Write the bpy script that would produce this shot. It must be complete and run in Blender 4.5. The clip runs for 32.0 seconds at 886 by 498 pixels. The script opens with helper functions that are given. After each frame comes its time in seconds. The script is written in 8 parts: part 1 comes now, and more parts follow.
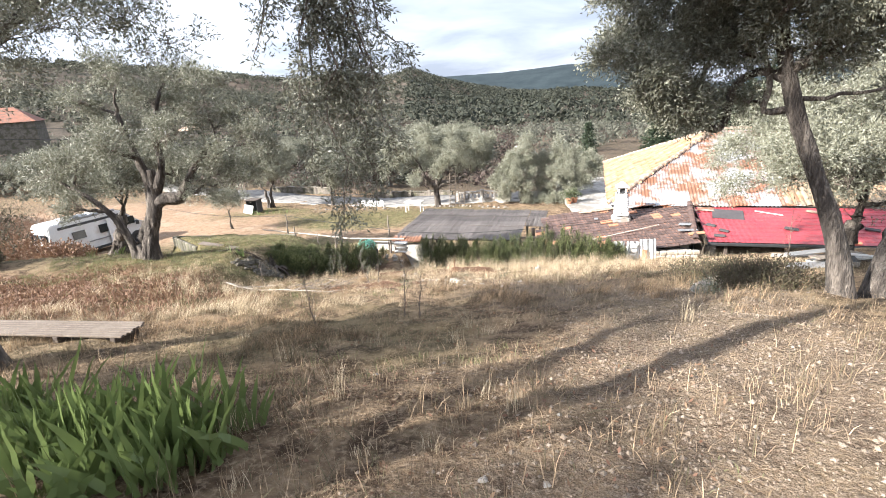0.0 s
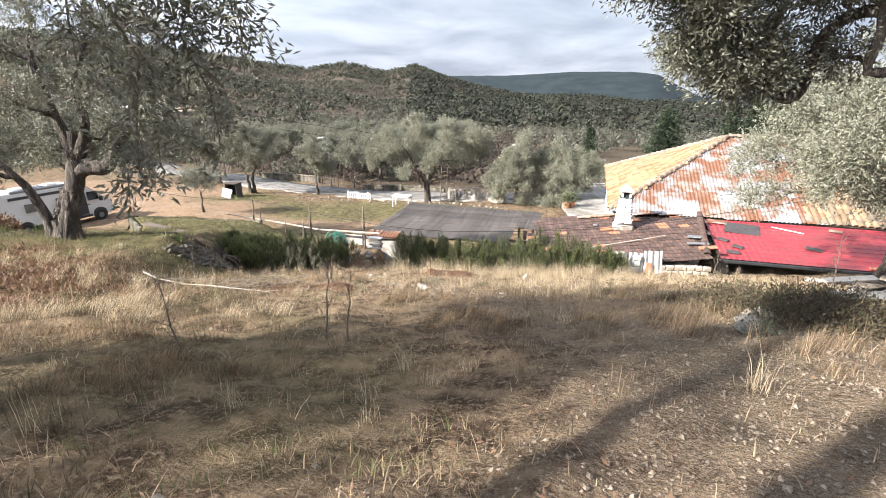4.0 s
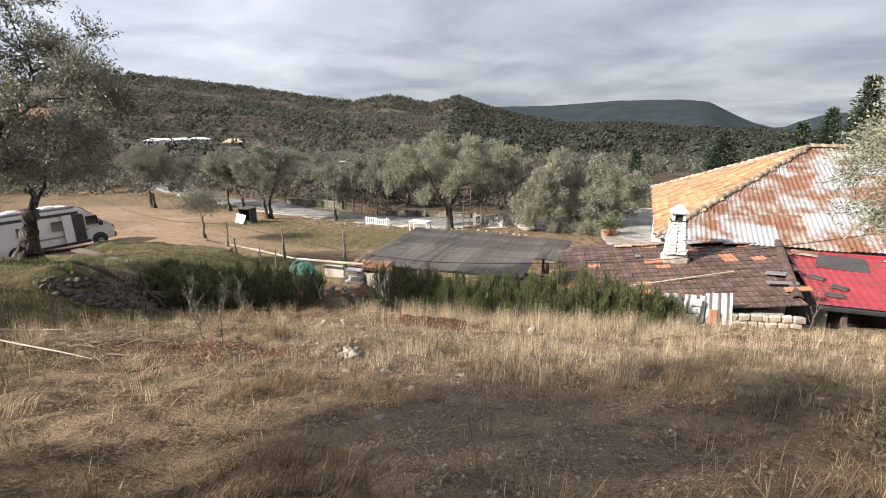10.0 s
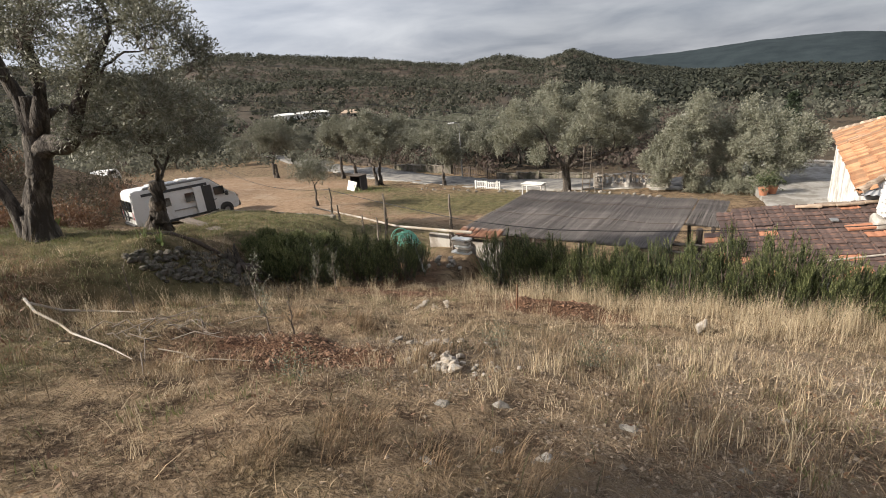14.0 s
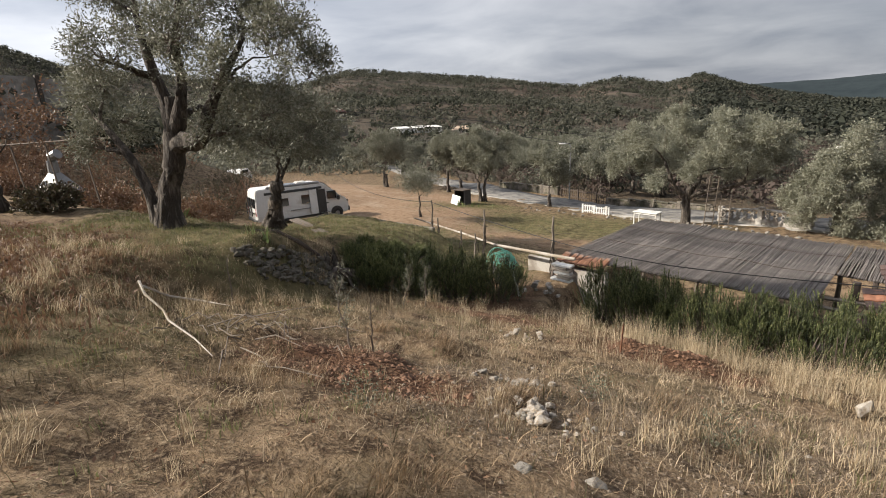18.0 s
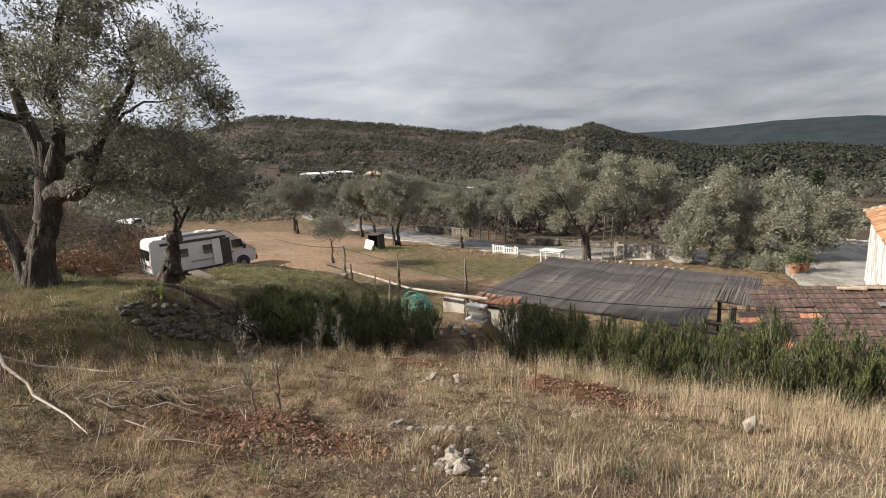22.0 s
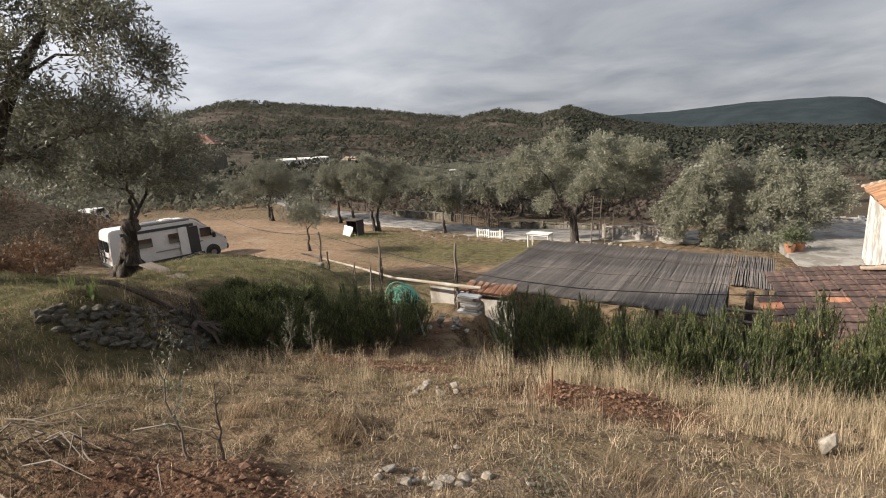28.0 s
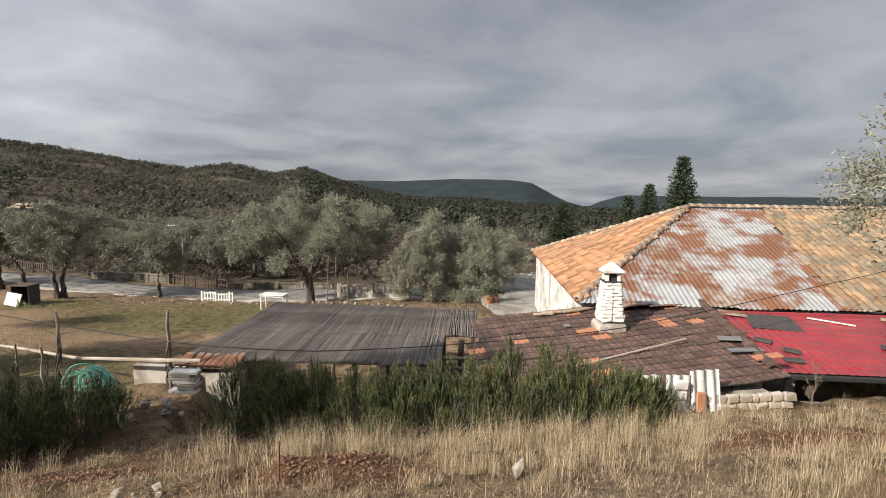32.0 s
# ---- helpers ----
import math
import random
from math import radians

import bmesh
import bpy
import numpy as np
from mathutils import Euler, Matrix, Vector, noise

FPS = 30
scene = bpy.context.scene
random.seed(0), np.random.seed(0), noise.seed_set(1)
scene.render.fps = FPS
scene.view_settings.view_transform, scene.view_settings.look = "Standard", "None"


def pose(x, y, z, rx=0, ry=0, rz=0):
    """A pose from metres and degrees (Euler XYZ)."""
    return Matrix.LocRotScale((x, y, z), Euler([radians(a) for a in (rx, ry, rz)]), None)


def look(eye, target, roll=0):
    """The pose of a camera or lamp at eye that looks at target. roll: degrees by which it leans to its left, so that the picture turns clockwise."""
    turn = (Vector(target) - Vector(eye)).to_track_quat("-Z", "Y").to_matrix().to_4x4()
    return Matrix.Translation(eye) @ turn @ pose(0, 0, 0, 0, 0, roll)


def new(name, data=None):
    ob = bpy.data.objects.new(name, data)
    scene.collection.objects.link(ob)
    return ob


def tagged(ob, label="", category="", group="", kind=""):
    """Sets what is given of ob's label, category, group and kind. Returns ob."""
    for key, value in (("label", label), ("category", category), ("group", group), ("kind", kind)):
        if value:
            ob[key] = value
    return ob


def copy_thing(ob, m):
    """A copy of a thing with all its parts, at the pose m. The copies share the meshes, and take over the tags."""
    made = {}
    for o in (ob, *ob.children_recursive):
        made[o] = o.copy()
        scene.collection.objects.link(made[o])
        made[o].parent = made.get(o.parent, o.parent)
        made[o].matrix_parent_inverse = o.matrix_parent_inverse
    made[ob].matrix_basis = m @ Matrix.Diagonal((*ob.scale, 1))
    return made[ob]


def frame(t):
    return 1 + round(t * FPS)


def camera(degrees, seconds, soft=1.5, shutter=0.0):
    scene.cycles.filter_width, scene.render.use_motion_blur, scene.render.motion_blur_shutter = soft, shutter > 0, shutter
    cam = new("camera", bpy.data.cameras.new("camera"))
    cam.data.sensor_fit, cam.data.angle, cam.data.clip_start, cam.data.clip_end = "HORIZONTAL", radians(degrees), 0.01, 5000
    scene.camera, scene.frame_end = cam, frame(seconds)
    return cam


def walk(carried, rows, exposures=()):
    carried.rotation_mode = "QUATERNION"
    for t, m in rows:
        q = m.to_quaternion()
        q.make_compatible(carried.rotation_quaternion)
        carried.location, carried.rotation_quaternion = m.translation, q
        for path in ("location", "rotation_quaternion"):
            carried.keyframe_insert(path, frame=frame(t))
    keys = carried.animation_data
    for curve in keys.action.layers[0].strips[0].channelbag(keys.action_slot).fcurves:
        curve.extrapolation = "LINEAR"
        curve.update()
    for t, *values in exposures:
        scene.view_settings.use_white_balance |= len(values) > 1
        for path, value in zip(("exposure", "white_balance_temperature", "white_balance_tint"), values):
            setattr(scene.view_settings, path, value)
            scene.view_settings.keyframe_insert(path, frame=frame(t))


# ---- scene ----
# ---- camera ----
cam = camera(84.5, 32.0, 1.0)
PATH = [
    (0, (0.417, -0.642, 1.663), (0.325, 1.257, 1.041), -3.7),
    (0.5, (0.535, -0.245, 1.576), (0.506, 1.661, 0.97), -3.1),
    (1, (0.523, 0.095, 1.475), (0.496, 2.004, 0.878), -3.1),
    (1.5, (0.599, 0.416, 1.36), (0.619, 2.321, 0.75), -2.5),
    (2, (0.734, 0.603, 1.298), (0.757, 2.487, 0.627), -0.0),
    (2.5, (0.758, 0.842, 1.15), (0.578, 2.702, 0.439), -0.6),
    (3, (0.786, 1.094, 1.067), (0.32, 2.919, 0.397), -2.2),
    (3.5, (0.898, 1.391, 1.004), (0.508, 3.245, 0.364), -1.0),
    (4, (0.889, 1.675, 0.901), (0.822, 3.574, 0.275), 0.1),
    (4.5, (0.951, 1.915, 0.851), (1.065, 3.81, 0.222), -0.1),
    (6.5, (1.329, 3.498, 0.424), (1.548, 5.397, -0.163), -2.5),
    (7, (1.385, 3.85, 0.314), (1.583, 5.754, -0.267), -3.2),
    (7.5, (1.592, 4.176, 0.17), (1.782, 6.081, -0.408), -3.1),
    (8, (1.744, 4.479, 0.106), (1.974, 6.38, -0.47), -2.2),
    (8.5, (1.896, 4.788, 0.041), (2.144, 6.697, -0.5), -1.3),
    (9, (2.032, 5.113, -0.071), (2.092, 7.038, -0.609), -1.0),
    (9.5, (2.097, 5.401, -0.141), (1.939, 7.322, -0.677), -1.0),
    (10, (2.217, 5.697, -0.16), (1.973, 7.615, -0.672), -0.8),
    (10.5, (2.328, 5.958, -0.202), (1.949, 7.856, -0.704), 0.1),
    (11, (2.245, 6.222, -0.273), (1.787, 8.1, -0.786), -0.4),
    (11.5, (2.175, 6.5, -0.374), (1.663, 8.36, -0.903), -2.1),
    (12, (2.084, 6.72, -0.408), (1.46, 8.526, -0.997), -4.4),
    (12.5, (1.934, 6.932, -0.474), (1.284, 8.719, -1.092), -6.0),
    (13, (1.908, 7.24, -0.614), (1.312, 9.041, -1.249), -5.3),
    (13.5, (1.794, 7.514, -0.66), (1.162, 9.3, -1.301), -5.1),
    (15.5, (1.37, 8.388, -0.859), (0.569, 10.133, -1.417), -4.3),
    (16, (1.403, 8.356, -0.818), (0.514, 10.057, -1.381), -3.8),
    (16.5, (1.427, 8.247, -0.798), (0.349, 9.839, -1.349), -4.4),
    (17, (1.43, 8.213, -0.806), (0.259, 9.739, -1.355), -4.1),
    (17.5, (1.455, 8.249, -0.809), (0.28, 9.771, -1.361), -3.9),
    (18, (1.436, 8.328, -0.816), (0.394, 9.949, -1.352), -2.7),
    (18.5, (1.486, 8.493, -0.834), (0.894, 10.342, -1.313), -0.2),
    (19, (1.504, 8.59, -0.869), (1.297, 10.529, -1.314), 0.2),
    (19.5, (1.497, 8.616, -0.876), (1.422, 10.565, -1.32), -0.4),
    (20, (1.489, 8.619, -0.876), (1.429, 10.573, -1.296), -1.1),
    (20.5, (1.487, 8.592, -0.851), (1.376, 10.552, -1.237), -1.7),
    (21, (1.482, 8.531, -0.841), (1.12, 10.463, -1.207), -2.6),
    (21.5, (1.485, 8.43, -0.8), (0.834, 10.285, -1.169), -3.1),
    (22, (1.462, 8.398, -0.812), (0.715, 10.215, -1.191), -2.7),
    (22.5, (1.459, 8.427, -0.794), (0.741, 10.254, -1.176), -2.2),
    (23, (1.489, 8.504, -0.801), (0.961, 10.396, -1.181), -0.9),
    (23.5, (1.56, 8.594, -0.845), (1.24, 10.533, -1.214), -0.1),
    (24, (1.458, 8.594, -0.872), (1.2, 10.542, -1.248), -0.7),
    (24.5, (1.277, 8.61, -0.916), (0.942, 10.541, -1.316), -2.3),
    (25, (1.243, 8.72, -0.944), (0.799, 10.622, -1.376), -3.2),
    (25.5, (1.226, 8.92, -0.989), (0.671, 10.786, -1.447), -3.0),
    (27.5, (0.908, 9.67, -1.117), (0.237, 11.503, -1.553), -3.3),
    (28, (0.755, 9.658, -1.104), (0.086, 11.49, -1.546), -3.3),
    (28.5, (0.734, 9.66, -1.092), (0.055, 11.49, -1.529), -2.9),
    (29, (0.766, 9.667, -1.069), (0.045, 11.488, -1.476), -2.1),
    (29.5, (0.805, 9.687, -1.067), (0.115, 11.531, -1.423), -0.9),
    (30, (0.852, 9.751, -1.084), (0.526, 11.703, -1.373), 0.9),
    (30.5, (0.894, 9.803, -1.101), (0.901, 11.787, -1.351), 1.8),
    (31, (0.894, 9.805, -1.087), (1.094, 11.782, -1.318), 1.7),
    (31.5, (0.889, 9.812, -1.076), (1.19, 11.777, -1.298), 0.9),
    (32, (0.881, 9.792, -1.088), (1.245, 11.746, -1.313), 0.9),
]
walk(cam, [(t, look(eye, target, roll)) for t, eye, target, roll in PATH],
     exposures=[(0, 2.12, 5850, 10), (4, 1.8, 5950, 10), (6.5, 1.5, 6050, 10), (9, 1.42, 6150, 10), (12, 0.95, 6300, 10), (16, 0.92, 6350, 10), (18, 0.88, 6350, 10), (19, 0.74, 6350, 10), (20, 0.82, 6350, 10), (24, 0.88, 6400, 10), (28, 0.85, 6450, 10), (32, 0.75, 6400, 10)])

# ---- world and sun ----
SUN_AZ, SUN_EL = 242.0, 30.0          # degrees clockwise from +y, and above the horizon
world = bpy.data.worlds.new("sky")
scene.world = world
world.use_nodes = True
wn, wl = world.node_tree.nodes, world.node_tree.links
wn.clear()
w_out = wn.new("ShaderNodeOutputWorld")
w_bg = wn.new("ShaderNodeBackground")
w_sky = wn.new("ShaderNodeTexSky")
w_sky.sky_type, w_sky.sun_disc = "NISHITA", False
w_sky.sun_elevation, w_sky.sun_rotation = radians(SUN_EL), radians(SUN_AZ)
w_sky.air_density, w_sky.dust_density = 1.0, 2.0
# a broken sheet of grey cloud over the clear sky
w_co = wn.new("ShaderNodeTexCoord")
w_sep = wn.new("ShaderNodeSeparateXYZ")
wl.new(w_co.outputs["Generated"], w_sep.inputs[0])
w_up = wn.new("ShaderNodeMath"); w_up.operation = "ADD"; w_up.inputs[1].default_value = 0.16
wl.new(w_sep.outputs[2], w_up.inputs[0])
w_max = wn.new("ShaderNodeMath"); w_max.operation = "MAXIMUM"; w_max.inputs[1].default_value = 0.05
wl.new(w_up.outputs[0], w_max.inputs[0])
w_dx = wn.new("ShaderNodeMath"); w_dx.operation = "DIVIDE"
w_dy = wn.new("ShaderNodeMath"); w_dy.operation = "DIVIDE"
wl.new(w_sep.outputs[0], w_dx.inputs[0]); wl.new(w_max.outputs[0], w_dx.inputs[1])
wl.new(w_sep.outputs[1], w_dy.inputs[0]); wl.new(w_max.outputs[0], w_dy.inputs[1])
w_cmb = wn.new("ShaderNodeCombineXYZ")
wl.new(w_dx.outputs[0], w_cmb.inputs[0]); wl.new(w_dy.outputs[0], w_cmb.inputs[1])
w_n = wn.new("ShaderNodeTexNoise")
w_n.inputs["Scale"].default_value, w_n.inputs["Detail"].default_value, w_n.inputs["Roughness"].default_value = 1.05, 8.0, 0.52
w_n.inputs["Distortion"].default_value = 0.35
wl.new(w_cmb.outputs[0], w_n.inputs["Vector"])
w_r = wn.new("ShaderNodeValToRGB")
w_r.color_ramp.elements[0].position, w_r.color_ramp.elements[0].color = 0.34, (4.0, 4.25, 4.85, 1)
w_r.color_ramp.elements[1].position, w_r.color_ramp.elements[1].color = 0.66, (7.3, 7.35, 7.65, 1)
wl.new(w_n.outputs["Fac"], w_r.inputs[0])
# cloud cover thins a little towards the sun's side
w_dot = wn.new("ShaderNodeVectorMath"); w_dot.operation = "DOT_PRODUCT"
w_dot.inputs[1].default_value = (math.sin(radians(SUN_AZ)) * 0.86, math.cos(radians(SUN_AZ)) * 0.86, 0.5)
wl.new(w_co.outputs["Generated"], w_dot.inputs[0])
w_glow = wn.new("ShaderNodeMapRange")
w_glow.inputs["From Min"].default_value, w_glow.inputs["From Max"].default_value = -0.25, 1.0
w_glow.inputs["To Min"].default_value, w_glow.inputs["To Max"].default_value = 0.95, 2.35
wl.new(w_dot.outputs["Value"], w_glow.inputs["Value"])
w_mul = wn.new("ShaderNodeVectorMath"); w_mul.operation = "SCALE"
wl.new(w_r.outputs[0], w_mul.inputs[0]); wl.new(w_glow.outputs[0], w_mul.inputs["Scale"])
w_mix = wn.new("ShaderNodeMixRGB")
w_mix.inputs[0].default_value = 0.86
wl.new(w_sky.outputs[0], w_mix.inputs[1]); wl.new(w_mul.outputs[0], w_mix.inputs[2])
wl.new(w_mix.outputs[0], w_bg.inputs[0])
w_bg.inputs[1].default_value = 0.044
wl.new(w_bg.outputs[0], w_out.inputs[0])

sun_data = bpy.data.lights.new("sun", "SUN")
sun_data.energy, sun_data.angle, sun_data.color = 5.0, radians(1.0), (1.0, 0.90, 0.76)
sun = new("sun", sun_data)
sd = Vector((math.sin(radians(SUN_AZ)) * math.cos(radians(SUN_EL)), math.cos(radians(SUN_AZ)) * math.cos(radians(SUN_EL)), math.sin(radians(SUN_EL))))
sun.matrix_world = look(sd * 60, (0, 0, 0))

# ---- materials ----
def material(name, a, b, scale=6.0, rough=0.8, fine=60.0, bump=0.3, dist=0.01, metal=0.0, c=None, cmix=0.35, cscale=1.3, vary=0.0, stretch=(1, 1, 1), isl=0.0):
    """Two colours mixed by a coarse and a fine noise, stained by a third, with fine relief."""
    m = bpy.data.materials.new(name)
    m.use_nodes = True
    n, l = m.node_tree.nodes, m.node_tree.links
    bs = n["Principled BSDF"]
    co = n.new("ShaderNodeTexCoord")
    mp = n.new("ShaderNodeMapping"); mp.inputs["Scale"].default_value = stretch
    l.new(co.outputs["Object"], mp.inputs[0])
    t1 = n.new("ShaderNodeTexNoise"); t1.inputs["Scale"].default_value = scale; t1.inputs["Detail"].default_value = 5
    t2 = n.new("ShaderNodeTexNoise"); t2.inputs["Scale"].default_value = fine; t2.inputs["Detail"].default_value = 3
    l.new(mp.outputs[0], t1.inputs[0]); l.new(mp.outputs[0], t2.inputs[0])
    av = n.new("ShaderNodeMath"); av.operation = "ADD"
    l.new(t1.outputs[0], av.inputs[0]); l.new(t2.outputs[0], av.inputs[1])
    rp = n.new("ShaderNodeMapRange"); rp.inputs["From Min"].default_value, rp.inputs["From Max"].default_value = 0.72, 1.28
    l.new(av.outputs[0], rp.inputs["Value"])
    mx = n.new("ShaderNodeMixRGB"); mx.inputs[1].default_value = (*a, 1); mx.inputs[2].default_value = (*b, 1)
    l.new(rp.outputs[0], mx.inputs[0])
    col = mx.outputs[0]
    if c is not None:
        t3 = n.new("ShaderNodeTexNoise"); t3.inputs["Scale"].default_value = cscale; t3.inputs["Detail"].default_value = 6; t3.inputs["Roughness"].default_value = 0.65
        l.new(mp.outputs[0], t3.inputs[0])
        r3 = n.new("ShaderNodeMapRange"); r3.inputs["From Min"].default_value, r3.inputs["From Max"].default_value = 0.62 - cmix * 0.45, 0.72 - cmix * 0.4
        l.new(t3.outputs[0], r3.inputs["Value"])
        m3 = n.new("ShaderNodeMixRGB"); m3.inputs[2].default_value = (*c, 1)
        l.new(r3.outputs[0], m3.inputs[0]); l.new(col, m3.inputs[1])
        col = m3.outputs[0]
    if vary or isl:
        if vary:
            oi = n.new("ShaderNodeObjectInfo"); src = oi.outputs["Random"]
        else:
            oi = n.new("ShaderNodeNewGeometry"); src = oi.outputs["Random Per Island"]
        v = vary or isl
        vr = n.new("ShaderNodeMapRange"); vr.inputs["To Min"].default_value, vr.inputs["To Max"].default_value = 1 - v, 1 + v
        l.new(src, vr.inputs["Value"])
        hs = n.new("ShaderNodeHueSaturation")
        l.new(vr.outputs[0], hs.inputs["Value"]); l.new(col, hs.inputs["Color"])
        col = hs.outputs[0]
    l.new(col, bs.inputs["Base Color"])
    bs.inputs["Roughness"].default_value, bs.inputs["Metallic"].default_value = rough, metal
    if bump:
        bp = n.new("ShaderNodeBump"); bp.inputs["Strength"].default_value, bp.inputs["Distance"].default_value = bump, dist
        l.new(av.outputs[0], bp.inputs["Height"]); l.new(bp.outputs[0], bs.inputs["Normal"])
    return m


def leaf_material(name, a, b, under, rough=0.5, isl=0.35, trans=0.25, drift=0.0, dscale=5.0):
    """Thin leaves: colour by island, light passing through; drift sets tufts apart in tone."""
    m = bpy.data.materials.new(name)
    m.use_nodes = True
    n, l = m.node_tree.nodes, m.node_tree.links
    bs, out = n["Principled BSDF"], n["Material Output"]
    g = n.new("ShaderNodeNewGeometry")
    mx = n.new("ShaderNodeMixRGB"); mx.inputs[1].default_value = (*a, 1); mx.inputs[2].default_value = (*b, 1)
    l.new(g.outputs["Random Per Island"], mx.inputs[0])
    w = n.new("ShaderNodeTexWhiteNoise"); w.noise_dimensions = "1D"
    l.new(g.outputs["Random Per Island"], w.inputs["W"])
    gt = n.new("ShaderNodeMath"); gt.operation = "GREATER_THAN"; gt.inputs[1].default_value = 1 - isl
    l.new(w.outputs["Value"], gt.inputs[0])
    m2 = n.new("ShaderNodeMixRGB"); m2.inputs[2].default_value = (*under, 1)
    l.new(gt.outputs[0], m2.inputs[0]); l.new(mx.outputs[0], m2.inputs[1])
    col = m2.outputs[0]
    if drift:
        co = n.new("ShaderNodeTexCoord")
        nz = n.new("ShaderNodeTexNoise")
        nz.inputs["Scale"].default_value, nz.inputs["Detail"].default_value, nz.inputs["Roughness"].default_value = dscale, 4.0, 0.7
        l.new(co.outputs["Object"], nz.inputs[0])
        rg_ = n.new("ShaderNodeMapRange")
        rg_.inputs["From Min"].default_value, rg_.inputs["From Max"].default_value = 0.36, 0.64
        rg_.inputs["To Min"].default_value, rg_.inputs["To Max"].default_value = 1 - drift, 1 + drift * 0.7
        l.new(nz.outputs[0], rg_.inputs["Value"])
        hv = n.new("ShaderNodeHueSaturation"); l.new(rg_.outputs[0], hv.inputs["Value"]); l.new(col, hv.inputs["Color"])
        col = hv.outputs[0]
    l.new(col, bs.inputs["Base Color"])
    bs.inputs["Roughness"].default_value = rough
    tr = n.new("ShaderNodeBsdfTranslucent"); l.new(col, tr.inputs[0])
    ms = n.new("ShaderNodeMixShader"); ms.inputs[0].default_value = trans
    l.new(bs.outputs[0], ms.inputs[1]); l.new(tr.outputs[0], ms.inputs[2]); l.new(ms.outputs[0], out.inputs[0])
    return m


M_STONE = material("stone", (0.210, 0.189, 0.161), (0.350, 0.322, 0.280), 5, 0.9, 50, 0.5, 0.02, c=(0.154, 0.140, 0.119), vary=0.2)
M_PALE_STONE = material("pale_stone", (0.285, 0.255, 0.218), (0.440, 0.405, 0.358), 6, 0.9, 60, 0.5, 0.02, c=(0.280, 0.231, 0.175), vary=0.15)
M_WHITEWASH = material("whitewash", (0.561, 0.557, 0.535), (0.680, 0.671, 0.650), 2.2, 0.9, 26, 0.5, 0.02, c=(0.340, 0.319, 0.289), cmix=0.32, cscale=1.6, stretch=(1.0, 1.0, 0.75))
M_BANK_STONE = material("lichen_stone", (0.091, 0.076, 0.062), (0.189, 0.168, 0.140), 5, 0.95, 40, 0.7, 0.03, c=(0.070, 0.066, 0.042), vary=0.3)
M_PLASTER = material("plaster", (0.315, 0.294, 0.266), (0.420, 0.399, 0.364), 2, 0.9, 40, 0.3, 0.01, c=(0.210, 0.182, 0.154))
M_ORANGE_TILE = material("orange_tile", (0.215, 0.092, 0.044), (0.375, 0.200, 0.100), 4, 0.85, 45, 0.3, 0.01, c=(0.238, 0.154, 0.098), cmix=0.35, vary=0.42)
M_ORANGE_TILE_J = material("orange_tile_far", (0.215, 0.092, 0.044), (0.375, 0.200, 0.100), 4, 0.85, 45, 0.3, 0.01, c=(0.238, 0.154, 0.098), cmix=0.35, isl=0.42)
M_BROWN_TILE_J = material("weathered_tile", (0.231, 0.140, 0.077), (0.322, 0.217, 0.126), 4, 0.9, 45, 0.3, 0.01, c=(0.175, 0.140, 0.098), cmix=0.45, isl=0.3)
M_DARK_TILE = material("dark_tile", (0.056, 0.037, 0.032), (0.104, 0.064, 0.051), 5, 0.75, 60, 0.3, 0.01, c=(0.320, 0.136, 0.068), cmix=0.17, cscale=2.6, vary=0.3, stretch=(0.8, 2.2, 1))
M_DARK_TILE_J = material("dark_tile_far", (0.056, 0.037, 0.032), (0.104, 0.064, 0.051), 5, 0.75, 60, 0.3, 0.01, c=(0.320, 0.136, 0.068), cmix=0.16, cscale=1.5, isl=0.3, stretch=(1, 2, 1))
M_RIDGE_TILE = material("ridge_tile", (0.294, 0.210, 0.147), (0.434, 0.364, 0.287), 5, 0.9, 50, 0.3, 0.01, c=(0.210, 0.154, 0.112), cmix=0.4, cscale=2.5, vary=0.3)
M_IRON = material("galvanised_iron", (0.280, 0.287, 0.294), (0.392, 0.399, 0.406), 2.0, 0.55, 30, 0.1, 0.004, metal=0.2, c=(0.189, 0.087, 0.048), cmix=0.38, cscale=0.62, stretch=(1.0, 1.2, 1.0), vary=0.06)
M_RUST = material("rusted_iron", (0.120, 0.054, 0.030), (0.215, 0.098, 0.052), 3.0, 0.85, 40, 0.2, 0.005, metal=0.05, c=(0.27, 0.23, 0.20), cmix=0.3, vary=0.15)
M_RED = material("red_roof_paint", (0.255, 0.028, 0.038), (0.325, 0.046, 0.056), 1.6, 0.42, 30, 0.06, 0.004, c=(0.224, 0.042, 0.049), cmix=0.35)
M_REED = material("reed", (0.120, 0.104, 0.095), (0.215, 0.190, 0.172), 3, 0.85, 30, 0.3, 0.005, c=(0.075, 0.066, 0.062), vary=0.22)
M_WOOD = material("grey_wood", (0.140, 0.115, 0.091), (0.238, 0.203, 0.161), 4, 0.85, 40, 0.4, 0.006, c=(0.105, 0.084, 0.070), stretch=(3, 3, 0.5), vary=0.2)
M_DARKWOOD = material("dark_wood", (0.049, 0.036, 0.029), (0.091, 0.070, 0.056), 4, 0.85, 40, 0.4, 0.006, stretch=(3, 3, 0.5), vary=0.2)
M_BARK = material("olive_bark", (0.085, 0.070, 0.057), (0.215, 0.185, 0.155), 3.5, 0.95, 18, 1.0, 0.08, c=(0.048, 0.039, 0.032), cmix=0.45, cscale=2.6, stretch=(2.6, 2.6, 0.5))
M_TWIG = material("twig", (0.091, 0.070, 0.056), (0.154, 0.126, 0.101), 4, 0.9, 40, 0.3, 0.005)
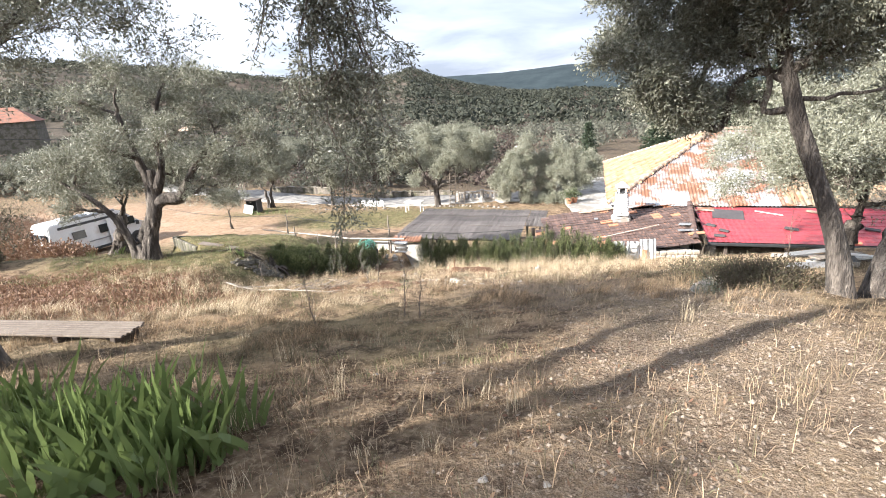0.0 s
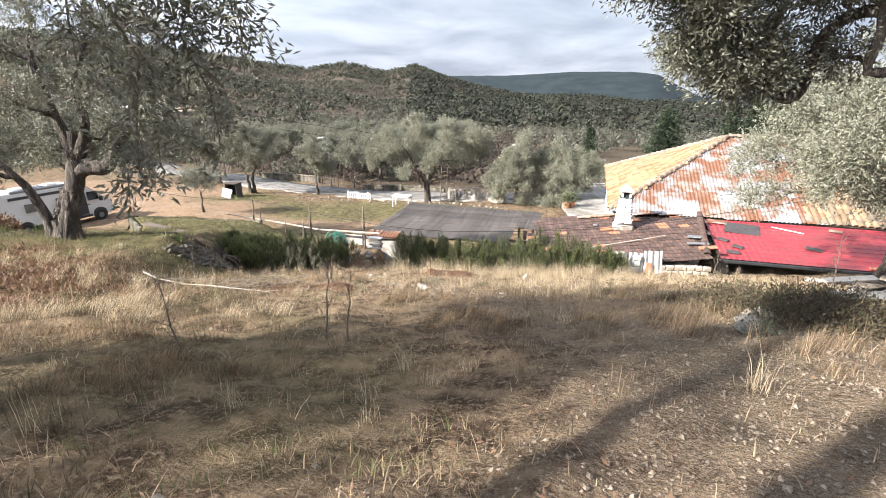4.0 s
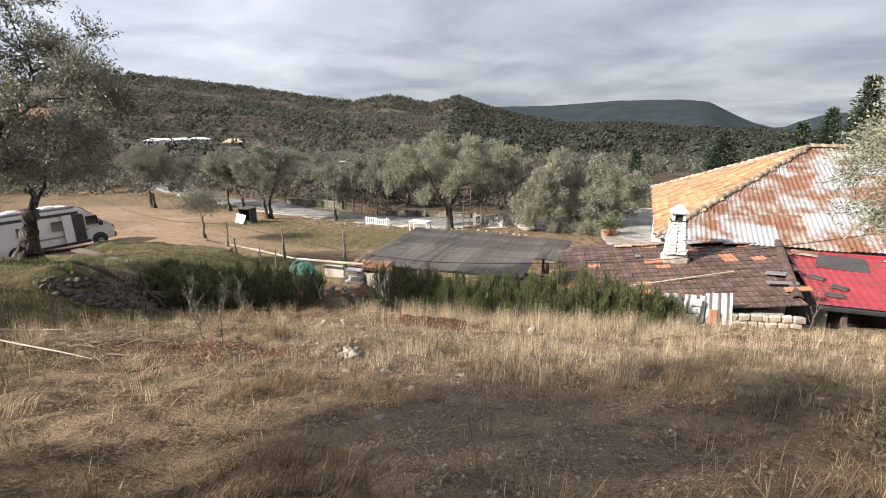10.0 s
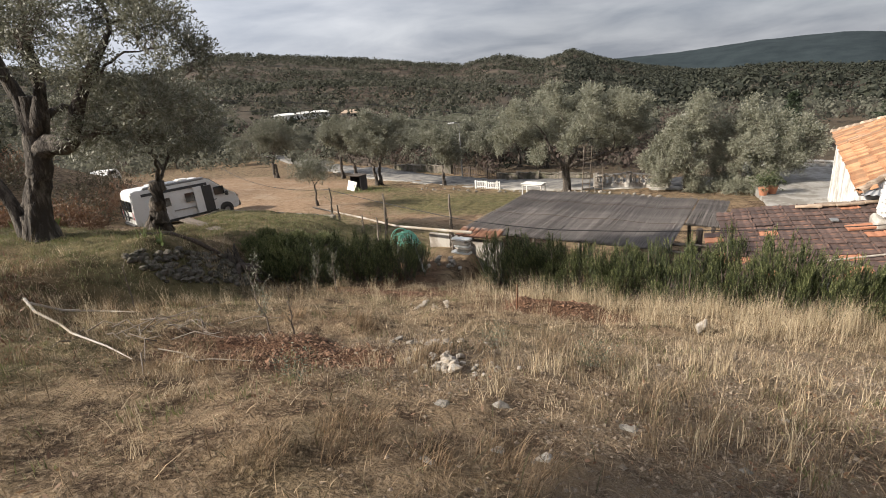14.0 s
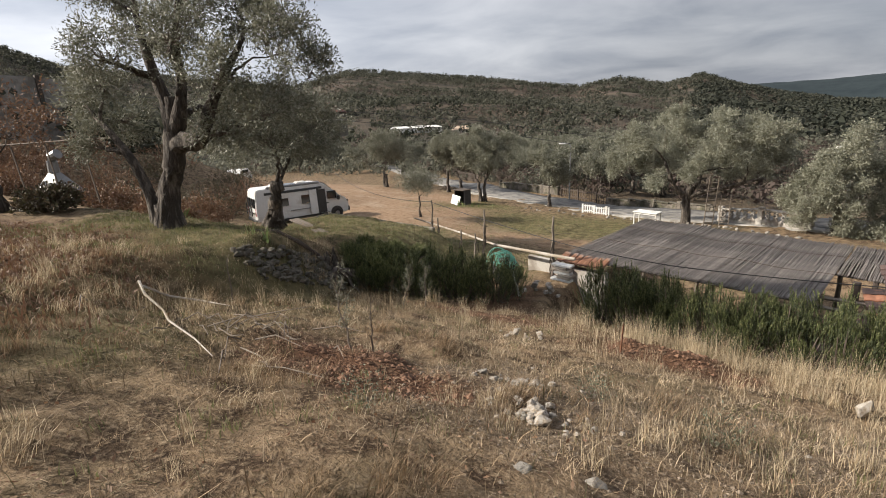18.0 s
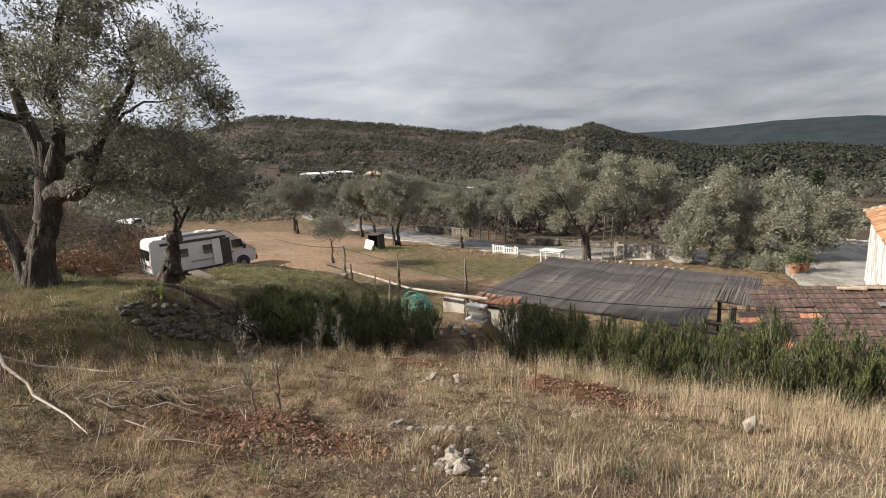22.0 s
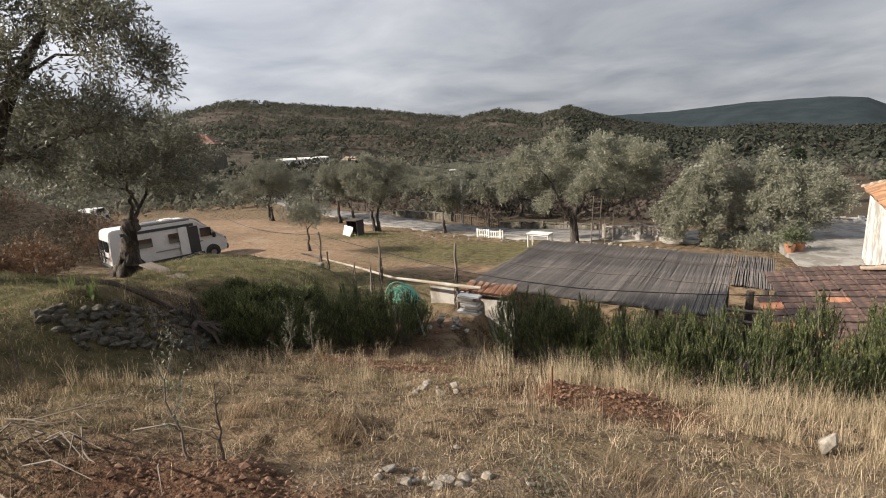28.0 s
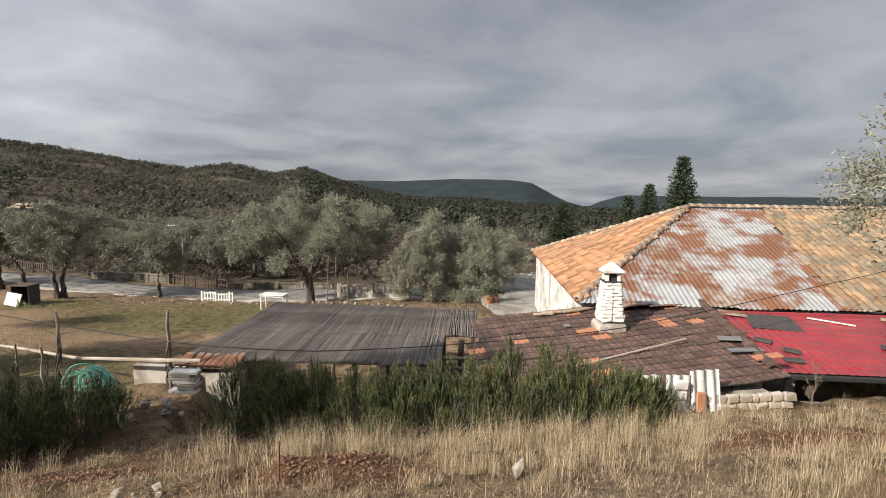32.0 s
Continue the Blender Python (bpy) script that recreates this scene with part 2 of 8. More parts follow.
M_OLIVE = leaf_material("olive_leaf", (0.088, 0.090, 0.060), (0.165, 0.165, 0.116), (0.240, 0.240, 0.188), 0.55, 0.35, 0.22)
M_OLIVE_PALE = leaf_material("silver_olive_leaf", (0.142, 0.145, 0.099), (0.215, 0.215, 0.154), (0.285, 0.285, 0.224), 0.6, 0.35, 0.24)
M_OLIVE_MID = leaf_material("grey_olive_leaf", (0.112, 0.114, 0.077), (0.185, 0.185, 0.132), (0.255, 0.255, 0.200), 0.6, 0.35, 0.22)
M_ROSEMARY = leaf_material("rosemary_leaf", (0.030, 0.043, 0.016), (0.070, 0.085, 0.034), (0.110, 0.120, 0.056), 0.55, 0.15, 0.2)
M_ROSEMARY_TIP = leaf_material("young_rosemary_leaf", (0.078, 0.095, 0.035), (0.155, 0.172, 0.070), (0.25, 0.255, 0.125), 0.55, 0.2, 0.25)
M_IRIS = leaf_material("iris_leaf", (0.062, 0.095, 0.028), (0.135, 0.175, 0.058), (0.24, 0.27, 0.12), 0.35, 0.2, 0.25)
M_FIR = leaf_material("fir_needle", (0.014, 0.025, 0.011), (0.032, 0.046, 0.022), (0.042, 0.056, 0.028), 0.6, 0.2, 0.1)
M_STRAW = leaf_material("dry_grass", (0.42, 0.335, 0.215), (0.64, 0.54, 0.385), (0.26, 0.185, 0.108), 0.7, 0.22, 0.3, 0.30, 4.0)
M_THATCH = leaf_material("matted_grass", (0.115, 0.078, 0.047), (0.40, 0.300, 0.190), (0.110, 0.100, 0.050), 0.8, 0.16, 0.2, 0.55, 6.0)
# lighter copy of the matted grass for the sunlit part of the slope
M_SUNLIT_THATCH = leaf_material("sunlit_grass", (0.29, 0.215, 0.138), (0.60, 0.495, 0.350), (0.150, 0.115, 0.062), 0.8, 0.18, 0.25, 0.45, 6.0)
M_WEED = leaf_material("green_weed", (0.098, 0.112, 0.042), (0.172, 0.172, 0.074), (0.215, 0.190, 0.100), 0.6, 0.2, 0.3)
M_DEADLEAF = leaf_material("dead_leaf", (0.133, 0.073, 0.043), (0.231, 0.147, 0.087), (0.168, 0.091, 0.056), 0.7, 0.25, 0.2)
M_VAN = material("van_paint", (0.60, 0.60, 0.59), (0.68, 0.68, 0.67), 1.2, 0.3, 20, 0.02, 0.002, c=(0.56, 0.545, 0.515), cmix=0.2)
M_VAN_DARK = material("dark_trim", (0.020, 0.021, 0.022), (0.036, 0.037, 0.040), 4, 0.45, 40, 0.05, 0.002)
M_RUBBER = material("rubber", (0.018, 0.018, 0.018), (0.032, 0.032, 0.032), 8, 0.85, 60, 0.2, 0.003)
M_RIM = material("wheel_metal", (0.245, 0.245, 0.252), (0.350, 0.350, 0.357), 6, 0.35, 40, 0.05, 0.002, metal=0.8)
M_PLASTIC_W = material("white_plastic", (0.612, 0.612, 0.595), (0.697, 0.697, 0.680), 3, 0.5, 30, 0.1, 0.004, c=(0.510, 0.484, 0.442))
M_HOSE = material("green_hose", (0.096, 0.368, 0.264), (0.208, 0.496, 0.368), 6, 0.45, 40, 0.05, 0.002)
M_CLAY = material("clay", (0.294, 0.119, 0.063), (0.385, 0.182, 0.105), 5, 0.85, 50, 0.2, 0.004)
M_ASPHALT = material("asphalt", (0.154, 0.143, 0.130), (0.217, 0.203, 0.182), 1.5, 0.9, 30, 0.3, 0.01, c=(0.084, 0.081, 0.077))
M_CONCRETE = material("concrete", (0.224, 0.213, 0.196), (0.315, 0.301, 0.280), 1.5, 0.9, 30, 0.3, 0.01, c=(0.168, 0.154, 0.133))
M_CABLE = material("cable", (0.012, 0.012, 0.012), (0.024, 0.024, 0.024), 6, 0.6, 40, 0, 0)
M_ZINC = material("pale_zinc", (0.44, 0.45, 0.46), (0.58, 0.59, 0.60), 2.5, 0.5, 30, 0.1, 0.003, metal=0.1, c=(0.30, 0.29, 0.27), cmix=0.3)
M_TAR = material("tar_paper", (0.036, 0.032, 0.034), (0.068, 0.060, 0.060), 5, 0.8, 50, 0.4, 0.01)
M_STEEL = material("grey_steel", (0.210, 0.210, 0.210), (0.294, 0.294, 0.294), 6, 0.5, 40, 0.1, 0.003, metal=0.5)
M_GLASS = bpy.data.materials.new("window_glass")
M_GLASS.use_nodes = True
M_GLASS.node_tree.nodes["Principled BSDF"].inputs["Base Color"].default_value = (0.012, 0.014, 0.016, 1)
M_GLASS.node_tree.nodes["Principled BSDF"].inputs["Roughness"].default_value = 0.06

# ---- geometry helpers ----
rng = np.random.default_rng(7)


def sstep(a, b, v):
    t = np.clip((v - a) / (b - a), 0, 1)
    return t * t * (3 - 2 * t)


def mesh_np(name, verts, faces, mat=None, smooth=False):
    """A mesh from arrays; all faces have the same number of corners."""
    verts, faces = np.asarray(verts, np.float32), np.asarray(faces, np.int32)
    me = bpy.data.meshes.new(name)
    k = faces.shape[1]
    me.vertices.add(len(verts)); me.vertices.foreach_set("co", verts.ravel())
    me.loops.add(faces.size); me.loops.foreach_set("vertex_index", faces.ravel())
    me.polygons.add(len(faces)); me.polygons.foreach_set("loop_start", np.arange(0, faces.size, k, dtype=np.int32))
    me.polygons.foreach_set("use_smooth", np.full(len(faces), smooth))
    me.update(calc_edges=True)
    if mat:
        me.materials.append(mat)
    return me


def part(name, bm, mat, parent=None, label="", smooth=False):
    """Links a bmesh (or a mesh) as one object, under parent if given."""
    if isinstance(bm, bpy.types.Mesh):
        me = bm
    else:
        me = bpy.data.meshes.new(name)
        bm.normal_update(); bm.to_mesh(me); bm.free()
        if mat:
            me.materials.append(mat)
        if smooth:
            for p in me.polygons:
                p.use_smooth = True
    ob = new(name, me)
    if parent is not None:
        ob.parent = parent
    if label:
        ob["label"] = label
    return ob


def thing(name, m=None, label="", category="", group="", kind=""):
    ob = new(name)
    ob.empty_display_size = 0.2
    if m is not None:
        ob.matrix_basis = m
    return tagged(ob, label, category, group, kind)


def box(bm, c, s, rot=None, bevel=0.0):
    """A box of size s about c, its edges eased by bevel."""
    m = Matrix.Translation(c) @ (rot.to_4x4() if rot is not None else Matrix()) @ Matrix.Diagonal((*s, 1))
    vs = bmesh.ops.create_cube(bm, size=1, matrix=m)["verts"]
    if bevel:
        es = list({e for v in vs for e in v.link_edges})
        bmesh.ops.bevel(bm, geom=es, offset=bevel, segments=1, affect="EDGES")
    return bm


def tube(bm, pts, radii, sides=6, wob=0.0, rnd=None, cap=True):
    """A tapered, bent tube through pts."""
    rings = []
    pts = [Vector(p) for p in pts]
    ref = Vector((0.31, 0.17, 0.93))
    for i, p in enumerate(pts):
        d = (pts[min(i + 1, len(pts) - 1)] - pts[max(i - 1, 0)])
        d = d.normalized() if d.length > 1e-6 else Vector((0, 0, 1))
        a = d.cross(ref)
        if a.length < 1e-3:
            a = d.cross(Vector((1, 0, 0)))
        a.normalize(); b = d.cross(a)
        ring = []
        for k in range(sides):
            t = 2 * math.pi * k / sides
            r = radii[i] * (1 + (rnd.uniform(-wob, wob) if rnd else 0))
            ring.append(bm.verts.new(p + a * math.cos(t) * r + b * math.sin(t) * r))
        rings.append(ring)
    for q, w in zip(rings, rings[1:]):
        for k in range(sides):
            bm.faces.new((q[k], q[(k + 1) % sides], w[(k + 1) % sides], w[k]))
    if cap:
        bm.faces.new(rings[0][::-1]); bm.faces.new(rings[-1])
    return bm


def nfield(x, y, s, seed=0.0):
    """Smooth value noise in about -1..1 for arrays."""
    def h(i, j):
        v = np.sin(i * 127.1 + j * 311.7 + seed * 74.7) * 43758.5453
        return (v - np.floor(v)) * 2 - 1
    x, y = np.asarray(x, float) / s, np.asarray(y, float) / s
    i, j = np.floor(x), np.floor(y)
    u, v = x - i, y - j
    u, v = u * u * (3 - 2 * u), v * v * (3 - 2 * v)
    return (h(i, j) * (1 - u) + h(i + 1, j) * u) * (1 - v) + (h(i, j + 1) * (1 - u) + h(i + 1, j + 1) * u) * v


# ---- the lie of the land ----
CREST_AZ = [-180, -120, -90, -76, -68, -62, -48, -42, -35, -29, -23, -17, -13, -8.5, -5.2, -2, 2, 6, 12, 18, 28, 40, 90, 180]
CREST_EL = [8, 10, 10, 8.5, 5.2, 4.6, 3.2, 4.65, 4.1, 3.55, 2.7, 1.95, 2.45, 1.5, 2.15, 1.1, 0.1, -0.8, -1.35, -1.7, -2.4, -2.4, 0, 8]
FAR_AZ = [-180, -40, -2, 5, 11.5, 18, 20.6, 22.6, 24.5, 26.8, 28.2, 30.5, 36, 48, 90, 180]
FAR_EL = [1.0, 1.0, 1.3, 1.35, 1.7, 1.7, 1.4, 0.3, -0.6, -1.25, -0.6, 0.15, 0.1, 0.2, 0.5, 1.0]


def land(x, y):
    """Height of the ground at arrays x, y."""
    x, y = np.asarray(x, float), np.asarray(y, float)
    z = np.interp(y, [-40, -10, -0.6, 5.6, 11.9, 15.5, 18, 23, 30, 45, 55, 75], [9, 2.6, 0.15, -1.5, -3.42, -4.6, -5.25, -5.75, -7.3, -8.5, -9.4, -11])
    # level terrace on the left, edged by a stone bank
    shelf = np.maximum(z, -2.72 - 0.085 * (y - 10) - 0.32 * np.maximum(y - 15.2, 0))
    k = sstep(-5.6, -7.6, x + 0.12 * (y - 14)) * sstep(21.5, 18.5, y)
    z = z * (1 - k) + shelf * k
    # raised grassy bed behind the hedge, with a kerb towards the yard
    bed = sstep(-0.2, 0.2, x + 11 + (y - 18.8) * 0.778) * sstep(0.2, -0.2, y - 25.1 + (x + 15.9) * 0.328) * sstep(-5.0, -8.4, x) * sstep(16.5, 18.0, y)
    z = z * (1 - bed) + np.maximum(z, -4.05 - (y - 18.8) * 0.185) * bed
    z = z + np.clip(-28 - x, 0, 15) * 0.30 * sstep(48, 30, y)
    z = z - 0.36 * np.exp(-((x + 26.2) ** 2 + (y - 32.4) ** 2) / 45)
    # cut-out yard under the reed roof, the sheds and the house
    cut = sstep(-2.6, -1.6, x) * sstep(18.6, 19.2, y + 0.12 * (x - 5) * (x > 5)) * sstep(60, 40, y)
    z = z * (1 - cut) + np.minimum(z, -7.5) * cut
    # hollow and low bank on the right
    z = z + 0.25 * np.exp(-((x - 5) ** 2 + (y - 8) ** 2) / 3.0)
    # mounds of dug earth
    z = z + 0.15 * np.exp(-((x - 0.5) ** 2 / 0.5 + (y - 15.95) ** 2 / 0.18)) - 0.14 * np.exp(-((x + 0.42) ** 2 / 0.05 + (y - 15.85) ** 2 / 0.04)) + 0.09 * np.exp(-((x + 2.1) ** 2 / 0.6 + (y - 12.0) ** 2 / 0.12))
    near = z + 0.026 * nfield(x, y, 0.23, 12) + 0.05 * nfield(x, y, 0.47, 9) + 0.05 * nfield(x, y, 0.9, 1) + 0.10 * nfield(x, y, 2.7, 2) + 0.25 * nfield(x, y, 9, 3) * sstep(18, 30, np.hypot(x, y - 8))
    dx, dy = x - 1, y - 8
    r, az = np.hypot(dx, dy) + 1e-6, np.degrees(np.arctan2(dx, dy))
    ce = np.tan(np.radians(np.interp(az, CREST_AZ, CREST_EL))) * 650
    fe = np.tan(np.radians(np.interp(az, FAR_AZ, FAR_EL))) * 3500
    k = np.clip((r - 110) / 540, 0, 1)
    f = -14 + (ce + 14) * (0.25 * k + 0.75 * k ** 1.7)
    f = np.where(r > 650, ce + (-170 - ce) * sstep(650, 1500, r), f)
    f = np.where(r > 1800, -170 + (fe + 170) * sstep(1800, 3500, r), f)
    f = np.where(r > 3500, fe - (r - 3500) * 0.12, f)
    f = f + (nfield(x, y, 130, 4) * 9 * sstep(200, 330, r) * sstep(640, 520, r) + nfield(x, y, 60, 5) * 4.5 + nfield(x, y, 22, 6) * 1.0) * sstep(110, 300, r) * (1 - 0.6 * sstep(560, 650, r)) + nfield(x, y, 300, 8) * 12 * sstep(1500, 2500, r) * sstep(3450, 3000, r)
    w = sstep(70, 190, r)
    return near * (1 - w) + f * w


def gz(x, y):
    return float(land(np.array([x]), np.array([y]))[0])


def graded(lo, hi, a, b, step, grow):
    core = np.arange(a, b + 1e-6, step)
    up, s, v = [], step, b
    while v < hi:
        s *= grow; v += s; up.append(min(v, hi))
    dn, s, v = [], step, a
    while v > lo:
        s *= grow; v -= s; dn.append(max(v, lo))
    return np.array(dn[::-1] + list(core) + up)


gx = graded(-4600, 4600, -9, 11, 0.11, 1.04)
gy = graded(-1500, 4700, -1, 19, 0.11, 1.04)
GX, GY = np.meshgrid(gx, gy)
GZ = land(GX, GY)
nx, ny = len(gx), len(gy)
ii = np.arange(nx * ny).reshape(ny, nx)
quads = np.stack([ii[:-1, :-1], ii[:-1, 1:], ii[1:, 1:], ii[1:, :-1]], -1).reshape(-1, 4)
g_me = mesh_np("ground", np.stack([GX, GY, GZ], -1).reshape(-1, 3), quads, None, True)


def blob(x, y, cx, cy, rx, ry, rot=0, s=0.5):
    c, q = math.cos(radians(rot)), math.sin(radians(rot))
    u, v = (x - cx) * c + (y - cy) * q, -(x - cx) * q + (y - cy) * c
    d = np.hypot(u / rx, v / ry) + 0.35 * nfield(x, y, min(rx, ry) * 0.7, 11)
    return sstep(1 + s, 1 - s, d)


# what covers the ground: red earth, green sward, pale gravel
earth = np.maximum.reduce([blob(GX, GY, -2.1, 11.75, 1.25, 0.55), blob(GX, GY, 0.6, 15.8, 1.2, 0.6), blob(GX, GY, -2.8, 16.6, 1.8, 0.4), blob(GX, GY, 7.4, 15.6, 1.7, 0.7, 0, 0.5), blob(GX, GY, -1.0, 17.4, 2.0, 0.6),
                           blob(GX, GY, -12, 10.5, 5, 2.6, 0) * 0.9,
                           blob(GX, GY, -3.6, 18.6, 0.9, 1.6) * 0.7])
green = np.maximum.reduce([blob(GX, GY, -12, 26, 7, 5, -20, 0.5), blob(GX, GY, -8, 38, 9, 4.5, -15, 0.4), blob(GX, GY, -12, 17.5, 4, 3.0), blob(GX, GY, -11.5, 21.5, 3.4, 3.2), blob(GX, GY, -7.4, 21.0, 3.0, 2.6), blob(GX, GY, -20, 45, 6, 3, -20), 0.5 * blob(GX, GY, -2, 5.5, 2.5, 1.5), 0.6 * blob(GX, GY, -6, 10, 3.0, 2.0), blob(GX, GY, -8.6, 13.6, 3.6, 2.2)])
gravel = np.maximum.reduce([blob(GX, GY, 3.0, 4.0, 1.6, 4.5, -25, 0.6), blob(GX, GY, 2.6, 9.0, 1.6, 2.2, 0, 0.6), blob(GX, GY, 0.0, 12.2, 1.3, 1.0, 0, 0.6), blob(GX, GY, 4.2, 12.9, 3.4, 1.9, 0, 0.6), 0.8 * blob(GX, GY, 1.0, -1.0, 3.0, 2.0)])
gravel = gravel * 0.85
yard = np.maximum.reduce([blob(GX, GY, -33, 45, 17, 10, -35, 0.3), blob(GX, GY, -18, 36, 7, 4, -30, 0.4), blob(GX, GY, -9, 32, 6, 1.6, -12, 0.4) * 0.8])
rr = np.hypot(GX - 1, GY - 8)
woods = np.maximum(sstep(90, 160, rr), 0.75 * sstep(4, 9, GY - (57 - 0.7 * (GX + 20))) * sstep(55, 62, rr + 15))
# mask of the far pine ridge, which takes a haze-blue tint
hazed_pine = sstep(1500, 1900, rr)
for nm, arr in (("cover", np.stack([earth, green, gravel, np.ones_like(earth)], -1)), ("distance", np.stack([woods, hazed_pine, yard, np.ones_like(hazed_pine)], -1))):
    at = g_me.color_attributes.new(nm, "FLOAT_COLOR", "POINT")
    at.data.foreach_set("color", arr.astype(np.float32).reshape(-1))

M_GROUND = bpy.data.materials.new("hillside_ground")
M_GROUND.use_nodes = True
n, l = M_GROUND.node_tree.nodes, M_GROUND.node_tree.links
bs = n["Principled BSDF"]
bs.inputs["Roughness"].default_value = 0.95
bs.inputs["Specular IOR Level"].default_value = 0.15
co = n.new("ShaderNodeTexCoord")


def g_noise(scale, detail=6, rough=0.6):
    t = n.new("ShaderNodeTexNoise")
    t.inputs["Scale"].default_value, t.inputs["Detail"].default_value, t.inputs["Roughness"].default_value = scale, detail, rough
    l.new(co.outputs["Object"], t.inputs[0])
    return t.outputs[0]


def g_range(src, a, b):
    r = n.new("ShaderNodeMapRange")
    r.inputs["From Min"].default_value, r.inputs["From Max"].default_value = a, b
    l.new(src, r.inputs["Value"])
    return r.outputs[0]


def g_mix(fac, a, b):
    m = n.new("ShaderNodeMixRGB")
    for k, v in ((0, fac), (1, a), (2, b)):
        if isinstance(v, tuple):
            m.inputs[k].default_value = (*v, 1)
        else:
            l.new(v, m.inputs[k])
    return m.outputs[0]


def g_mul(a, b):
    m = n.new("ShaderNodeMath"); m.operation = "MULTIPLY"; m.use_clamp = True
    l.new(a, m.inputs[0])
    if isinstance(b, float):
        m.inputs[1].default_value = b
    else:
        l.new(b, m.inputs[1])
    return m.outputs[0]


cov = n.new("ShaderNodeVertexColor"); cov.layer_name = "cover"
dst = n.new("ShaderNodeVertexColor"); dst.layer_name = "distance"
cs = n.new("ShaderNodeSeparateColor"); l.new(cov.outputs[0], cs.inputs[0])
ds = n.new("ShaderNodeSeparateColor"); l.new(dst.outputs[0], ds.inputs[0])
n_big, n_mid, n_fine, n_grit = g_noise(0.45), g_noise(3.0), g_noise(22), g_noise(90, 3)
base = g_mix(g_range(n_mid, 0.40, 0.60), (0.060, 0.038, 0.023), (0.240, 0.170, 0.105))
base = g_mix(g_range(n_fine, 0.50, 0.68), base, (0.30, 0.225, 0.15))
base = g_mix(g_mul(g_range(n_big, 0.48, 0.68), 0.4), base, (0.115, 0.105, 0.048))
ear = g_mix(g_range(n_fine, 0.35, 0.65), (0.062, 0.032, 0.019), (0.172, 0.094, 0.056))
grn = g_mix(g_range(n_mid, 0.38, 0.64), (0.070, 0.074, 0.028), (0.178, 0.142, 0.075))
grv = g_mix(g_range(n_grit, 0.42, 0.60), (0.115, 0.083, 0.056), (0.290, 0.230, 0.170))
col = g_mix(g_mul(cs.outputs[1], g_range(n_mid, 0.15, 0.55)), base, grn)
col = g_mix(g_mul(cs.outputs[2], g_range(n_fine, 0.30, 0.55)), col, grv)
col = g_mix(g_mul(cs.outputs[0], g_range(n_mid, 0.18, 0.5)), col, ear)
yrd = g_mix(g_range(n_mid, 0.3, 0.7), (0.205, 0.128, 0.078), (0.315, 0.225, 0.150))
yrd = g_mix(g_mul(g_range(n_big, 0.5, 0.66), 0.5), yrd, (0.36, 0.285, 0.21))
col = g_mix(g_mul(ds.outputs[2], g_range(n_mid, 0.12, 0.42)), col, yrd)
n_h1, n_h2 = g_noise(0.055, 8, 0.65), g_noise(0.012, 5)
hil = g_mix(g_range(n_h1, 0.40, 0.60), (0.034, 0.032, 0.024), (0.070, 0.056, 0.043))
hil = g_mix(g_mul(g_range(n_h2, 0.5, 0.62), 0.6), hil, (0.092, 0.064, 0.050))
# narrow terraces that follow the contours
ter = n.new("ShaderNodeTexWave"); ter.bands_direction = "Z"
ter.inputs["Scale"].default_value, ter.inputs["Distortion"].default_value, ter.inputs["Detail"].default_value, ter.inputs["Detail Scale"].default_value = 0.055, 1.2, 3.0, 0.6
l.new(co.outputs["Object"], ter.inputs[0])
hil = g_mix(g_mul(g_range(ter.outputs["Fac"], 0.72, 0.9), g_range(n_h2, 0.35, 0.6)), hil, (0.092, 0.074, 0.055))
col = g_mix(ds.outputs[0], col, hil)
# far pine ridge: the blue of distance haze is put into its dark colour
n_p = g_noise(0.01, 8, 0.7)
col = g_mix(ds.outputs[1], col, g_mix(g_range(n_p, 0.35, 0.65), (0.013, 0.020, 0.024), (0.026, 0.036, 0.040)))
l.new(col, bs.inputs["Base Color"])
bp = n.new("ShaderNodeBump"); bp.inputs["Strength"].default_value, bp.inputs["Distance"].default_value = 1.0, 0.09
l.new(n_fine, bp.inputs["Height"]); l.new(bp.outputs[0], bs.inputs["Normal"])
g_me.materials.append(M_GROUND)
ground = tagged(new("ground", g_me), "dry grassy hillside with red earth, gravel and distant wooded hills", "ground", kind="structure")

# ---- plants ----
def leaves(org, dirs, per, length, width, spread, seed, reach=0.35, droop=0.0):
    """Leaf blades set along short sprays: one rhomb each."""
    r = np.random.default_rng(seed)
    N = len(org)
    o, d = np.repeat(org, per, 0), np.repeat(dirs, per, 0)
    s = np.tile(np.linspace(0.1, 1, per), N)[:, None] * reach
    base = o + d * s + r.normal(0, 0.02, o.shape)
    base[:, 2] -= droop * s[:, 0] ** 2
    ld = d * 0.7 + r.normal(0, spread, o.shape)
    ld /= np.linalg.norm(ld, axis=1, keepdims=True) + 1e-9
    side = np.cross(ld, r.normal(0, 1, o.shape))
    side /= np.linalg.norm(side, axis=1, keepdims=True) + 1e-9
    L = length * r.uniform(0.65, 1.25, (len(o), 1)); W = width * r.uniform(0.7, 1.25, (len(o), 1))
    v = np.stack([base, base + ld * L * 0.5 + side * W, base + ld * L, base + ld * L * 0.5 - side * W], 1).reshape(-1, 3)
    f = np.arange(len(v)).reshape(-1, 4)
    return v, f


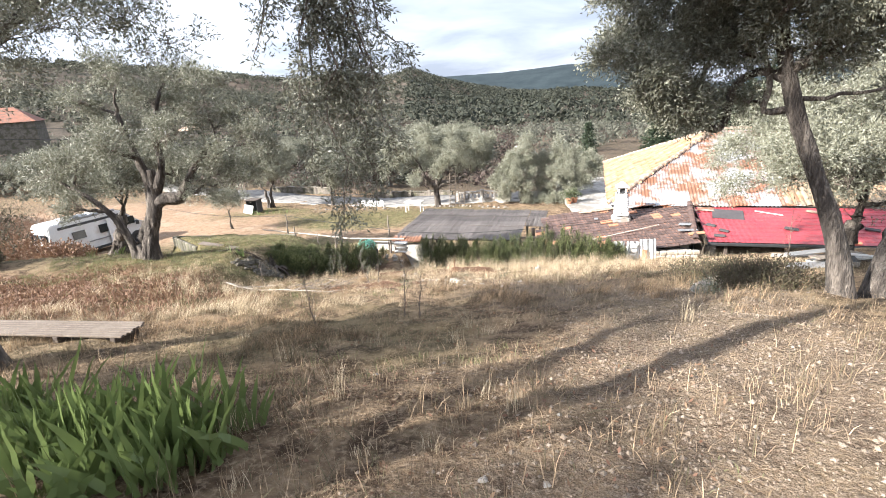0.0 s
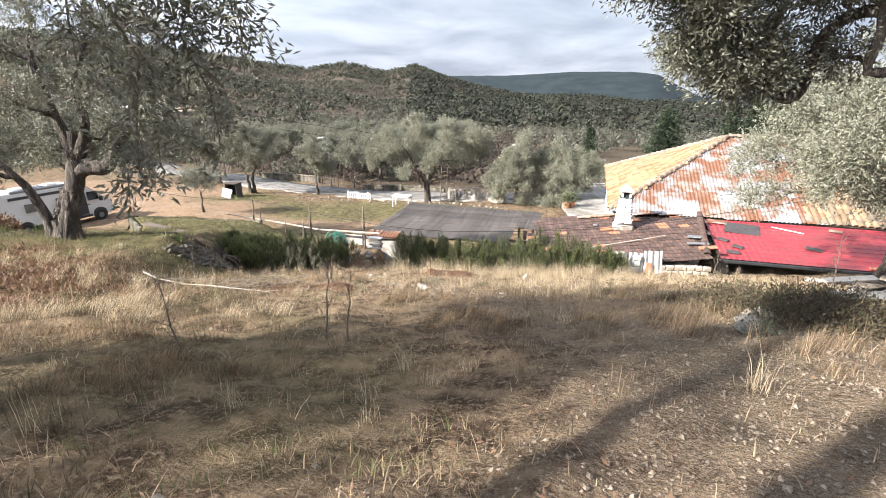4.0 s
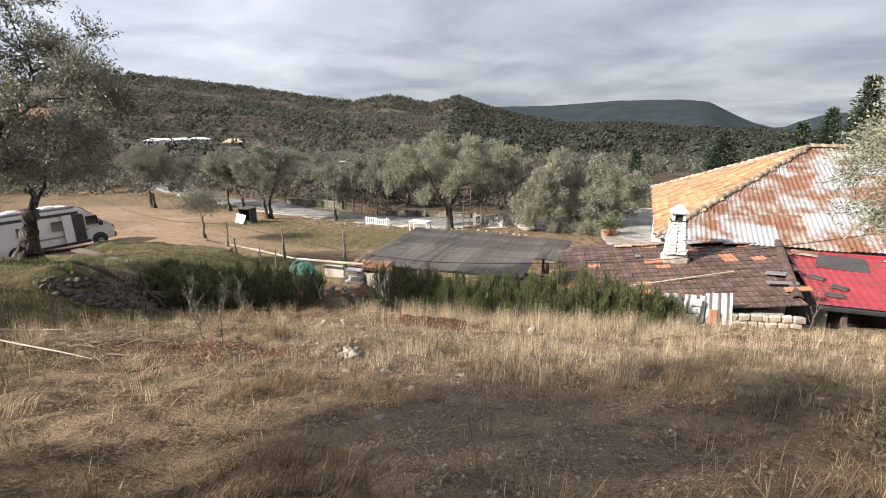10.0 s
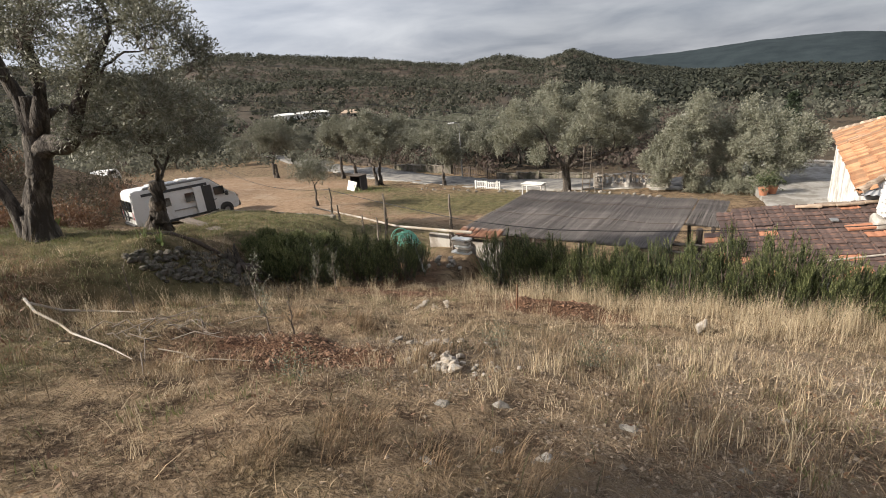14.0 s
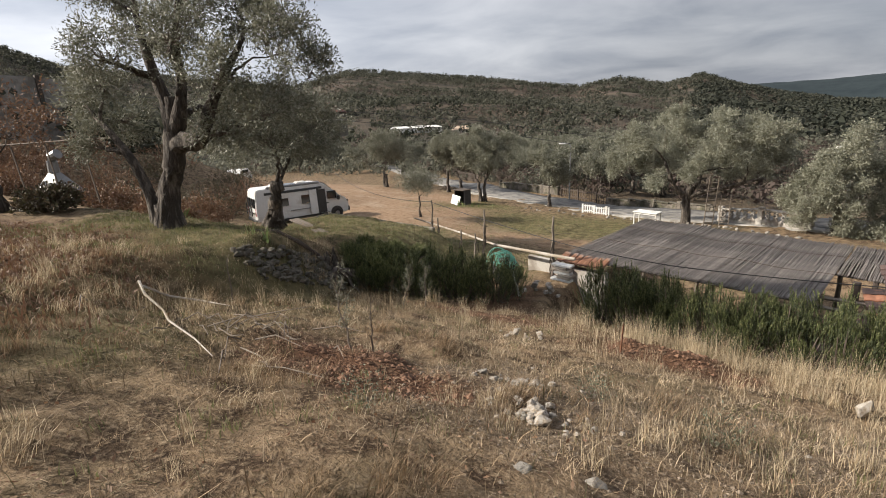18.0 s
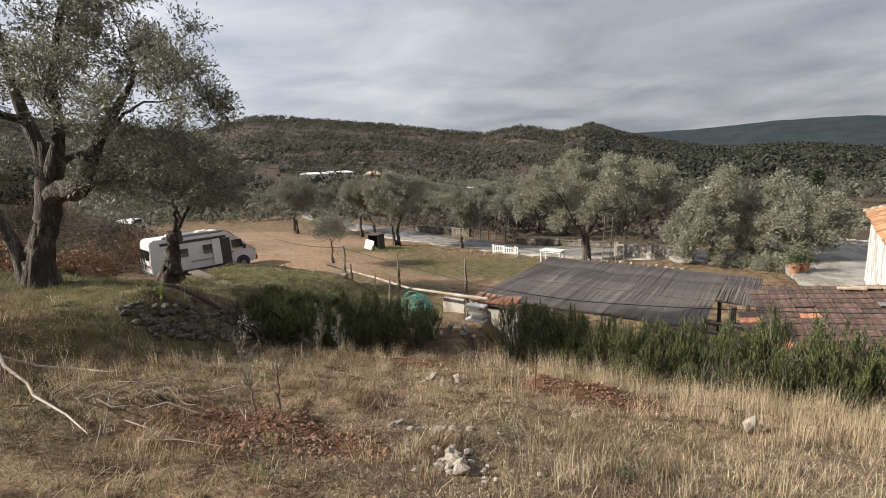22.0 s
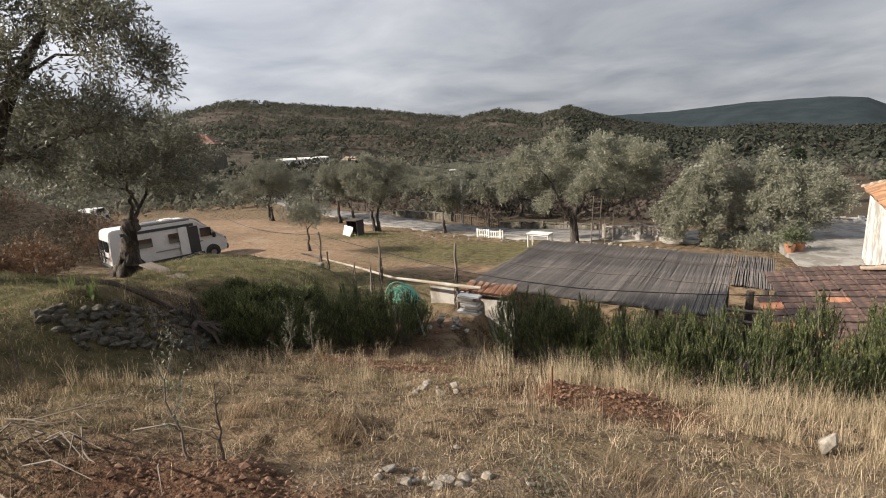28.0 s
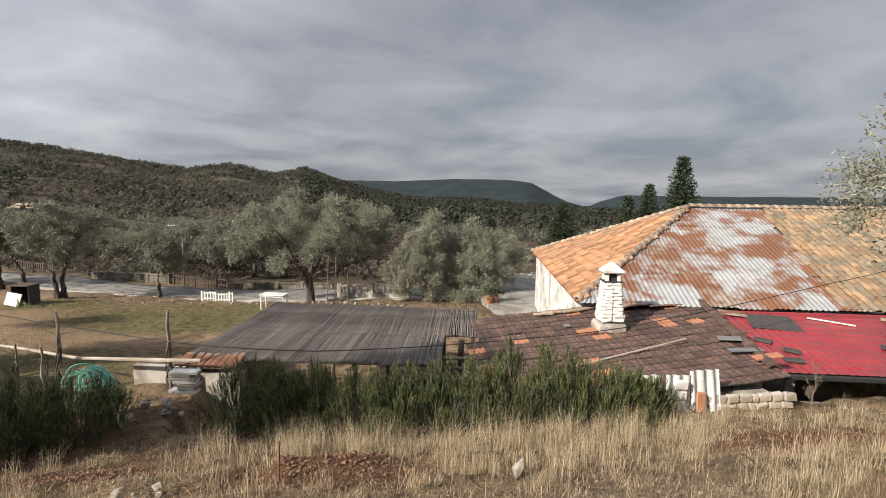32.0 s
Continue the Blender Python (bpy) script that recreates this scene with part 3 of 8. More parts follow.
def eased(line, k=3):
    """A line of (x, y, z, radius) drawn smooth through its points."""
    p = np.array(line, float)
    e = np.vstack([2 * p[0] - p[1], p, 2 * p[-1] - p[-2]])
    out = []
    for i in range(1, len(e) - 2):
        for u in np.arange(k) / k:
            out.append(0.5 * (2 * e[i] + (e[i + 1] - e[i - 1]) * u + (2 * e[i - 1] - 5 * e[i] + 4 * e[i + 1] - e[i + 2]) * u ** 2 + (3 * e[i] - e[i - 1] - 3 * e[i + 1] + e[i + 2]) * u ** 3))
    return [tuple(q) for q in out] + [tuple(p[-1])]


def bough(rnd, a, b, k=6, sag=0.0, kink=0.08):
    """A bent line from a to b."""
    a, b = Vector(a), Vector(b)
    L = (b - a).length
    out = []
    for i in range(k + 1):
        t = i / k
        j = L * kink * math.sin(math.pi * t)
        out.append(a.lerp(b, t) + Vector((rnd.uniform(-j, j), rnd.uniform(-j, j), rnd.uniform(-j, j) + sag * math.sin(math.pi * t))))
    return out


def olive(x, y, h, crown, trunk_r, seed, sprays, per=9, leaf=(0.075, 0.011), label="", fork=None, lean=(0, 0), clumps=None, stems=1, group="olive trees", reach=0.4, squash=0.8, z0=None, twigs=14, crad=0.42, ncl=9, limb=1.0, low=0.42, flare=1.0, kink=0.05, trunk=None, boughs=(), strands=(), mat=None, ribs=0):
    """A gnarled olive tree: flared trunk, limbs and a ragged crown of small leaves."""
    rnd, r = random.Random(seed), np.random.default_rng(seed)
    z0 = gz(x, y) if z0 is None else z0
    t = thing("olive_tree", pose(x, y, z0), label, "tree", group)
    fork = fork or h * 0.3
    bm = bmesh.new()
    if clumps is None:
        clumps = []
        for i in range(ncl):
            a = 2 * math.pi * (i * 0.618 + rnd.uniform(-0.06, 0.06))
            q = crown * math.sqrt((i + 0.5) / ncl) * rnd.uniform(0.55, 0.72)
            top = 1 - 0.55 * (q / crown) ** 1.5
            zc = fork * 0.9 + (h - fork) * rnd.uniform(low, 0.80) * (0.45 + 0.55 * top) + 0.1
            clumps.append((lean[0] * 1.2 + q * math.cos(a), lean[1] * 1.2 + q * math.sin(a), zc, crown * crad * rnd.uniform(0.8, 1.2)))
    heads, nodes = [], []
    o0 = Vector((x, y, z0))
    if trunk:
        # a trunk and boughs whose courses are given in world places, with their radii
        clumps = [(*(Vector(c[:3]) - o0), c[3]) for c in clumps]
        trunk = eased(trunk)
        for line in (trunk, *(eased(b_) for b_ in boughs)):
            pts = [Vector(p[:3]) - o0 for p in line]
            tube(bm, pts, [p[3] for p in line], 11, 0.10, rnd)
            nodes += [(q, p[3]) for q, p in zip(pts, line) if line is not trunk or q.z > pts[-1].z * 0.45]
        heads.append(Vector(trunk[-1][:3]) - o0)
        # flutes of old wood that wind up the trunk
        for k in range(ribs):
            a = 6.283 * k / ribs + rnd.uniform(-0.25, 0.25)
            tube(bm, [Vector(p[:3]) - o0 + Vector((math.cos(a + 0.12 * i), math.sin(a + 0.12 * i), 0)) * p[3] * rnd.uniform(0.55, 0.72) for i, p in enumerate(trunk[:-1])],
                 [p[3] * rnd.uniform(0.34, 0.52) * (1.02 - (i / (len(trunk) - 2)) ** 3) for i, p in enumerate(trunk[:-1])], 7, 0.2, rnd)
    for s in range(0 if trunk else stems):
        off = Vector((0, 0, 0)) if stems == 1 else Vector((math.cos(2.4 * s + seed) * trunk_r * 0.9, math.sin(2.4 * s + seed) * trunk_r * 0.9, 0))
        head = Vector((lean[0], lean[1], fork * rnd.uniform(0.9, 1.1))) + off * 1.8
        pts = bough(rnd, off + Vector((0, 0, -0.25)), head, 7, 0, kink)
        q = trunk_r if stems == 1 else trunk_r * 0.72
        rad = [q * (1 + 0.7 * flare), q * (1 + 0.35 * flare), q * 1.1, q * 1.0, q * 0.95, q * 0.92, q * 0.95, q * 0.85]
        tube(bm, pts, rad, 11, 0.16, rnd)
        # roots and ribs that run into the ground
        for i in range(5 if flare > 0.5 else 0):
            a = i * 1.256 + rnd.uniform(-0.3, 0.3)
            tube(bm, [off + Vector((math.cos(a) * q * 1.9, math.sin(a) * q * 1.9, -0.18)), off + Vector((math.cos(a) * q * 1.0, math.sin(a) * q * 1.0, 0.18 * fork)), pts[3] + Vector((math.cos(a + 0.3), math.sin(a + 0.3), 0)) * q * 0.62, pts[5] + Vector((math.cos(a + 0.6), math.sin(a + 0.6), 0)) * q * 0.4],
                 [q * 0.42, q * 0.46, q * 0.42, q * 0.25], 6, 0.15, rnd)
        heads.append(head)
        nodes.append((head - Vector((0, 0, 0.12)), q * 0.8))
    # limbs fork from the trunk, or from limbs that are already there
    ends = {}
    for i in sorted(range(len(clumps)), key=lambda k: min((Vector(clumps[k][:3]) - h_).length for h_ in heads)):
        cx, cy, cz, cr = clumps[i]
        c = Vector((cx, cy, cz))
        aim = c - Vector((0, 0, cr * 0.25))
        hd, hr = min(nodes, key=lambda n_: (n_[0] - aim).length + 0.35 * min((n_[0] - h_).length for h_ in heads) + 2.0 * max(0.0, n_[0].z - aim.z))
        lr = min(hr * 0.85, trunk_r * rnd.uniform(0.36, 0.5) * limb)
        mid = hd.lerp(aim, 0.45) + Vector((rnd.uniform(-1, 1), rnd.uniform(-1, 1), rnd.uniform(-0.2, 1.0))) * 0.14 * (aim - hd).length
        p = bough(rnd, hd, mid, 4, 0, 0.09)[:-1] + bough(rnd, mid, aim, 4, 0, 0.10)
        k = len(p)
        rad = [lr * (1 - 0.72 * j / (k - 1)) for j in range(k)]
        tube(bm, p, rad, 7, 0.10, rnd)
        nodes += [(p[j], rad[j]) for j in (2, 4, 6)]
        ends[i] = (p[5], aim, lr * 0.3)
    ends = [ends[i] for i in range(len(clumps))]
    part("trunk", bm, M_BARK, t, smooth=True)
    # crown
    tot = sum(c[3] ** 1.4 for c in clumps)
    org, dr = [], []
    tw = bmesh.new()
    for (cx, cy, cz, cr), (q5, aim, lr) in zip(clumps, ends):
        m = max(6, int(sprays * cr ** 1.4 / tot))
        # sub-bunches give gaps and an uneven outline
        nb = 9
        bd = r.normal(0, 1, (nb, 3)); bd /= np.linalg.norm(bd, axis=1, keepdims=True)
        bc = np.array([cx, cy, cz]) + bd * cr * r.uniform(0.35, 0.95, (nb, 1)) * np.array([1, 1, squash])
        which = r.integers(0, nb, m)
        d = r.normal(0, 1, (m, 3)); d /= np.linalg.norm(d, axis=1, keepdims=True)
        p = bc[which] + d * (r.uniform(0, 1, (m, 1)) ** 0.6) * cr * 0.36 * np.array([1, 1, squash])
        o = p - np.array([cx, cy, cz]); o /= np.linalg.norm(o, axis=1, keepdims=True) + 1e-6
        g = o * 0.6 + r.normal(0, 0.55, (m, 3)) + np.array([0, 0, 0.10])
        g /= np.linalg.norm(g, axis=1, keepdims=True)
        org.append(p); dr.append(g)
        for j in range(twigs):
            e = Vector(p[r.integers(0, m)])
            st = Vector(aim).lerp(Vector(q5), rnd.uniform(0, 0.6))
            tube(tw, bough(rnd, st, e, 4, 0, 0.10), [max(min(lr, 0.02), 0.006) * f for f in (0.8, 0.6, 0.45, 0.3, 0.15)], 4, 0, rnd, False)
    # strands of leafy twigs that hang down
    hang = []
    for st in strands:
        a, b, n_, w_ = Vector(st[:3]) - o0, Vector(st[3:6]) - o0, int(st[6]), st[7]
        line = bough(rnd, a, b, 8, 0, 0.05)
        tube(tw, line, [0.016 * (1 - 0.8 * k / 8) for k in range(9)], 5, 0, rnd, False)
        u = r.uniform(0.08, 1.0, n_) * 8
        k = np.minimum(u.astype(int), 7)
        la = np.array(line)
        base = la[k] + (la[k + 1] - la[k]) * (u - k)[:, None]
        ang = r.uniform(0, 6.28, n_)
        sd = np.stack([np.cos(ang), np.sin(ang), r.uniform(-0.9, 0.5, n_)], 1)
        tip = base + sd * w_ * r.uniform(0.2, 1.0, (n_, 1)) + np.array([0, 0, -0.05])
        for q in range(0, n_, 3):
            tube(tw, bough(rnd, Vector(base[q]), Vector(tip[q]), 3, 0.02, 0.08), [0.004, 0.0035, 0.003, 0.0015], 4, 0, rnd, False)
        g = sd * 0.6 + np.array([0, 0, -0.5]) + r.normal(0, 0.35, sd.shape)
        hang.append((np.concatenate([tip - sd * 0.05, base + (tip - base) * 0.45]), np.concatenate([g, g]) / np.linalg.norm(np.concatenate([g, g]), axis=1, keepdims=True)))
    part("twig_work", tw, M_TWIG, t)["kind"] = "stuff"
    v, f = leaves(np.concatenate(org), np.concatenate(dr), per, leaf[0], leaf[1], 0.5, seed, reach)
    if hang:
        v2, f2 = leaves(np.concatenate([h_[0] for h_ in hang]), np.concatenate([h_[1] for h_ in hang]), 6, leaf[0] * 0.9, leaf[1] * 0.9, 0.6, seed + 5, 0.14)
        v, f = np.concatenate([v, v2]), np.concatenate([f, f2 + len(v)])
    part("crown", mesh_np("olive_crown", v, f, mat or M_OLIVE), None, t)["kind"] = "stuff"
    return t


def fir(x, y, z0, h, rad, seed, label, blunt=0.85):
    rnd, r = random.Random(seed), np.random.default_rng(seed)
    t = thing("fir_tree", pose(x, y, z0), label, "tree", "dark conifers behind the house")
    bm = bmesh.new()
    tube(bm, [(0, 0, -0.3), (0.02 * h, 0, h * 0.5), (0, 0, h)], [rad * 0.08, rad * 0.05, 0.015], 7, 0.05, rnd)
    part("trunk", bm, M_BARK, t)
    org, dr = [], []
    k = int(h / 0.33)
    for i in range(k):
        f = i / k
        zz = h * (0.06 + 0.94 * f)
        R = rad * (1 - f) ** blunt + 0.08
        for a in np.arange(rnd.uniform(0, 1), 6.28, 0.62):
            rr = R * rnd.uniform(0.65, 1.15)
            for s in np.linspace(0.12, 1, max(3, int(rr / 0.16))):
                org.append((math.cos(a) * rr * s + rnd.gauss(0, 0.07), math.sin(a) * rr * s + rnd.gauss(0, 0.07), zz - 0.25 * rr * s + 0.25 * rr * s * s + rnd.gauss(0, 0.05)))
                dr.append((math.cos(a) + rnd.gauss(0, 0.4), math.sin(a) + rnd.gauss(0, 0.4), 0.25))
    org, dr = np.array(org), np.array(dr)
    dr /= np.linalg.norm(dr, axis=1, keepdims=True)
    v, fc = leaves(org, dr, 5, 0.36, 0.06, 0.45, seed, 0.25)
    part("crown", mesh_np("fir_crown", v, fc, M_FIR), None, t)["kind"] = "stuff"
    return t

# ---- the house and its sheds ----
HM = pose(7.6, 23.4, 0, 0, 0, -15)
HW, HL, HRX = 13.3, 25.0, 5.8           # depth, length, run of the hip
EAVE, RIDGE = -4.35, -1.55


def wall_mesh(bm, a, b, z0, z1, th):
    """A wall from a to b with thickness th."""
    d = Vector((b[0] - a[0], b[1] - a[1], 0)); L = d.length
    r = Matrix.Rotation(math.atan2(d.y, d.x), 3, "Z")
    box(bm, ((a[0] + b[0]) / 2, (a[1] + b[1]) / 2, (z0 + z1) / 2), (L, th, z1 - z0), r)
    return bm


def barrel(w, L, rise, seg=4, thick=0.014):
    """Mesh arrays of one curved tile along +y, its crown up."""
    v, f = [], []
    for j, (yy, k) in enumerate(((0, 1.0), (L, 0.86))):
        for i in range(seg + 1):
            a = math.pi * i / seg
            v.append((-math.cos(a) * w / 2 * k, yy, math.sin(a) * rise * k + (0.012 if j == 0 else 0)))
    n0 = seg + 1
    for i in range(seg):
        f.append((i, i + 1, n0 + i + 1, n0 + i))
    # the lip at the lower end
    for i in range(seg + 1):
        a = math.pi * i / seg
        v.append((-math.cos(a) * (w / 2 - thick), 0, max(0, math.sin(a) * rise - thick)))
    for i in range(seg):
        f.append((2 * n0 + i, 2 * n0 + i + 1, i + 1, i))
    return np.array(v), np.array(f)


def slope_matrix(o, s, t):
    """Local frame of a roof slope: x along the eave, y up the slope, z off it."""
    s, t = Vector(s).normalized(), Vector(t)
    t = (t - s * t.dot(s)).normalized()
    nrm = s.cross(t)
    m = Matrix((s, t, nrm)).transposed().to_4x4()
    m.translation = Vector(o)
    return m


def flat_tile(w, L):
    """Mesh arrays of one low interlocking tile with two shallow rolls and a raised side rib."""
    xs = [-0.5, -0.36, -0.22, -0.06, 0.0, 0.14, 0.30, 0.42, 0.45, 0.52]
    zs = [0.0, 0.012, 0.014, 0.004, 0.0, 0.012, 0.014, 0.004, 0.030, 0.030]
    v, f = [], []
    for yy, up in ((0, 0.020), (L, 0.0)):
        v += [(x * w, yy, z + up) for x, z in zip(xs, zs)]
    k = len(xs)
    f += [(i, i + 1, k + i + 1, k + i) for i in range(k - 1)]
    v += [(x * w, 0.004, z + 0.020 - 0.020) for x, z in zip(xs, zs)]
    f += [(2 * k + i, 2 * k + i + 1, i + 1, i) for i in range(k - 1)]
    return np.array(v), np.array(f)


def tiled(parent, M, width, length, inside, w, row, mat, mat_j, near, limit, seed, odd=None, rise=0.05, tl=1.16, flat=False):
    """Rows of tiles on a slope: the nearest ones as parts, the rest as one part."""
    rnd = random.Random(seed)
    tv, tf = flat_tile(w, row * tl) if flat else barrel(w * 1.06, row * tl, rise)
    variants = []
    for k in range(3):
        q = tv.copy(); q[:, 2] *= 1 + 0.12 * (k - 1) * (not flat); q[:, 0] += 0.006 * (k - 1) * np.sign(q[:, 1])
        variants.append(mesh_np("tile", q, tf, mat))
    odd_me = mesh_np("tile", tv, tf, odd) if odd else None
    spots = []
    for j in range(int(length / row)):
        for i in range(int(width / w)):
            s, t = (i + 0.5) * w, j * row
            if inside(s, t + row * 0.5):
                spots.append((s, t))
    spots.sort(key=lambda p: near(*p))
    V, F, base = [], [], 0
    for k, (s, t) in enumerate(spots):
        m = M @ pose(s + rnd.gauss(0, 0.012), t + rnd.gauss(0, 0.022), 0.012 + rnd.uniform(0, 0.012), (0.4 if flat else 2.2) + rnd.gauss(0, 0.5), rnd.gauss(0, 0.7 if flat else 1.8), rnd.gauss(0, 0.7 if flat else 1.8))
        if k < limit:
            o = new("tile", odd_me if odd and rnd.random() < 0.05 else rnd.choice(variants))
            o.parent = parent; o.matrix_basis = m
        else:
            a = np.array(m)
            V.append(tv @ a[:3, :3].T + a[:3, 3]); F.append(tf + base); base += len(tv)
    if V:
        o = new("tiles", mesh_np("tiles", np.concatenate(V), np.concatenate(F), mat_j))
        o.parent = parent; o["kind"] = "stuff"


def corrugated(s0, s1, t0, t1, pitch, amp, clip=None, lift=0.0, nt=3, seed=0):
    """A bent metal sheet in slope coordinates."""
    r = random.Random(seed)
    k = max(6, int((s1 - s0) / pitch * 6))
    v, f = [], []
    dz = [r.uniform(0, 0.02) for _ in range(nt + 1)]
    for j in range(nt + 1):
        t = t0 + (t1 - t0) * j / nt
        for i in range(k + 1):
            s = s0 + (s1 - s0) * i / k
            z = amp * math.sin(2 * math.pi * s / pitch) + lift + dz[j] + 0.015 * (1 - j / nt)
            if clip:
                s = max(s, clip(t))
            v.append((s, t, z))
    for j in range(nt):
        for i in range(k):
            a = j * (k + 1) + i
            f.append((a, a + 1, a + k + 2, a + k + 1))
    return np.array(v), np.array(f)


house = thing("house", HM, "old whitewashed house with a patched tile and rusty iron roof", "house")
bm = bmesh.new()
for a, b in (((0.4, 0.4), (0.4, HW - 0.4)), ((0.6, 0.4), (HL - 0.4, 0.4)), ((HL - 0.4, 0.6), (HL - 0.4, HW - 0.4)), ((0.6, HW - 0.4), (HL - 0.6, HW - 0.4))):
    wall_mesh(bm, a, b, -8.2, EAVE + 0.05, 0.4)
part("wall", bm, M_WHITEWASH, house, "whitewashed wall with grey streaks")
# roof boarding under the covering
bm = bmesh.new()
ev = [bm.verts.new(p) for p in ((0, 0, EAVE), (HL, 0, EAVE), (HL, HW, EAVE), (0, HW, EAVE), (HRX, HW / 2, RIDGE), (HL - HRX, HW / 2, RIDGE))]
for q in ((0, 1, 5, 4), (1, 2, 5), (2, 3, 4, 5), (3, 0, 4), (3, 2, 1, 0)):
    bm.faces.new([ev[i] for i in q])
part("roof", bm, M_DARKWOOD, house)
RUN = math.hypot(HW / 2, RIDGE - EAVE)
RUNW = math.hypot(HRX, RIDGE - EAVE)
M_west = slope_matrix((0, HW, EAVE + 0.01), (0, -1, 0), (HRX, 0, RIDGE - EAVE))
M_front = slope_matrix((0, 0, EAVE + 0.01), (1, 0, 0), (0, HW / 2, RIDGE - EAVE))
tiled(house, M_west, HW, RUNW, lambda s, t: t / RUNW * HW / 2 - 0.05 < s < HW - t / RUNW * HW / 2 + 0.05, 0.25, 0.36, M_ORANGE_TILE, M_ORANGE_TILE_J, lambda s, t: -s + 0.5 * t, 300, 3, rise=0.095)
tiled(house, M_front, HL, RUN, lambda s, t: 7.7 + 0.14 * t < s < HL - t / RUN * HRX, 0.25, 0.36, M_BROWN_TILE_J, M_BROWN_TILE_J, lambda s, t: s, 0, 4, rise=0.095)
# corrugated sheets over the front slope
clip = lambda t: max(0.02, t / RUN * HRX + 0.05)
rs = random.Random(5)
rows_t = [(-0.12, 1.9), (1.75, 3.75), (3.6, 5.55), (5.4, RUN - 0.05)]
for j, (t0, t1) in enumerate(rows_t):
    s = 0.0 + 0.3 * (j % 2)
    while s < 7.7:
        wsheet = 0.92
        if s + wsheet > clip(t0) + 0.2:
            q0 = t0 + rs.uniform(-0.06, 0.06)
            v, f = corrugated(max(s, clip(t0) - 0.05), s + wsheet + 0.06, q0, t1 + rs.uniform(-0.05, 0.05), 0.155, 0.016, clip, 0.05 - 0.008 * j + 0.012 * rs.random(), seed=int(s * 10) + j)
            a = np.array(M_front)
            v = v @ a[:3, :3].T + a[:3, 3]
            part("iron_sheet", mesh_np("iron_sheet", v, f, M_RUST if rs.random() < 0.2 else M_IRON, True), None, house)
        s += wsheet + rs.uniform(-0.01, 0.02)
# ridge and hip tiles
rv, rf = barrel(0.27, 0.47, 0.14, 6)
rv[rv[:, 1] > 0.1] *= (0.78, 1, 0.7)
hip_me = mesh_np("ridge_tile", rv, rf, M_RIDGE_TILE)
for a, b in (((0, 0, EAVE), (HRX, HW / 2, RIDGE)), ((0, HW, EAVE), (HRX, HW / 2, RIDGE)), ((HRX, HW / 2, RIDGE), (HL - HRX, HW / 2, RIDGE)), ((HL, 0, EAVE), (HL - HRX, HW / 2, RIDGE))):
    a, b = Vector(a), Vector(b)
    d = (b - a).normalized(); k = int((b - a).length / 0.38)
    sx = d.cross(Vector((0, 0, 1))).normalized(); up = sx.cross(d)
    R = Matrix((sx, d, up)).transposed().to_4x4()
    for i in range(k):
        o = new("ridge_tile", hip_me); o.parent = house
        o.matrix_basis = Matrix.Translation(a + d * (i * 0.38) + Vector((0, 0, 0.07 + rs.uniform(0, 0.02)))) @ R @ pose(0, 0, 0, 3, rs.gauss(0, 2), rs.gauss(0, 2))

# dark-tiled shed
SA, SB, SC = Vector((3.9, 18.3, -5.28)), Vector((9.55, 17.9, -4.74)), Vector((4.9, 24.2, -4.85))
shed = thing("shed", pose(0, 0, 0), "low stone shed with a sagging dark tile roof", "shed")
M_shed = slope_matrix(SA, SB - SA, SC - SA)
SW, SLn = (SB - SA).length, 5.9
tiled(shed, M_shed @ pose(-1.15, 0, 0), SW + 3.2, SLn + 0.1, lambda s, t: 0.05 + 0.26 * t < s < 1.15 + SW + 0.30 * min(t, 5.0) and t < 5.95 - 0.06 * s, 0.41, 0.335, M_DARK_TILE, M_DARK_TILE_J, lambda s, t: t - 0.3 * s, 300, 8, odd=M_CLAY, tl=1.1, flat=True)
bm = bmesh.new()
box(bm, (SW / 2 + 0.3, SLn / 2 + 0.05, -0.05), (SW - 0.6, SLn - 0.4, 0.05))
bm.transform(M_shed)
part("roof_boarding", bm, M_DARKWOOD, shed)
bm = bmesh.new()
wall_mesh(bm, (4.3, 18.55), (9.25, 18.2), -6.0, -5.0, 0.35)
wall_mesh(bm, (9.25, 18.4), (10.6, 23.0), -6.0, -4.75, 0.35)
wall_mesh(bm, (3.6, 18.7), (4.85, 24.0), -7.6, -5.3, 0.3)
part("wall", bm, M_PLASTER, shed, "rough rubble wall")

# red sheet roof beside it
red = thing("red_roof", HM, "red painted tile-profile metal roof over a lean-to", "roof")
RA, RB = Vector((3.9, -3.75, -4.98)), Vector((3.9, -0.1, -4.42))
M_red = slope_matrix(RA, (1, 0, 0), RB - RA)
RLn = (RB - RA).length
v, f = [], []
ks, kt = 17 * 9, int(RLn / 0.35) * 2
for j in range(kt + 1):
    for i in range(ks + 1):
        s = 15.5 * i / ks
        t = RLn * (j // 2 + (j % 2) * 0.96) / (kt / 2) if j < kt else RLn
        v.append((s, t, 0.018 * abs(math.sin(math.pi * s / 0.2)) + (0.022 if j % 2 == 0 else 0.0)))
for j in range(kt):
    for i in range(ks):
        a = j * (ks + 1) + i
        f.append((a, a + 1, a + ks + 2, a + ks + 1))
a = np.array(M_red)
part("metal_sheet", mesh_np("metal_sheet", np.array(v) @ a[:3, :3].T + a[:3, 3], np.array(f), M_RED), None, red)
bm = bmesh.new()
box(bm, (11.6, -3.80, -5.03), (15.5, 0.10, 0.12), None, 0.02)
part("gutter", bm, M_VAN_DARK, red, "dark gutter")
bm = bmesh.new()
box(bm, (11.6, -0.15, -6.4), (15.5, 0.2, 3.6)); box(bm, (4.1, -1.9, -6.4), (0.2, 3.5, 2.6))
part("back_wall", bm, M_STONE, red)
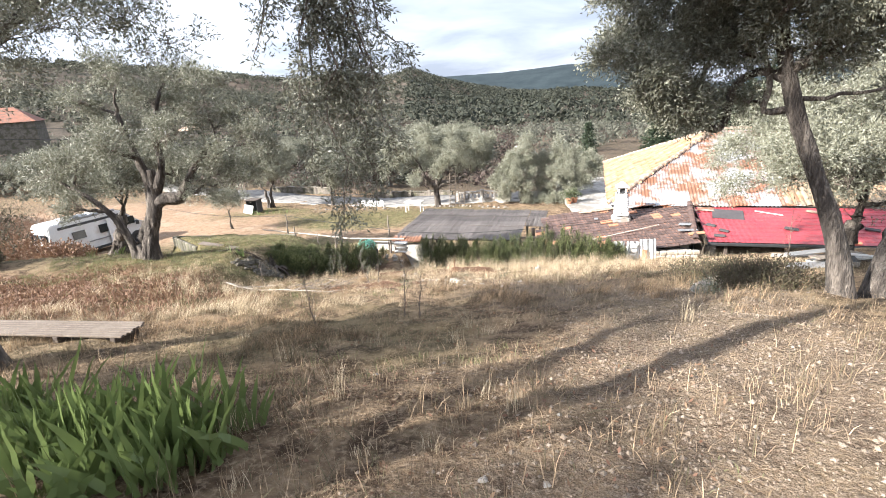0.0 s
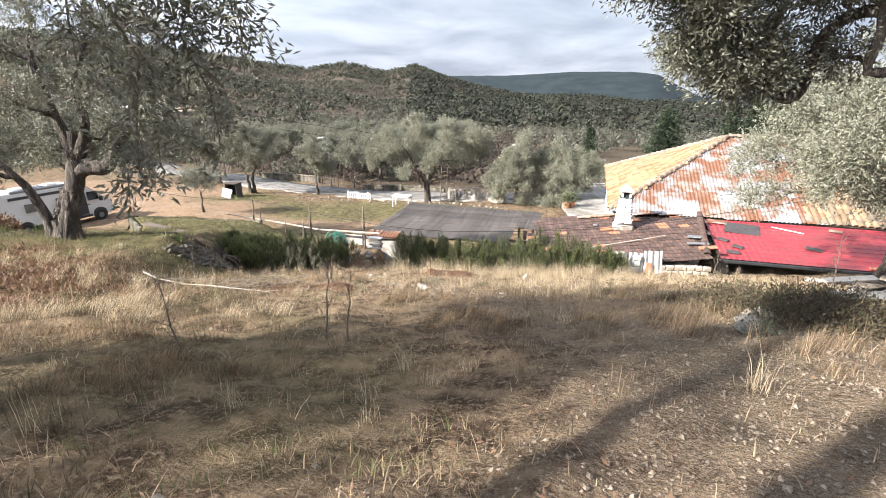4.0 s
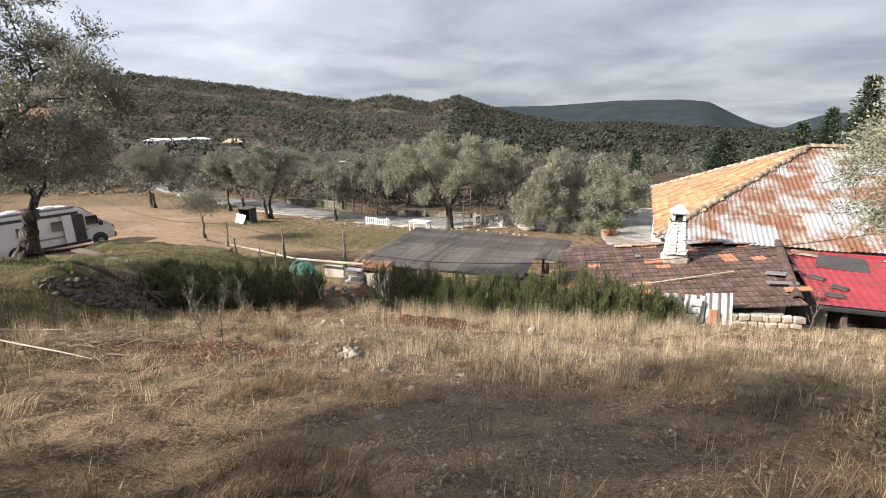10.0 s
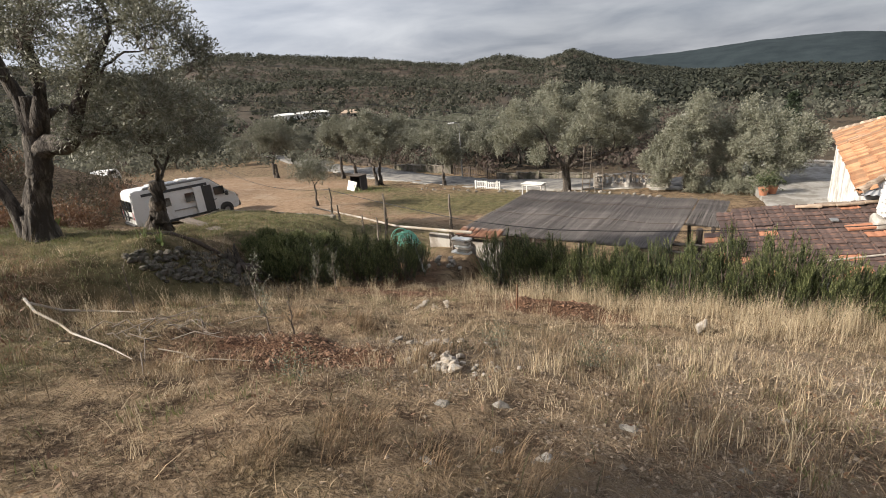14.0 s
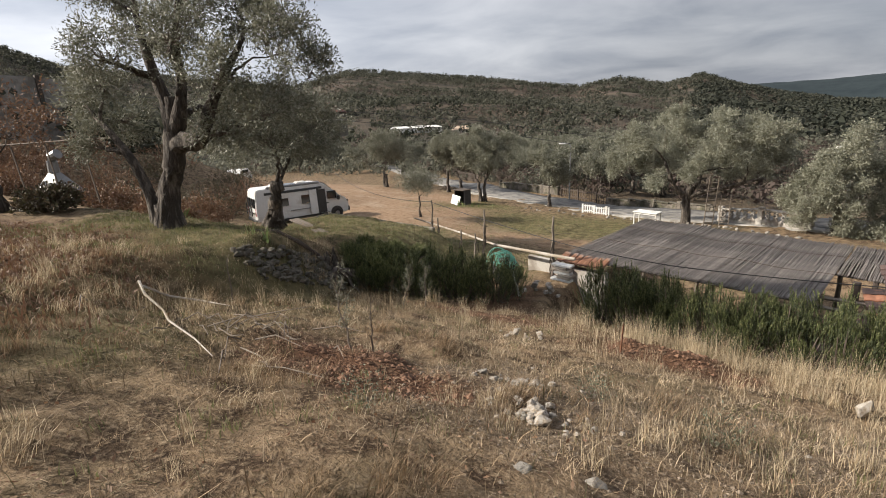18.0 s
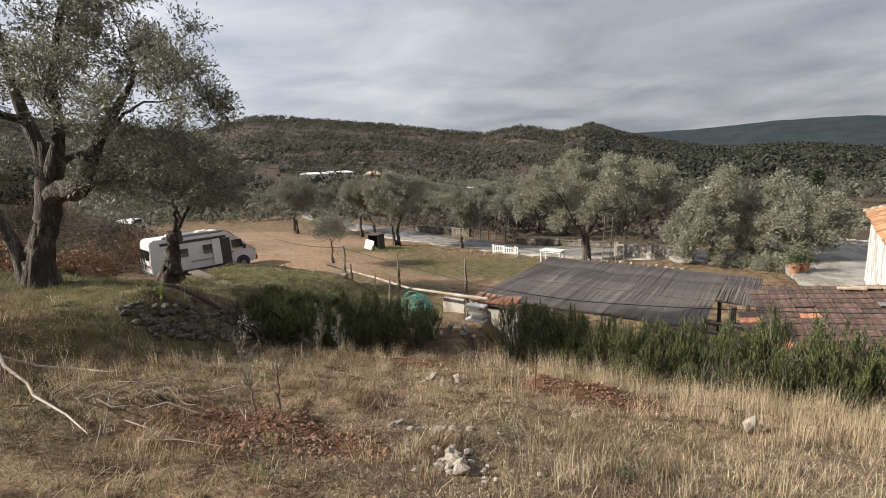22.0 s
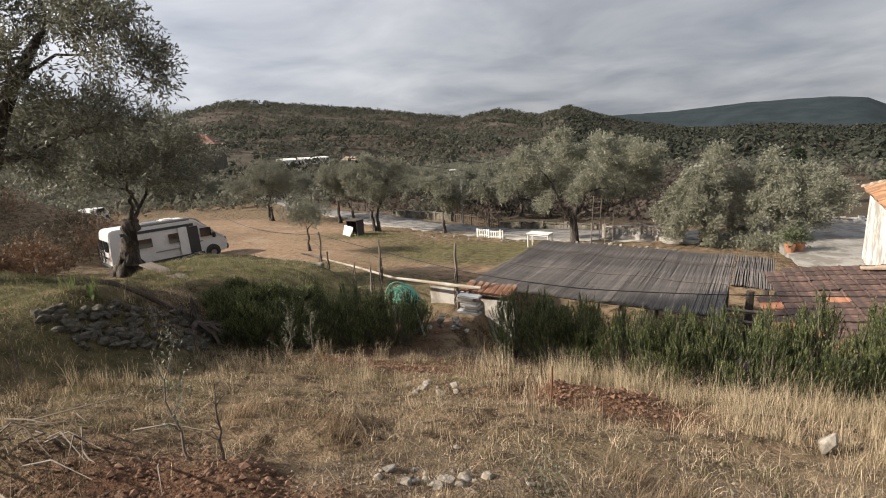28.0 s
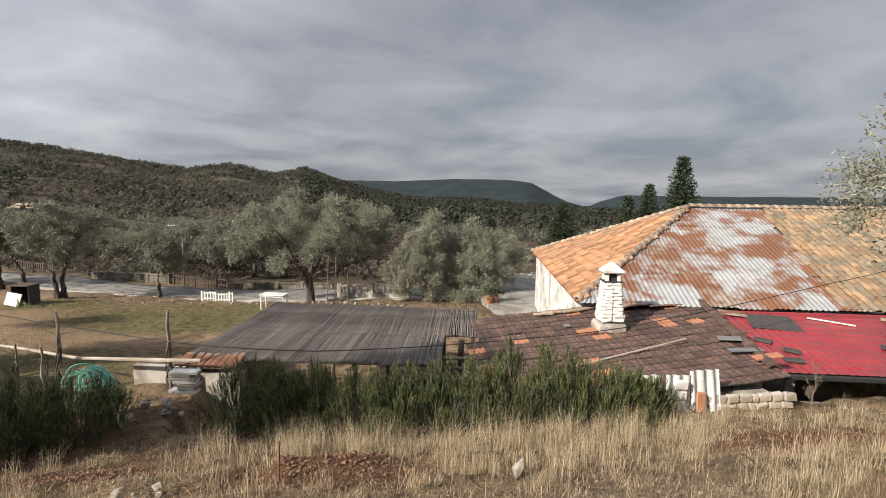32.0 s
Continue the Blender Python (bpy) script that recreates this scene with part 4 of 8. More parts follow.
for i in range(4):
    bm = bmesh.new()
    box(bm, (4.6 + i * 4.4, -3.55, -6.3), (0.12, 0.12, 2.5), None, 0.01)
    part("post", bm, M_DARKWOOD, red)

# reed-covered pergola
FL, FR, BL, BR = Vector((-3.0, 21.7, -4.97)), Vector((2.82, 20.42, -4.97)), Vector((-1.75, 27.4, -4.95)), Vector((4.12, 25.75, -4.95))
WL, WR, XL, XR = Vector((3.40, 22.62, -4.95)), Vector((4.25, 22.4, -4.95)), Vector((4.15, 25.74, -4.95)), Vector((5.02, 25.45, -4.95))
pergola = thing("pergola", pose(0, 0, 0), "wooden pergola roofed with grey weathered reed matting", "pergola")
NB = 266
rr_ = random.Random(9)
reed_me = []
for k in range(6):
    bm = bmesh.new()
    nseg = 5
    tube(bm, [(rr_.uniform(-0.012, 0.012), i / nseg, rr_.uniform(-0.012, 0.012)) for i in range(nseg + 1)], [0.0125 * rr_.uniform(0.8, 1.2) for _ in range(nseg + 1)], 5)
    me = bpy.data.meshes.new("reed"); bm.to_mesh(me); bm.free(); me.materials.append(M_REED); reed_me.append(me)
for i in range(NB + 34):
    s = i / (NB - 1)
    a, b = FL.lerp(FR, s), BL.lerp(BR, s)
    if i >= NB:
        a, b = WL.lerp(WR, (i - NB + 1) / 34), XL.lerp(XR, (i - NB + 1) / 34)
    sag = -0.10 * math.sin(math.pi * s * 3) ** 2
    t0 = 0.0
    p, q = a.lerp(b, t0 + rr_.uniform(-0.012, 0.012)), a.lerp(b, 1 + rr_.uniform(-0.012, 0.012))
    p = p + Vector((rr_.gauss(0, 0.01), 0, sag * 0.5 + rr_.uniform(-0.015, 0.015))); q = q + Vector((rr_.gauss(0, 0.01), 0, sag * 0.4 + rr_.uniform(-0.015, 0.015)))
    d = q - p
    o = new("reed", reed_me[i % 6]); o.parent = pergola
    R = d.to_track_quat("Y", "Z").to_matrix().to_4x4()
    o.matrix_basis = Matrix.Translation(p) @ R @ Matrix.Diagonal((1.0, d.length, 1.0, 1))
bm = bmesh.new()
q = [bm.verts.new(p + Vector((0, 0, -0.045))) for p in (FL, FR, BR, BL)]
bm.faces.new(q)
bm.faces.new([bm.verts.new(p + Vector((0, 0, -0.045))) for p in (WL, WR, XR, XL)])
bmesh.ops.solidify(bm, geom=bm.faces[:], thickness=0.02)
part("matting", bm, M_REED, pergola)
for t_ in (0.40, 0.72):
    bm = bmesh.new(); tube(bm, [FL.lerp(BL, t_).lerp(FR.lerp(BR, t_), u) + Vector((0, 0, 0.02 - 0.10 * 0.45 * math.sin(math.pi * u * 3) ** 2)) for u in np.linspace(0, 1, 25)], [0.008] * 25, 5, 0.1, rr_); part("tie_batten", bm, M_DARKWOOD, pergola)
for s in np.linspace(0.03, 0.97, 4):
    for t in (0.06, 0.94):
        p = FL.lerp(FR, s).lerp(BL.lerp(BR, s), t)
        bm = bmesh.new()
        tube(bm, [(p.x, p.y, gz(p.x, p.y) - 0.1), (p.x + 0.03, p.y, -6.2), (p.x, p.y, -5.06)], [0.07, 0.06, 0.06], 7, 0.1, rr_)
        part("post", bm, M_WOOD, pergola)
for t in (0.05, 0.5, 0.95):
    a, b = FL.lerp(BL, t), FR.lerp(BR, t)
    bm = bmesh.new()
    tube(bm, [a - Vector((0, 0, 0.12)), b - Vector((0, 0, 0.12))], [0.05, 0.045], 6)
    part("beam", bm, M_WOOD, pergola)
for a, b, rad in (((3.75, 22.3, -7.4), (3.75, 22.3, -5.0), 0.09), ((4.1, 22.45, -7.4), (4.1, 22.45, -5.0), 0.06)):
    bm = bmesh.new(); tube(bm, [a, b], [rad, rad * 0.9], 6, 0.1, rr_); part("post", bm, M_DARKWOOD, pergola)
for a, b in (((2.75, 20.75, -5.15), (4.15, 20.55, -5.22)), ((2.9, 21.5, -5.2), (3.9, 21.35, -5.2)), ((2.7, 20.45, -5.08), (2.75, 22.7, -5.06))):
    bm = bmesh.new(); tube(bm, [a, b], [0.05, 0.045], 5, 0.1, rr_); part("beam", bm, M_WOOD, pergola)

# chimney
CH = Vector((7.75, 21.75, -4.62))
chim = thing("chimney", pose(CH.x, CH.y, CH.z, 0, 0, -12), "whitewashed stone chimney with a little gabled cap", "chimney")
chim.matrix_basis = chim.matrix_basis @ Matrix.Diagonal((0.86, 0.86, 1.0, 1))
rc = random.Random(2)
bm = bmesh.new()
box(bm, (0, 0, 0.0), (0.95, 0.85, 0.30), None, 0.08)
part("base", bm, M_PLASTER, chim, "grey cement base")
for j in range(11):
    k, hh = 1 - 0.03 * j, 0.096
    for q in range(8):
        u, e = q % 2, q // 2
        d = Vector((0.17 * k * (2 * u - 1), 0.30 * k, 0)); d.rotate(Matrix.Rotation(e * math.pi / 2, 3, "Z"))
        bm = bmesh.new()
        box(bm, (0, 0, 0), (0.33 * k * rc.uniform(0.85, 1.1), 0.15, hh * rc.uniform(0.82, 1.08)), None, 0.022)
        for v_ in bm.verts:
            v_.co += Vector((rc.gauss(0, 0.010), rc.gauss(0, 0.012), rc.gauss(0, 0.007)))
        o = part("stone", bm, M_WHITEWASH, chim)
        o.matrix_basis = pose(d.x * 1.0, d.y * 1.0, 0.20 + hh * (j + 0.5), rc.gauss(0, 4), rc.gauss(0, 4), e * 90 + rc.gauss(0, 5))
bm = bmesh.new(); box(bm, (0, 0, 0.70), (0.46, 0.46, 1.08)); part("core", bm, M_WHITEWASH, chim)
for sx in (-1, 1):
    for sy in (-1, 1):
        bm = bmesh.new(); box(bm, (sx * 0.18, sy * 0.17, 1.37), (0.10, 0.10, 0.26), None, 0.015)
        part("pillar", bm, M_WHITEWASH, chim)
bm = bmesh.new(); box(bm, (0, 0, 1.26), (0.56, 0.52, 0.06), None, 0.02); box(bm, (0, 0, 1.40), (0.25, 0.25, 0.24))
part("flue", bm, M_VAN_DARK, chim)
bm = bmesh.new()
box(bm, (0, 0, 1.53), (0.66, 0.62, 0.07), None, 0.025)
c = bmesh.ops.create_cone(bm, cap_ends=True, segments=4, radius1=0.44, radius2=0.05, depth=0.22, matrix=Matrix.Translation((0, 0, 1.67)) @ Matrix.Rotation(radians(45), 4, "Z"))
part("cap", bm, M_WHITEWASH, chim)

# ---- trees near and far ----
olive(-3.0, 0.4, 5.6, 4.6, 0.24, 11, 12000, 11, (0.06, 0.008), "old olive tree with twigs hanging over the slope", limb=0.3, twigs=8, reach=0.3,
      trunk=[(-3.0, 0.4, -0.6, 0.27), (-2.98, 0.42, 0.3, 0.20), (-2.9, 0.36, 1.2, 0.17), (-2.95, 0.45, 2.2, 0.16), (-3.05, 0.68, 3.2, 0.155), (-3.0, 0.85, 4.3, 0.14), (-2.8, 1.0, 5.2, 0.11)],
      boughs=[[(-2.92, 0.4, 1.0, 0.12), (-2.75, 1.7, 1.9, 0.10), (-2.2, 2.9, 2.8, 0.09), (-1.25, 3.7, 3.25, 0.07), (-0.65, 3.95, 3.1, 0.05), (-0.68, 4.05, 2.5, 0.03)]],
      # high clumps out of view, added to shade the leaning olive and the ground
      clumps=[(-2.7, 0.2, 5.9, 1.3), (-1.0, 0.4, 6.0, 1.2), (-2.4, 2.6, 5.6, 1.2), (-4.0, 2.4, 5.2, 1.4), (-2.9, 3.4, 6.9, 1.2), (-2.0, 3.8, 6.4, 1.1), (-3.8, 3.0, 7.3, 1.2), (-2.6, 2.4, 7.5, 1.1)],
      strands=[(-0.66, 4.0, 2.9, -0.82, 4.2, 0.42, 240, 0.22), (-0.62, 4.0, 2.9, -0.22, 4.3, 1.05, 150, 0.2), (-0.7, 4.0, 2.8, -1.1, 4.3, 1.0, 150, 0.2), (-0.66, 4.05, 2.6, -0.5, 4.5, 0.62, 190, 0.2), (-0.62, 3.98, 2.9, -0.3, 4.0, 1.6, 120, 0.18),
               (-0.75, 3.95, 2.9, -1.0, 3.9, 1.6, 120, 0.18), (-0.6, 4.0, 2.9, -0.02, 4.4, 1.9, 100, 0.18), (-0.9, 3.8, 3.0, -1.4, 4.1, 2.1, 60, 0.16), (-0.7, 4.0, 2.7, -0.75, 4.5, 1.3, 130, 0.2)])
# three olives added out of view, placed only to cast shade on the slope
olive(-8.2, 0.9, 7.5, 2.9, 0.22, 35, 2700, 9, (0.11, 0.02), "unseen olive tree added to shade the slope", fork=1.7, ncl=20, crad=0.36, low=0.12)
olive(-9.6, -4.6, 5.6, 3.0, 0.22, 34, 900, 9, (0.12, 0.02), "unseen olive tree added to shade the slope", fork=1.7, ncl=12, crad=0.36)
olive(-9.6, 2.5, 7.8, 2.6, 0.22, 36, 700, 9, (0.11, 0.02), "tall unseen olive tree added to shade the slope", fork=3.4, ncl=12, crad=0.36, low=0.5)
olive(-5.7, 4.5, 5.2, 3.6, 0.22, 31, 4800, 11, (0.06, 0.008), "olive tree with low spreading branches beside the irises", limb=0.3, reach=0.3, twigs=12,
      trunk=[(-5.7, 4.5, -1.5, 0.34), (-5.72, 4.5, -0.6, 0.24), (-5.65, 4.55, 0.3, 0.2), (-5.6, 4.6, 1.1, 0.18)],
      boughs=[[(-5.6, 4.6, 0.9, 0.1), (-5.2, 5.0, 2.0, 0.08), (-4.5, 5.3, 2.75, 0.06), (-3.8, 5.5, 3.05, 0.04), (-3.3, 5.6, 3.0, 0.025)]],
      # the larger clumps stay out of view and are there for their shadows
      clumps=[(-3.35, 5.6, 2.72, 0.42), (-3.9, 5.1, 2.7, 0.5), (-4.6, 5.0, 2.6, 0.55), (-3.0, 5.6, 2.45, 0.32), (-3.6, 6.0, 3.2, 0.6), (-4.5, 5.6, 3.2, 0.7), (-6.3, 5.9, 2.6, 1.2), (-7.3, 3.9, 2.3, 1.3), (-5.3, 3.3, 3.4, 1.3), (-4.3, 4.7, 3.9, 1.0), (-5.2, 6.4, 3.4, 1.0)])
olive(5.95, 6.2, 6.0, 4.0, 0.16, 12, 20000, 12, (0.064, 0.0095), "tall olive tree with a dark leaning trunk", ribs=5, limb=0.55, reach=0.32, twigs=16,
      trunk=[(5.98, 6.2, -1.95, 0.231), (5.93, 6.22, -1.45, 0.175), (5.80, 6.32, -0.73, 0.133), (5.49, 6.55, 0.24, 0.115), (5.23, 6.73, 1.03, 0.108), (5.09, 6.82, 1.58, 0.105), (4.97, 6.88, 2.1, 0.091), (4.96, 6.9, 2.7, 0.077), (5.1, 6.95, 3.5, 0.056)],
      boughs=[[(5.10, 6.82, 1.5, 0.085), (4.86, 6.98, 1.62, 0.062), (4.66, 7.12, 1.55, 0.058), (4.54, 7.2, 1.36, 0.055), (4.53, 7.25, 1.08, 0.06), (4.46, 7.3, 0.84, 0.075), (4.3, 7.33, 0.84, 0.058), (4.16, 7.38, 1.02, 0.046), (4.1, 7.4, 1.3, 0.04), (4.22, 7.35, 1.8, 0.03)],
              [(5.2, 6.74, 1.1, 0.06), (4.9, 6.95, 1.07, 0.05), (4.92, 6.93, 1.44, 0.045), (4.8, 7.0, 2.0, 0.03)],
              [(5.08, 6.82, 1.6, 0.08), (5.6, 6.6, 1.95, 0.06), (6.2, 6.4, 2.6, 0.045)],
              [(6.72, 6.45, -1.95, 0.26), (6.76, 6.5, -1.3, 0.19), (7.0, 6.6, -0.6, 0.16), (7.45, 6.75, 0.3, 0.12), (7.8, 6.9, 1.4, 0.08)]],
      clumps=[(2.95, 7.5, 2.1, 0.45), (3.3, 7.3, 1.75, 0.45), (3.75, 7.3, 1.45, 0.4), (3.6, 7.7, 2.2, 0.55), (4.1, 8.2, 1.0, 0.4), (4.2, 9.2, 1.5, 0.45), (4.3, 7.6, 1.95, 0.45), (3.9, 7.3, 1.2, 0.28), (4.7, 8.0, 2.2, 0.55), (4.7, 7.4, 2.45, 0.45), (5.4, 7.3, 2.8, 0.65), (3.2, 7.8, 2.8, 0.65), (4.2, 7.5, 3.0, 0.75), (5.4, 7.0, 3.8, 0.9), (6.3, 6.5, 2.3, 0.5), (6.6, 6.1, 1.4, 0.42), (6.9, 6.6, 2.7, 0.7), (7.2, 6.4, 1.0, 0.5), (7.8, 7.0, 2.2, 0.8), (4.3, 6.3, 3.0, 0.65), (4.7, 6.4, 2.45, 0.42), (3.6, 6.4, 3.6, 0.8), (5.4, 6.3, 2.5, 0.5), (5.7, 6.7, 1.9, 0.4), (4.9, 6.5, 3.2, 0.6), (4.6, 7.1, 1.95, 0.32), (4.2, 7.45, 1.15, 0.28), (5.3, 6.6, 2.0, 0.32), (4.75, 7.15, 1.25, 0.2)])
olive(11.6, 13.5, 7.0, 4.9, 0.25, 13, 17000, 10, (0.095, 0.0135), "silvery olive tree in front of the red roof", fork=1.5, lean=(0.45, 0.2), ncl=26, crad=0.27, low=0.26, flare=0.6, mat=M_OLIVE_PALE, kink=0.07)
olive(-10.1, 14.5, 8.8, 4.8, 0.40, 14, 6800, 10, (0.09, 0.0125), "huge old olive tree with a hollow twisted trunk", mat=M_OLIVE_MID, ribs=8, limb=0.5, twigs=20, reach=0.38,
      trunk=[(-9.95, 14.3, -3.6, 0.44), (-9.95, 14.35, -2.9, 0.29), (-9.85, 14.4, -2.3, 0.22), (-9.68, 14.5, -1.75, 0.22), (-9.55, 14.55, -1.25, 0.23), (-9.5, 14.6, -0.7, 0.16), (-9.45, 14.6, -0.2, 0.11)],
      boughs=[[(-9.68, 14.5, -1.75, 0.17), (-9.5, 14.56, -1.3, 0.2), (-9.15, 14.6, -1.15, 0.21), (-8.75, 14.65, -1.15, 0.19), (-8.5, 14.7, -0.8, 0.14), (-8.0, 14.8, -0.1, 0.10), (-7.3, 14.9, 0.6, 0.06)],
              [(-9.5, 14.6, -0.95, 0.20), (-9.65, 14.6, -0.3, 0.14), (-9.8, 14.5, 0.5, 0.10), (-10.0, 14.5, 1.6, 0.06)],
              [(-9.45, 14.6, -0.95, 0.18), (-9.1, 14.7, 0.0, 0.11), (-9.2, 14.8, 1.0, 0.08), (-8.7, 14.9, 2.2, 0.05)],
              [(-10.35, 14.3, -3.4, 0.20), (-10.5, 14.3, -2.4, 0.13), (-10.75, 14.2, -1.6, 0.10), (-11.3, 14.1, -0.9, 0.07), (-11.9, 14.1, -0.5, 0.045)],
              [(-10.15, 14.35, -3.3, 0.30), (-10.2, 14.4, -2.6, 0.20), (-9.95, 14.5, -2.0, 0.17), (-9.65, 14.55, -1.5, 0.15)]],
      clumps=[(-6.2, 15.1, 0.55, 0.65), (-6.6, 15.5, 1.3, 0.65), (-7.2, 14.4, 0.2, 0.6), (-7.6, 15.3, 1.5, 0.7), (-8.4, 14.2, 0.9, 0.7), (-9.0, 15.0, 1.9, 0.75), (-9.9, 13.6, 0.7, 0.65), (-10.6, 15.2, 1.3, 0.75), (-11.5, 14.3, 0.3, 0.65), (-12.2, 15.0, -0.5, 0.6), (-7.8, 16.0, -0.5, 0.6), (-6.6, 14.8, -0.6, 0.5), (-9.5, 16.2, -0.4, 0.6), (-12.6, 14.2, 0.0, 0.55),
              (-11.6, 13.9, -1.1, 0.5), (-8.2, 15.2, 2.6, 0.7), (-9.6, 14.4, 2.7, 0.7), (-7.4, 14.9, 2.2, 0.55), (-8.1, 14.9, -0.9, 0.45), (-11.0, 14.4, 2.1, 0.65), (-5.8, 15.3, 0.1, 0.4)])
olive(-17.9, 23.4, 6.6, 4.6, 0.34, 15, 6500, 9, (0.13, 0.021), "olive tree beside the parked camper van", fork=2.1, lean=(0.5, 0.1), ncl=16, crad=0.32, low=0.55, limb=0.6)
olive(-2.0, 42.0, 8.2, 5.4, 0.30, 16, 10500, 9, (0.125, 0.019), "large olive tree behind the reed roof", mat=M_OLIVE_PALE, limb=0.55, twigs=9, reach=0.45, squash=1.0,
      trunk=[(-1.89, 42.01, -8.7, 0.36), (-1.84, 42.01, -7.65, 0.27), (-1.92, 42.01, -6.9, 0.24), (-1.87, 42.01, -6.42, 0.23), (-1.74, 42.02, -5.9, 0.15)],
      boughs=[[(-1.86, 42.01, -6.64, 0.17), (-2.56, 41.75, -5.95, 0.14), (-2.91, 41.61, -5.21, 0.11), (-3.24, 41.57, -4.3, 0.08)],
              [(-1.83, 42.01, -6.49, 0.15), (-1.29, 42.35, -5.47, 0.11), (-1.06, 42.47, -4.21, 0.08)],
              [(-1.83, 42.01, -6.64, 0.16), (-1.18, 42.06, -6.26, 0.13), (-0.06, 41.91, -5.96, 0.11), (1.07, 41.82, -5.54, 0.09), (2.02, 41.89, -5.26, 0.06)]],
      clumps=[(-5.7, 41.5, -3.55, 0.9), (-6.1, 41.9, -4.6, 0.6), (-4.5, 40.7, -2.8, 0.9), (-3.5, 42.8, -2.6, 0.9), (-2.6, 41.4, -1.8, 0.6), (-2.1, 41.0, -3.0, 0.9), (-0.9, 42.6, -2.15, 0.8), (-0.2, 41.6, -1.85, 0.6), (0.5, 43.1, -2.8, 0.9), (1.3, 42.1, -2.3, 0.7), (2.0, 41.1, -2.9, 0.8), (3.0, 42.0, -2.8, 0.5),
              (2.6, 43.1, -3.9, 0.7), (1.0, 41.1, -3.75, 0.8), (-0.9, 40.6, -3.7, 0.9), (-3.1, 42.9, -4.25, 0.9), (-4.8, 42.7, -4.4, 0.8), (-3.7, 40.8, -5.3, 0.6), (-1.8, 40.5, -4.9, 0.5), (1.7, 42.6, -4.9, 0.6), (-1.5, 44.0, -2.9, 0.9), (0.4, 43.6, -4.7, 0.7), (-0.3, 40.1, -3.0, 0.8)])
olive(5.3, 40.4, 6.2, 2.6, 0.16, 18, 6400, 9, (0.125, 0.019), "upright olive tree near the courtyard wall", mat=M_OLIVE_PALE, limb=0.6, twigs=9, reach=0.45, squash=1.2,
      trunk=[(5.38, 40.39, -8.6, 0.22), (5.39, 40.39, -7.69, 0.16), (5.4, 40.38, -6.7, 0.14), (5.46, 40.38, -5.6, 0.11), (5.68, 40.34, -4.2, 0.07)],
      clumps=[(6.0, 40.3, -2.7, 0.28), (5.65, 40.55, -2.95, 0.3), (5.85, 40.0, -3.5, 0.55), (5.25, 40.7, -4.0, 0.65), (4.65, 40.3, -3.8, 0.35), (4.5, 40.5, -4.7, 0.6), (5.35, 39.6, -4.9, 0.85), (6.3, 40.7, -4.6, 0.6), (3.95, 41.0, -5.5, 0.65), (3.3, 40.6, -6.15, 0.5), (4.3, 39.7, -6.1, 0.75), (5.3, 39.5, -6.15, 0.8), (6.3, 40.6, -5.9, 0.7), (3.9, 40.6, -7.0, 0.5), (6.0, 39.9, -7.1, 0.6), (4.9, 41.3, -4.75, 0.7)])
olive(9.4, 40.6, 5.0, 3.1, 0.16, 17, 8200, 9, (0.125, 0.019), "wide olive tree near the courtyard wall", mat=M_OLIVE_PALE, limb=0.6, twigs=9, reach=0.45, squash=1.1,
      trunk=[(9.44, 40.59, -8.7, 0.22), (9.31, 40.63, -7.7, 0.16), (9.12, 40.68, -6.6, 0.14), (8.96, 40.72, -5.4, 0.11), (8.69, 40.79, -4.2, 0.07)],
      clumps=[(7.0, 41.2, -4.4, 0.5), (7.3, 41.5, -5.4, 0.7), (7.75, 41.0, -4.15, 0.4), (7.9, 40.5, -4.9, 0.8), (8.55, 40.8, -3.2, 0.33), (8.5, 41.05, -3.8, 0.45), (8.7, 40.3, -4.2, 0.7), (9.45, 41.2, -3.85, 0.4), (9.7, 40.8, -4.45, 0.65), (10.3, 40.55, -4.3, 0.55), (10.75, 40.2, -4.6, 0.6), (11.4, 40.3, -4.95, 0.55),
              (11.7, 39.85, -5.4, 0.5), (8.5, 40.0, -5.5, 0.9), (9.4, 39.7, -5.35, 0.9), (10.35, 39.6, -5.5, 0.85), (7.5, 40.7, -6.4, 0.8), (8.4, 39.8, -6.65, 0.9), (9.35, 39.7, -6.6, 0.8), (7.6, 40.7, -7.7, 0.5), (8.5, 40.2, -7.6, 0.5), (9.35, 40.1, -7.4, 0.5), (11.0, 40.1, -6.4, 0.6), (7.15, 41.35, -7.3, 0.55), (7.0, 39.5, -7.6, 0.4), (7.8, 38.8, -7.65, 0.4), (8.6, 38.8, -7.5, 0.38), (6.2, 40.3, -7.6, 0.4), (9.2, 39.0, -7.2, 0.38)])
olive(-17.4, 35.0, 3.4, 1.6, 0.06, 19, 1500, 8, (0.10, 0.016), "young olive tree in the yard", ncl=9, fork=1.4)
olive(-19.0, 47.2, 7.0, 3.6, 0.2, 20, 5200, 8, (0.15, 0.023), "olive tree by the road", ncl=17, stems=2, fork=1.9, low=0.42, crad=0.3, mat=M_OLIVE_MID)
olive(-27.8, 55.6, 7.4, 2.6, 0.15, 27, 2800, 8, (0.15, 0.026), "slender olive tree by the road", ncl=11, fork=2.6, low=0.42, crad=0.34, mat=M_OLIVE_MID)
olive(-12.6, 47.0, 5.4, 2.3, 0.15, 21, 3200, 8, (0.15, 0.024), "olive tree by the road", ncl=12, stems=2, fork=1.1, crad=0.32, low=0.3, mat=M_OLIVE_MID)
olive(-37.6, 56.6, 7.6, 4.4, 0.22, 22, 4600, 8, (0.17, 0.028), "olive tree at the edge of the yard", ncl=16, stems=2, fork=1.8, crad=0.34)
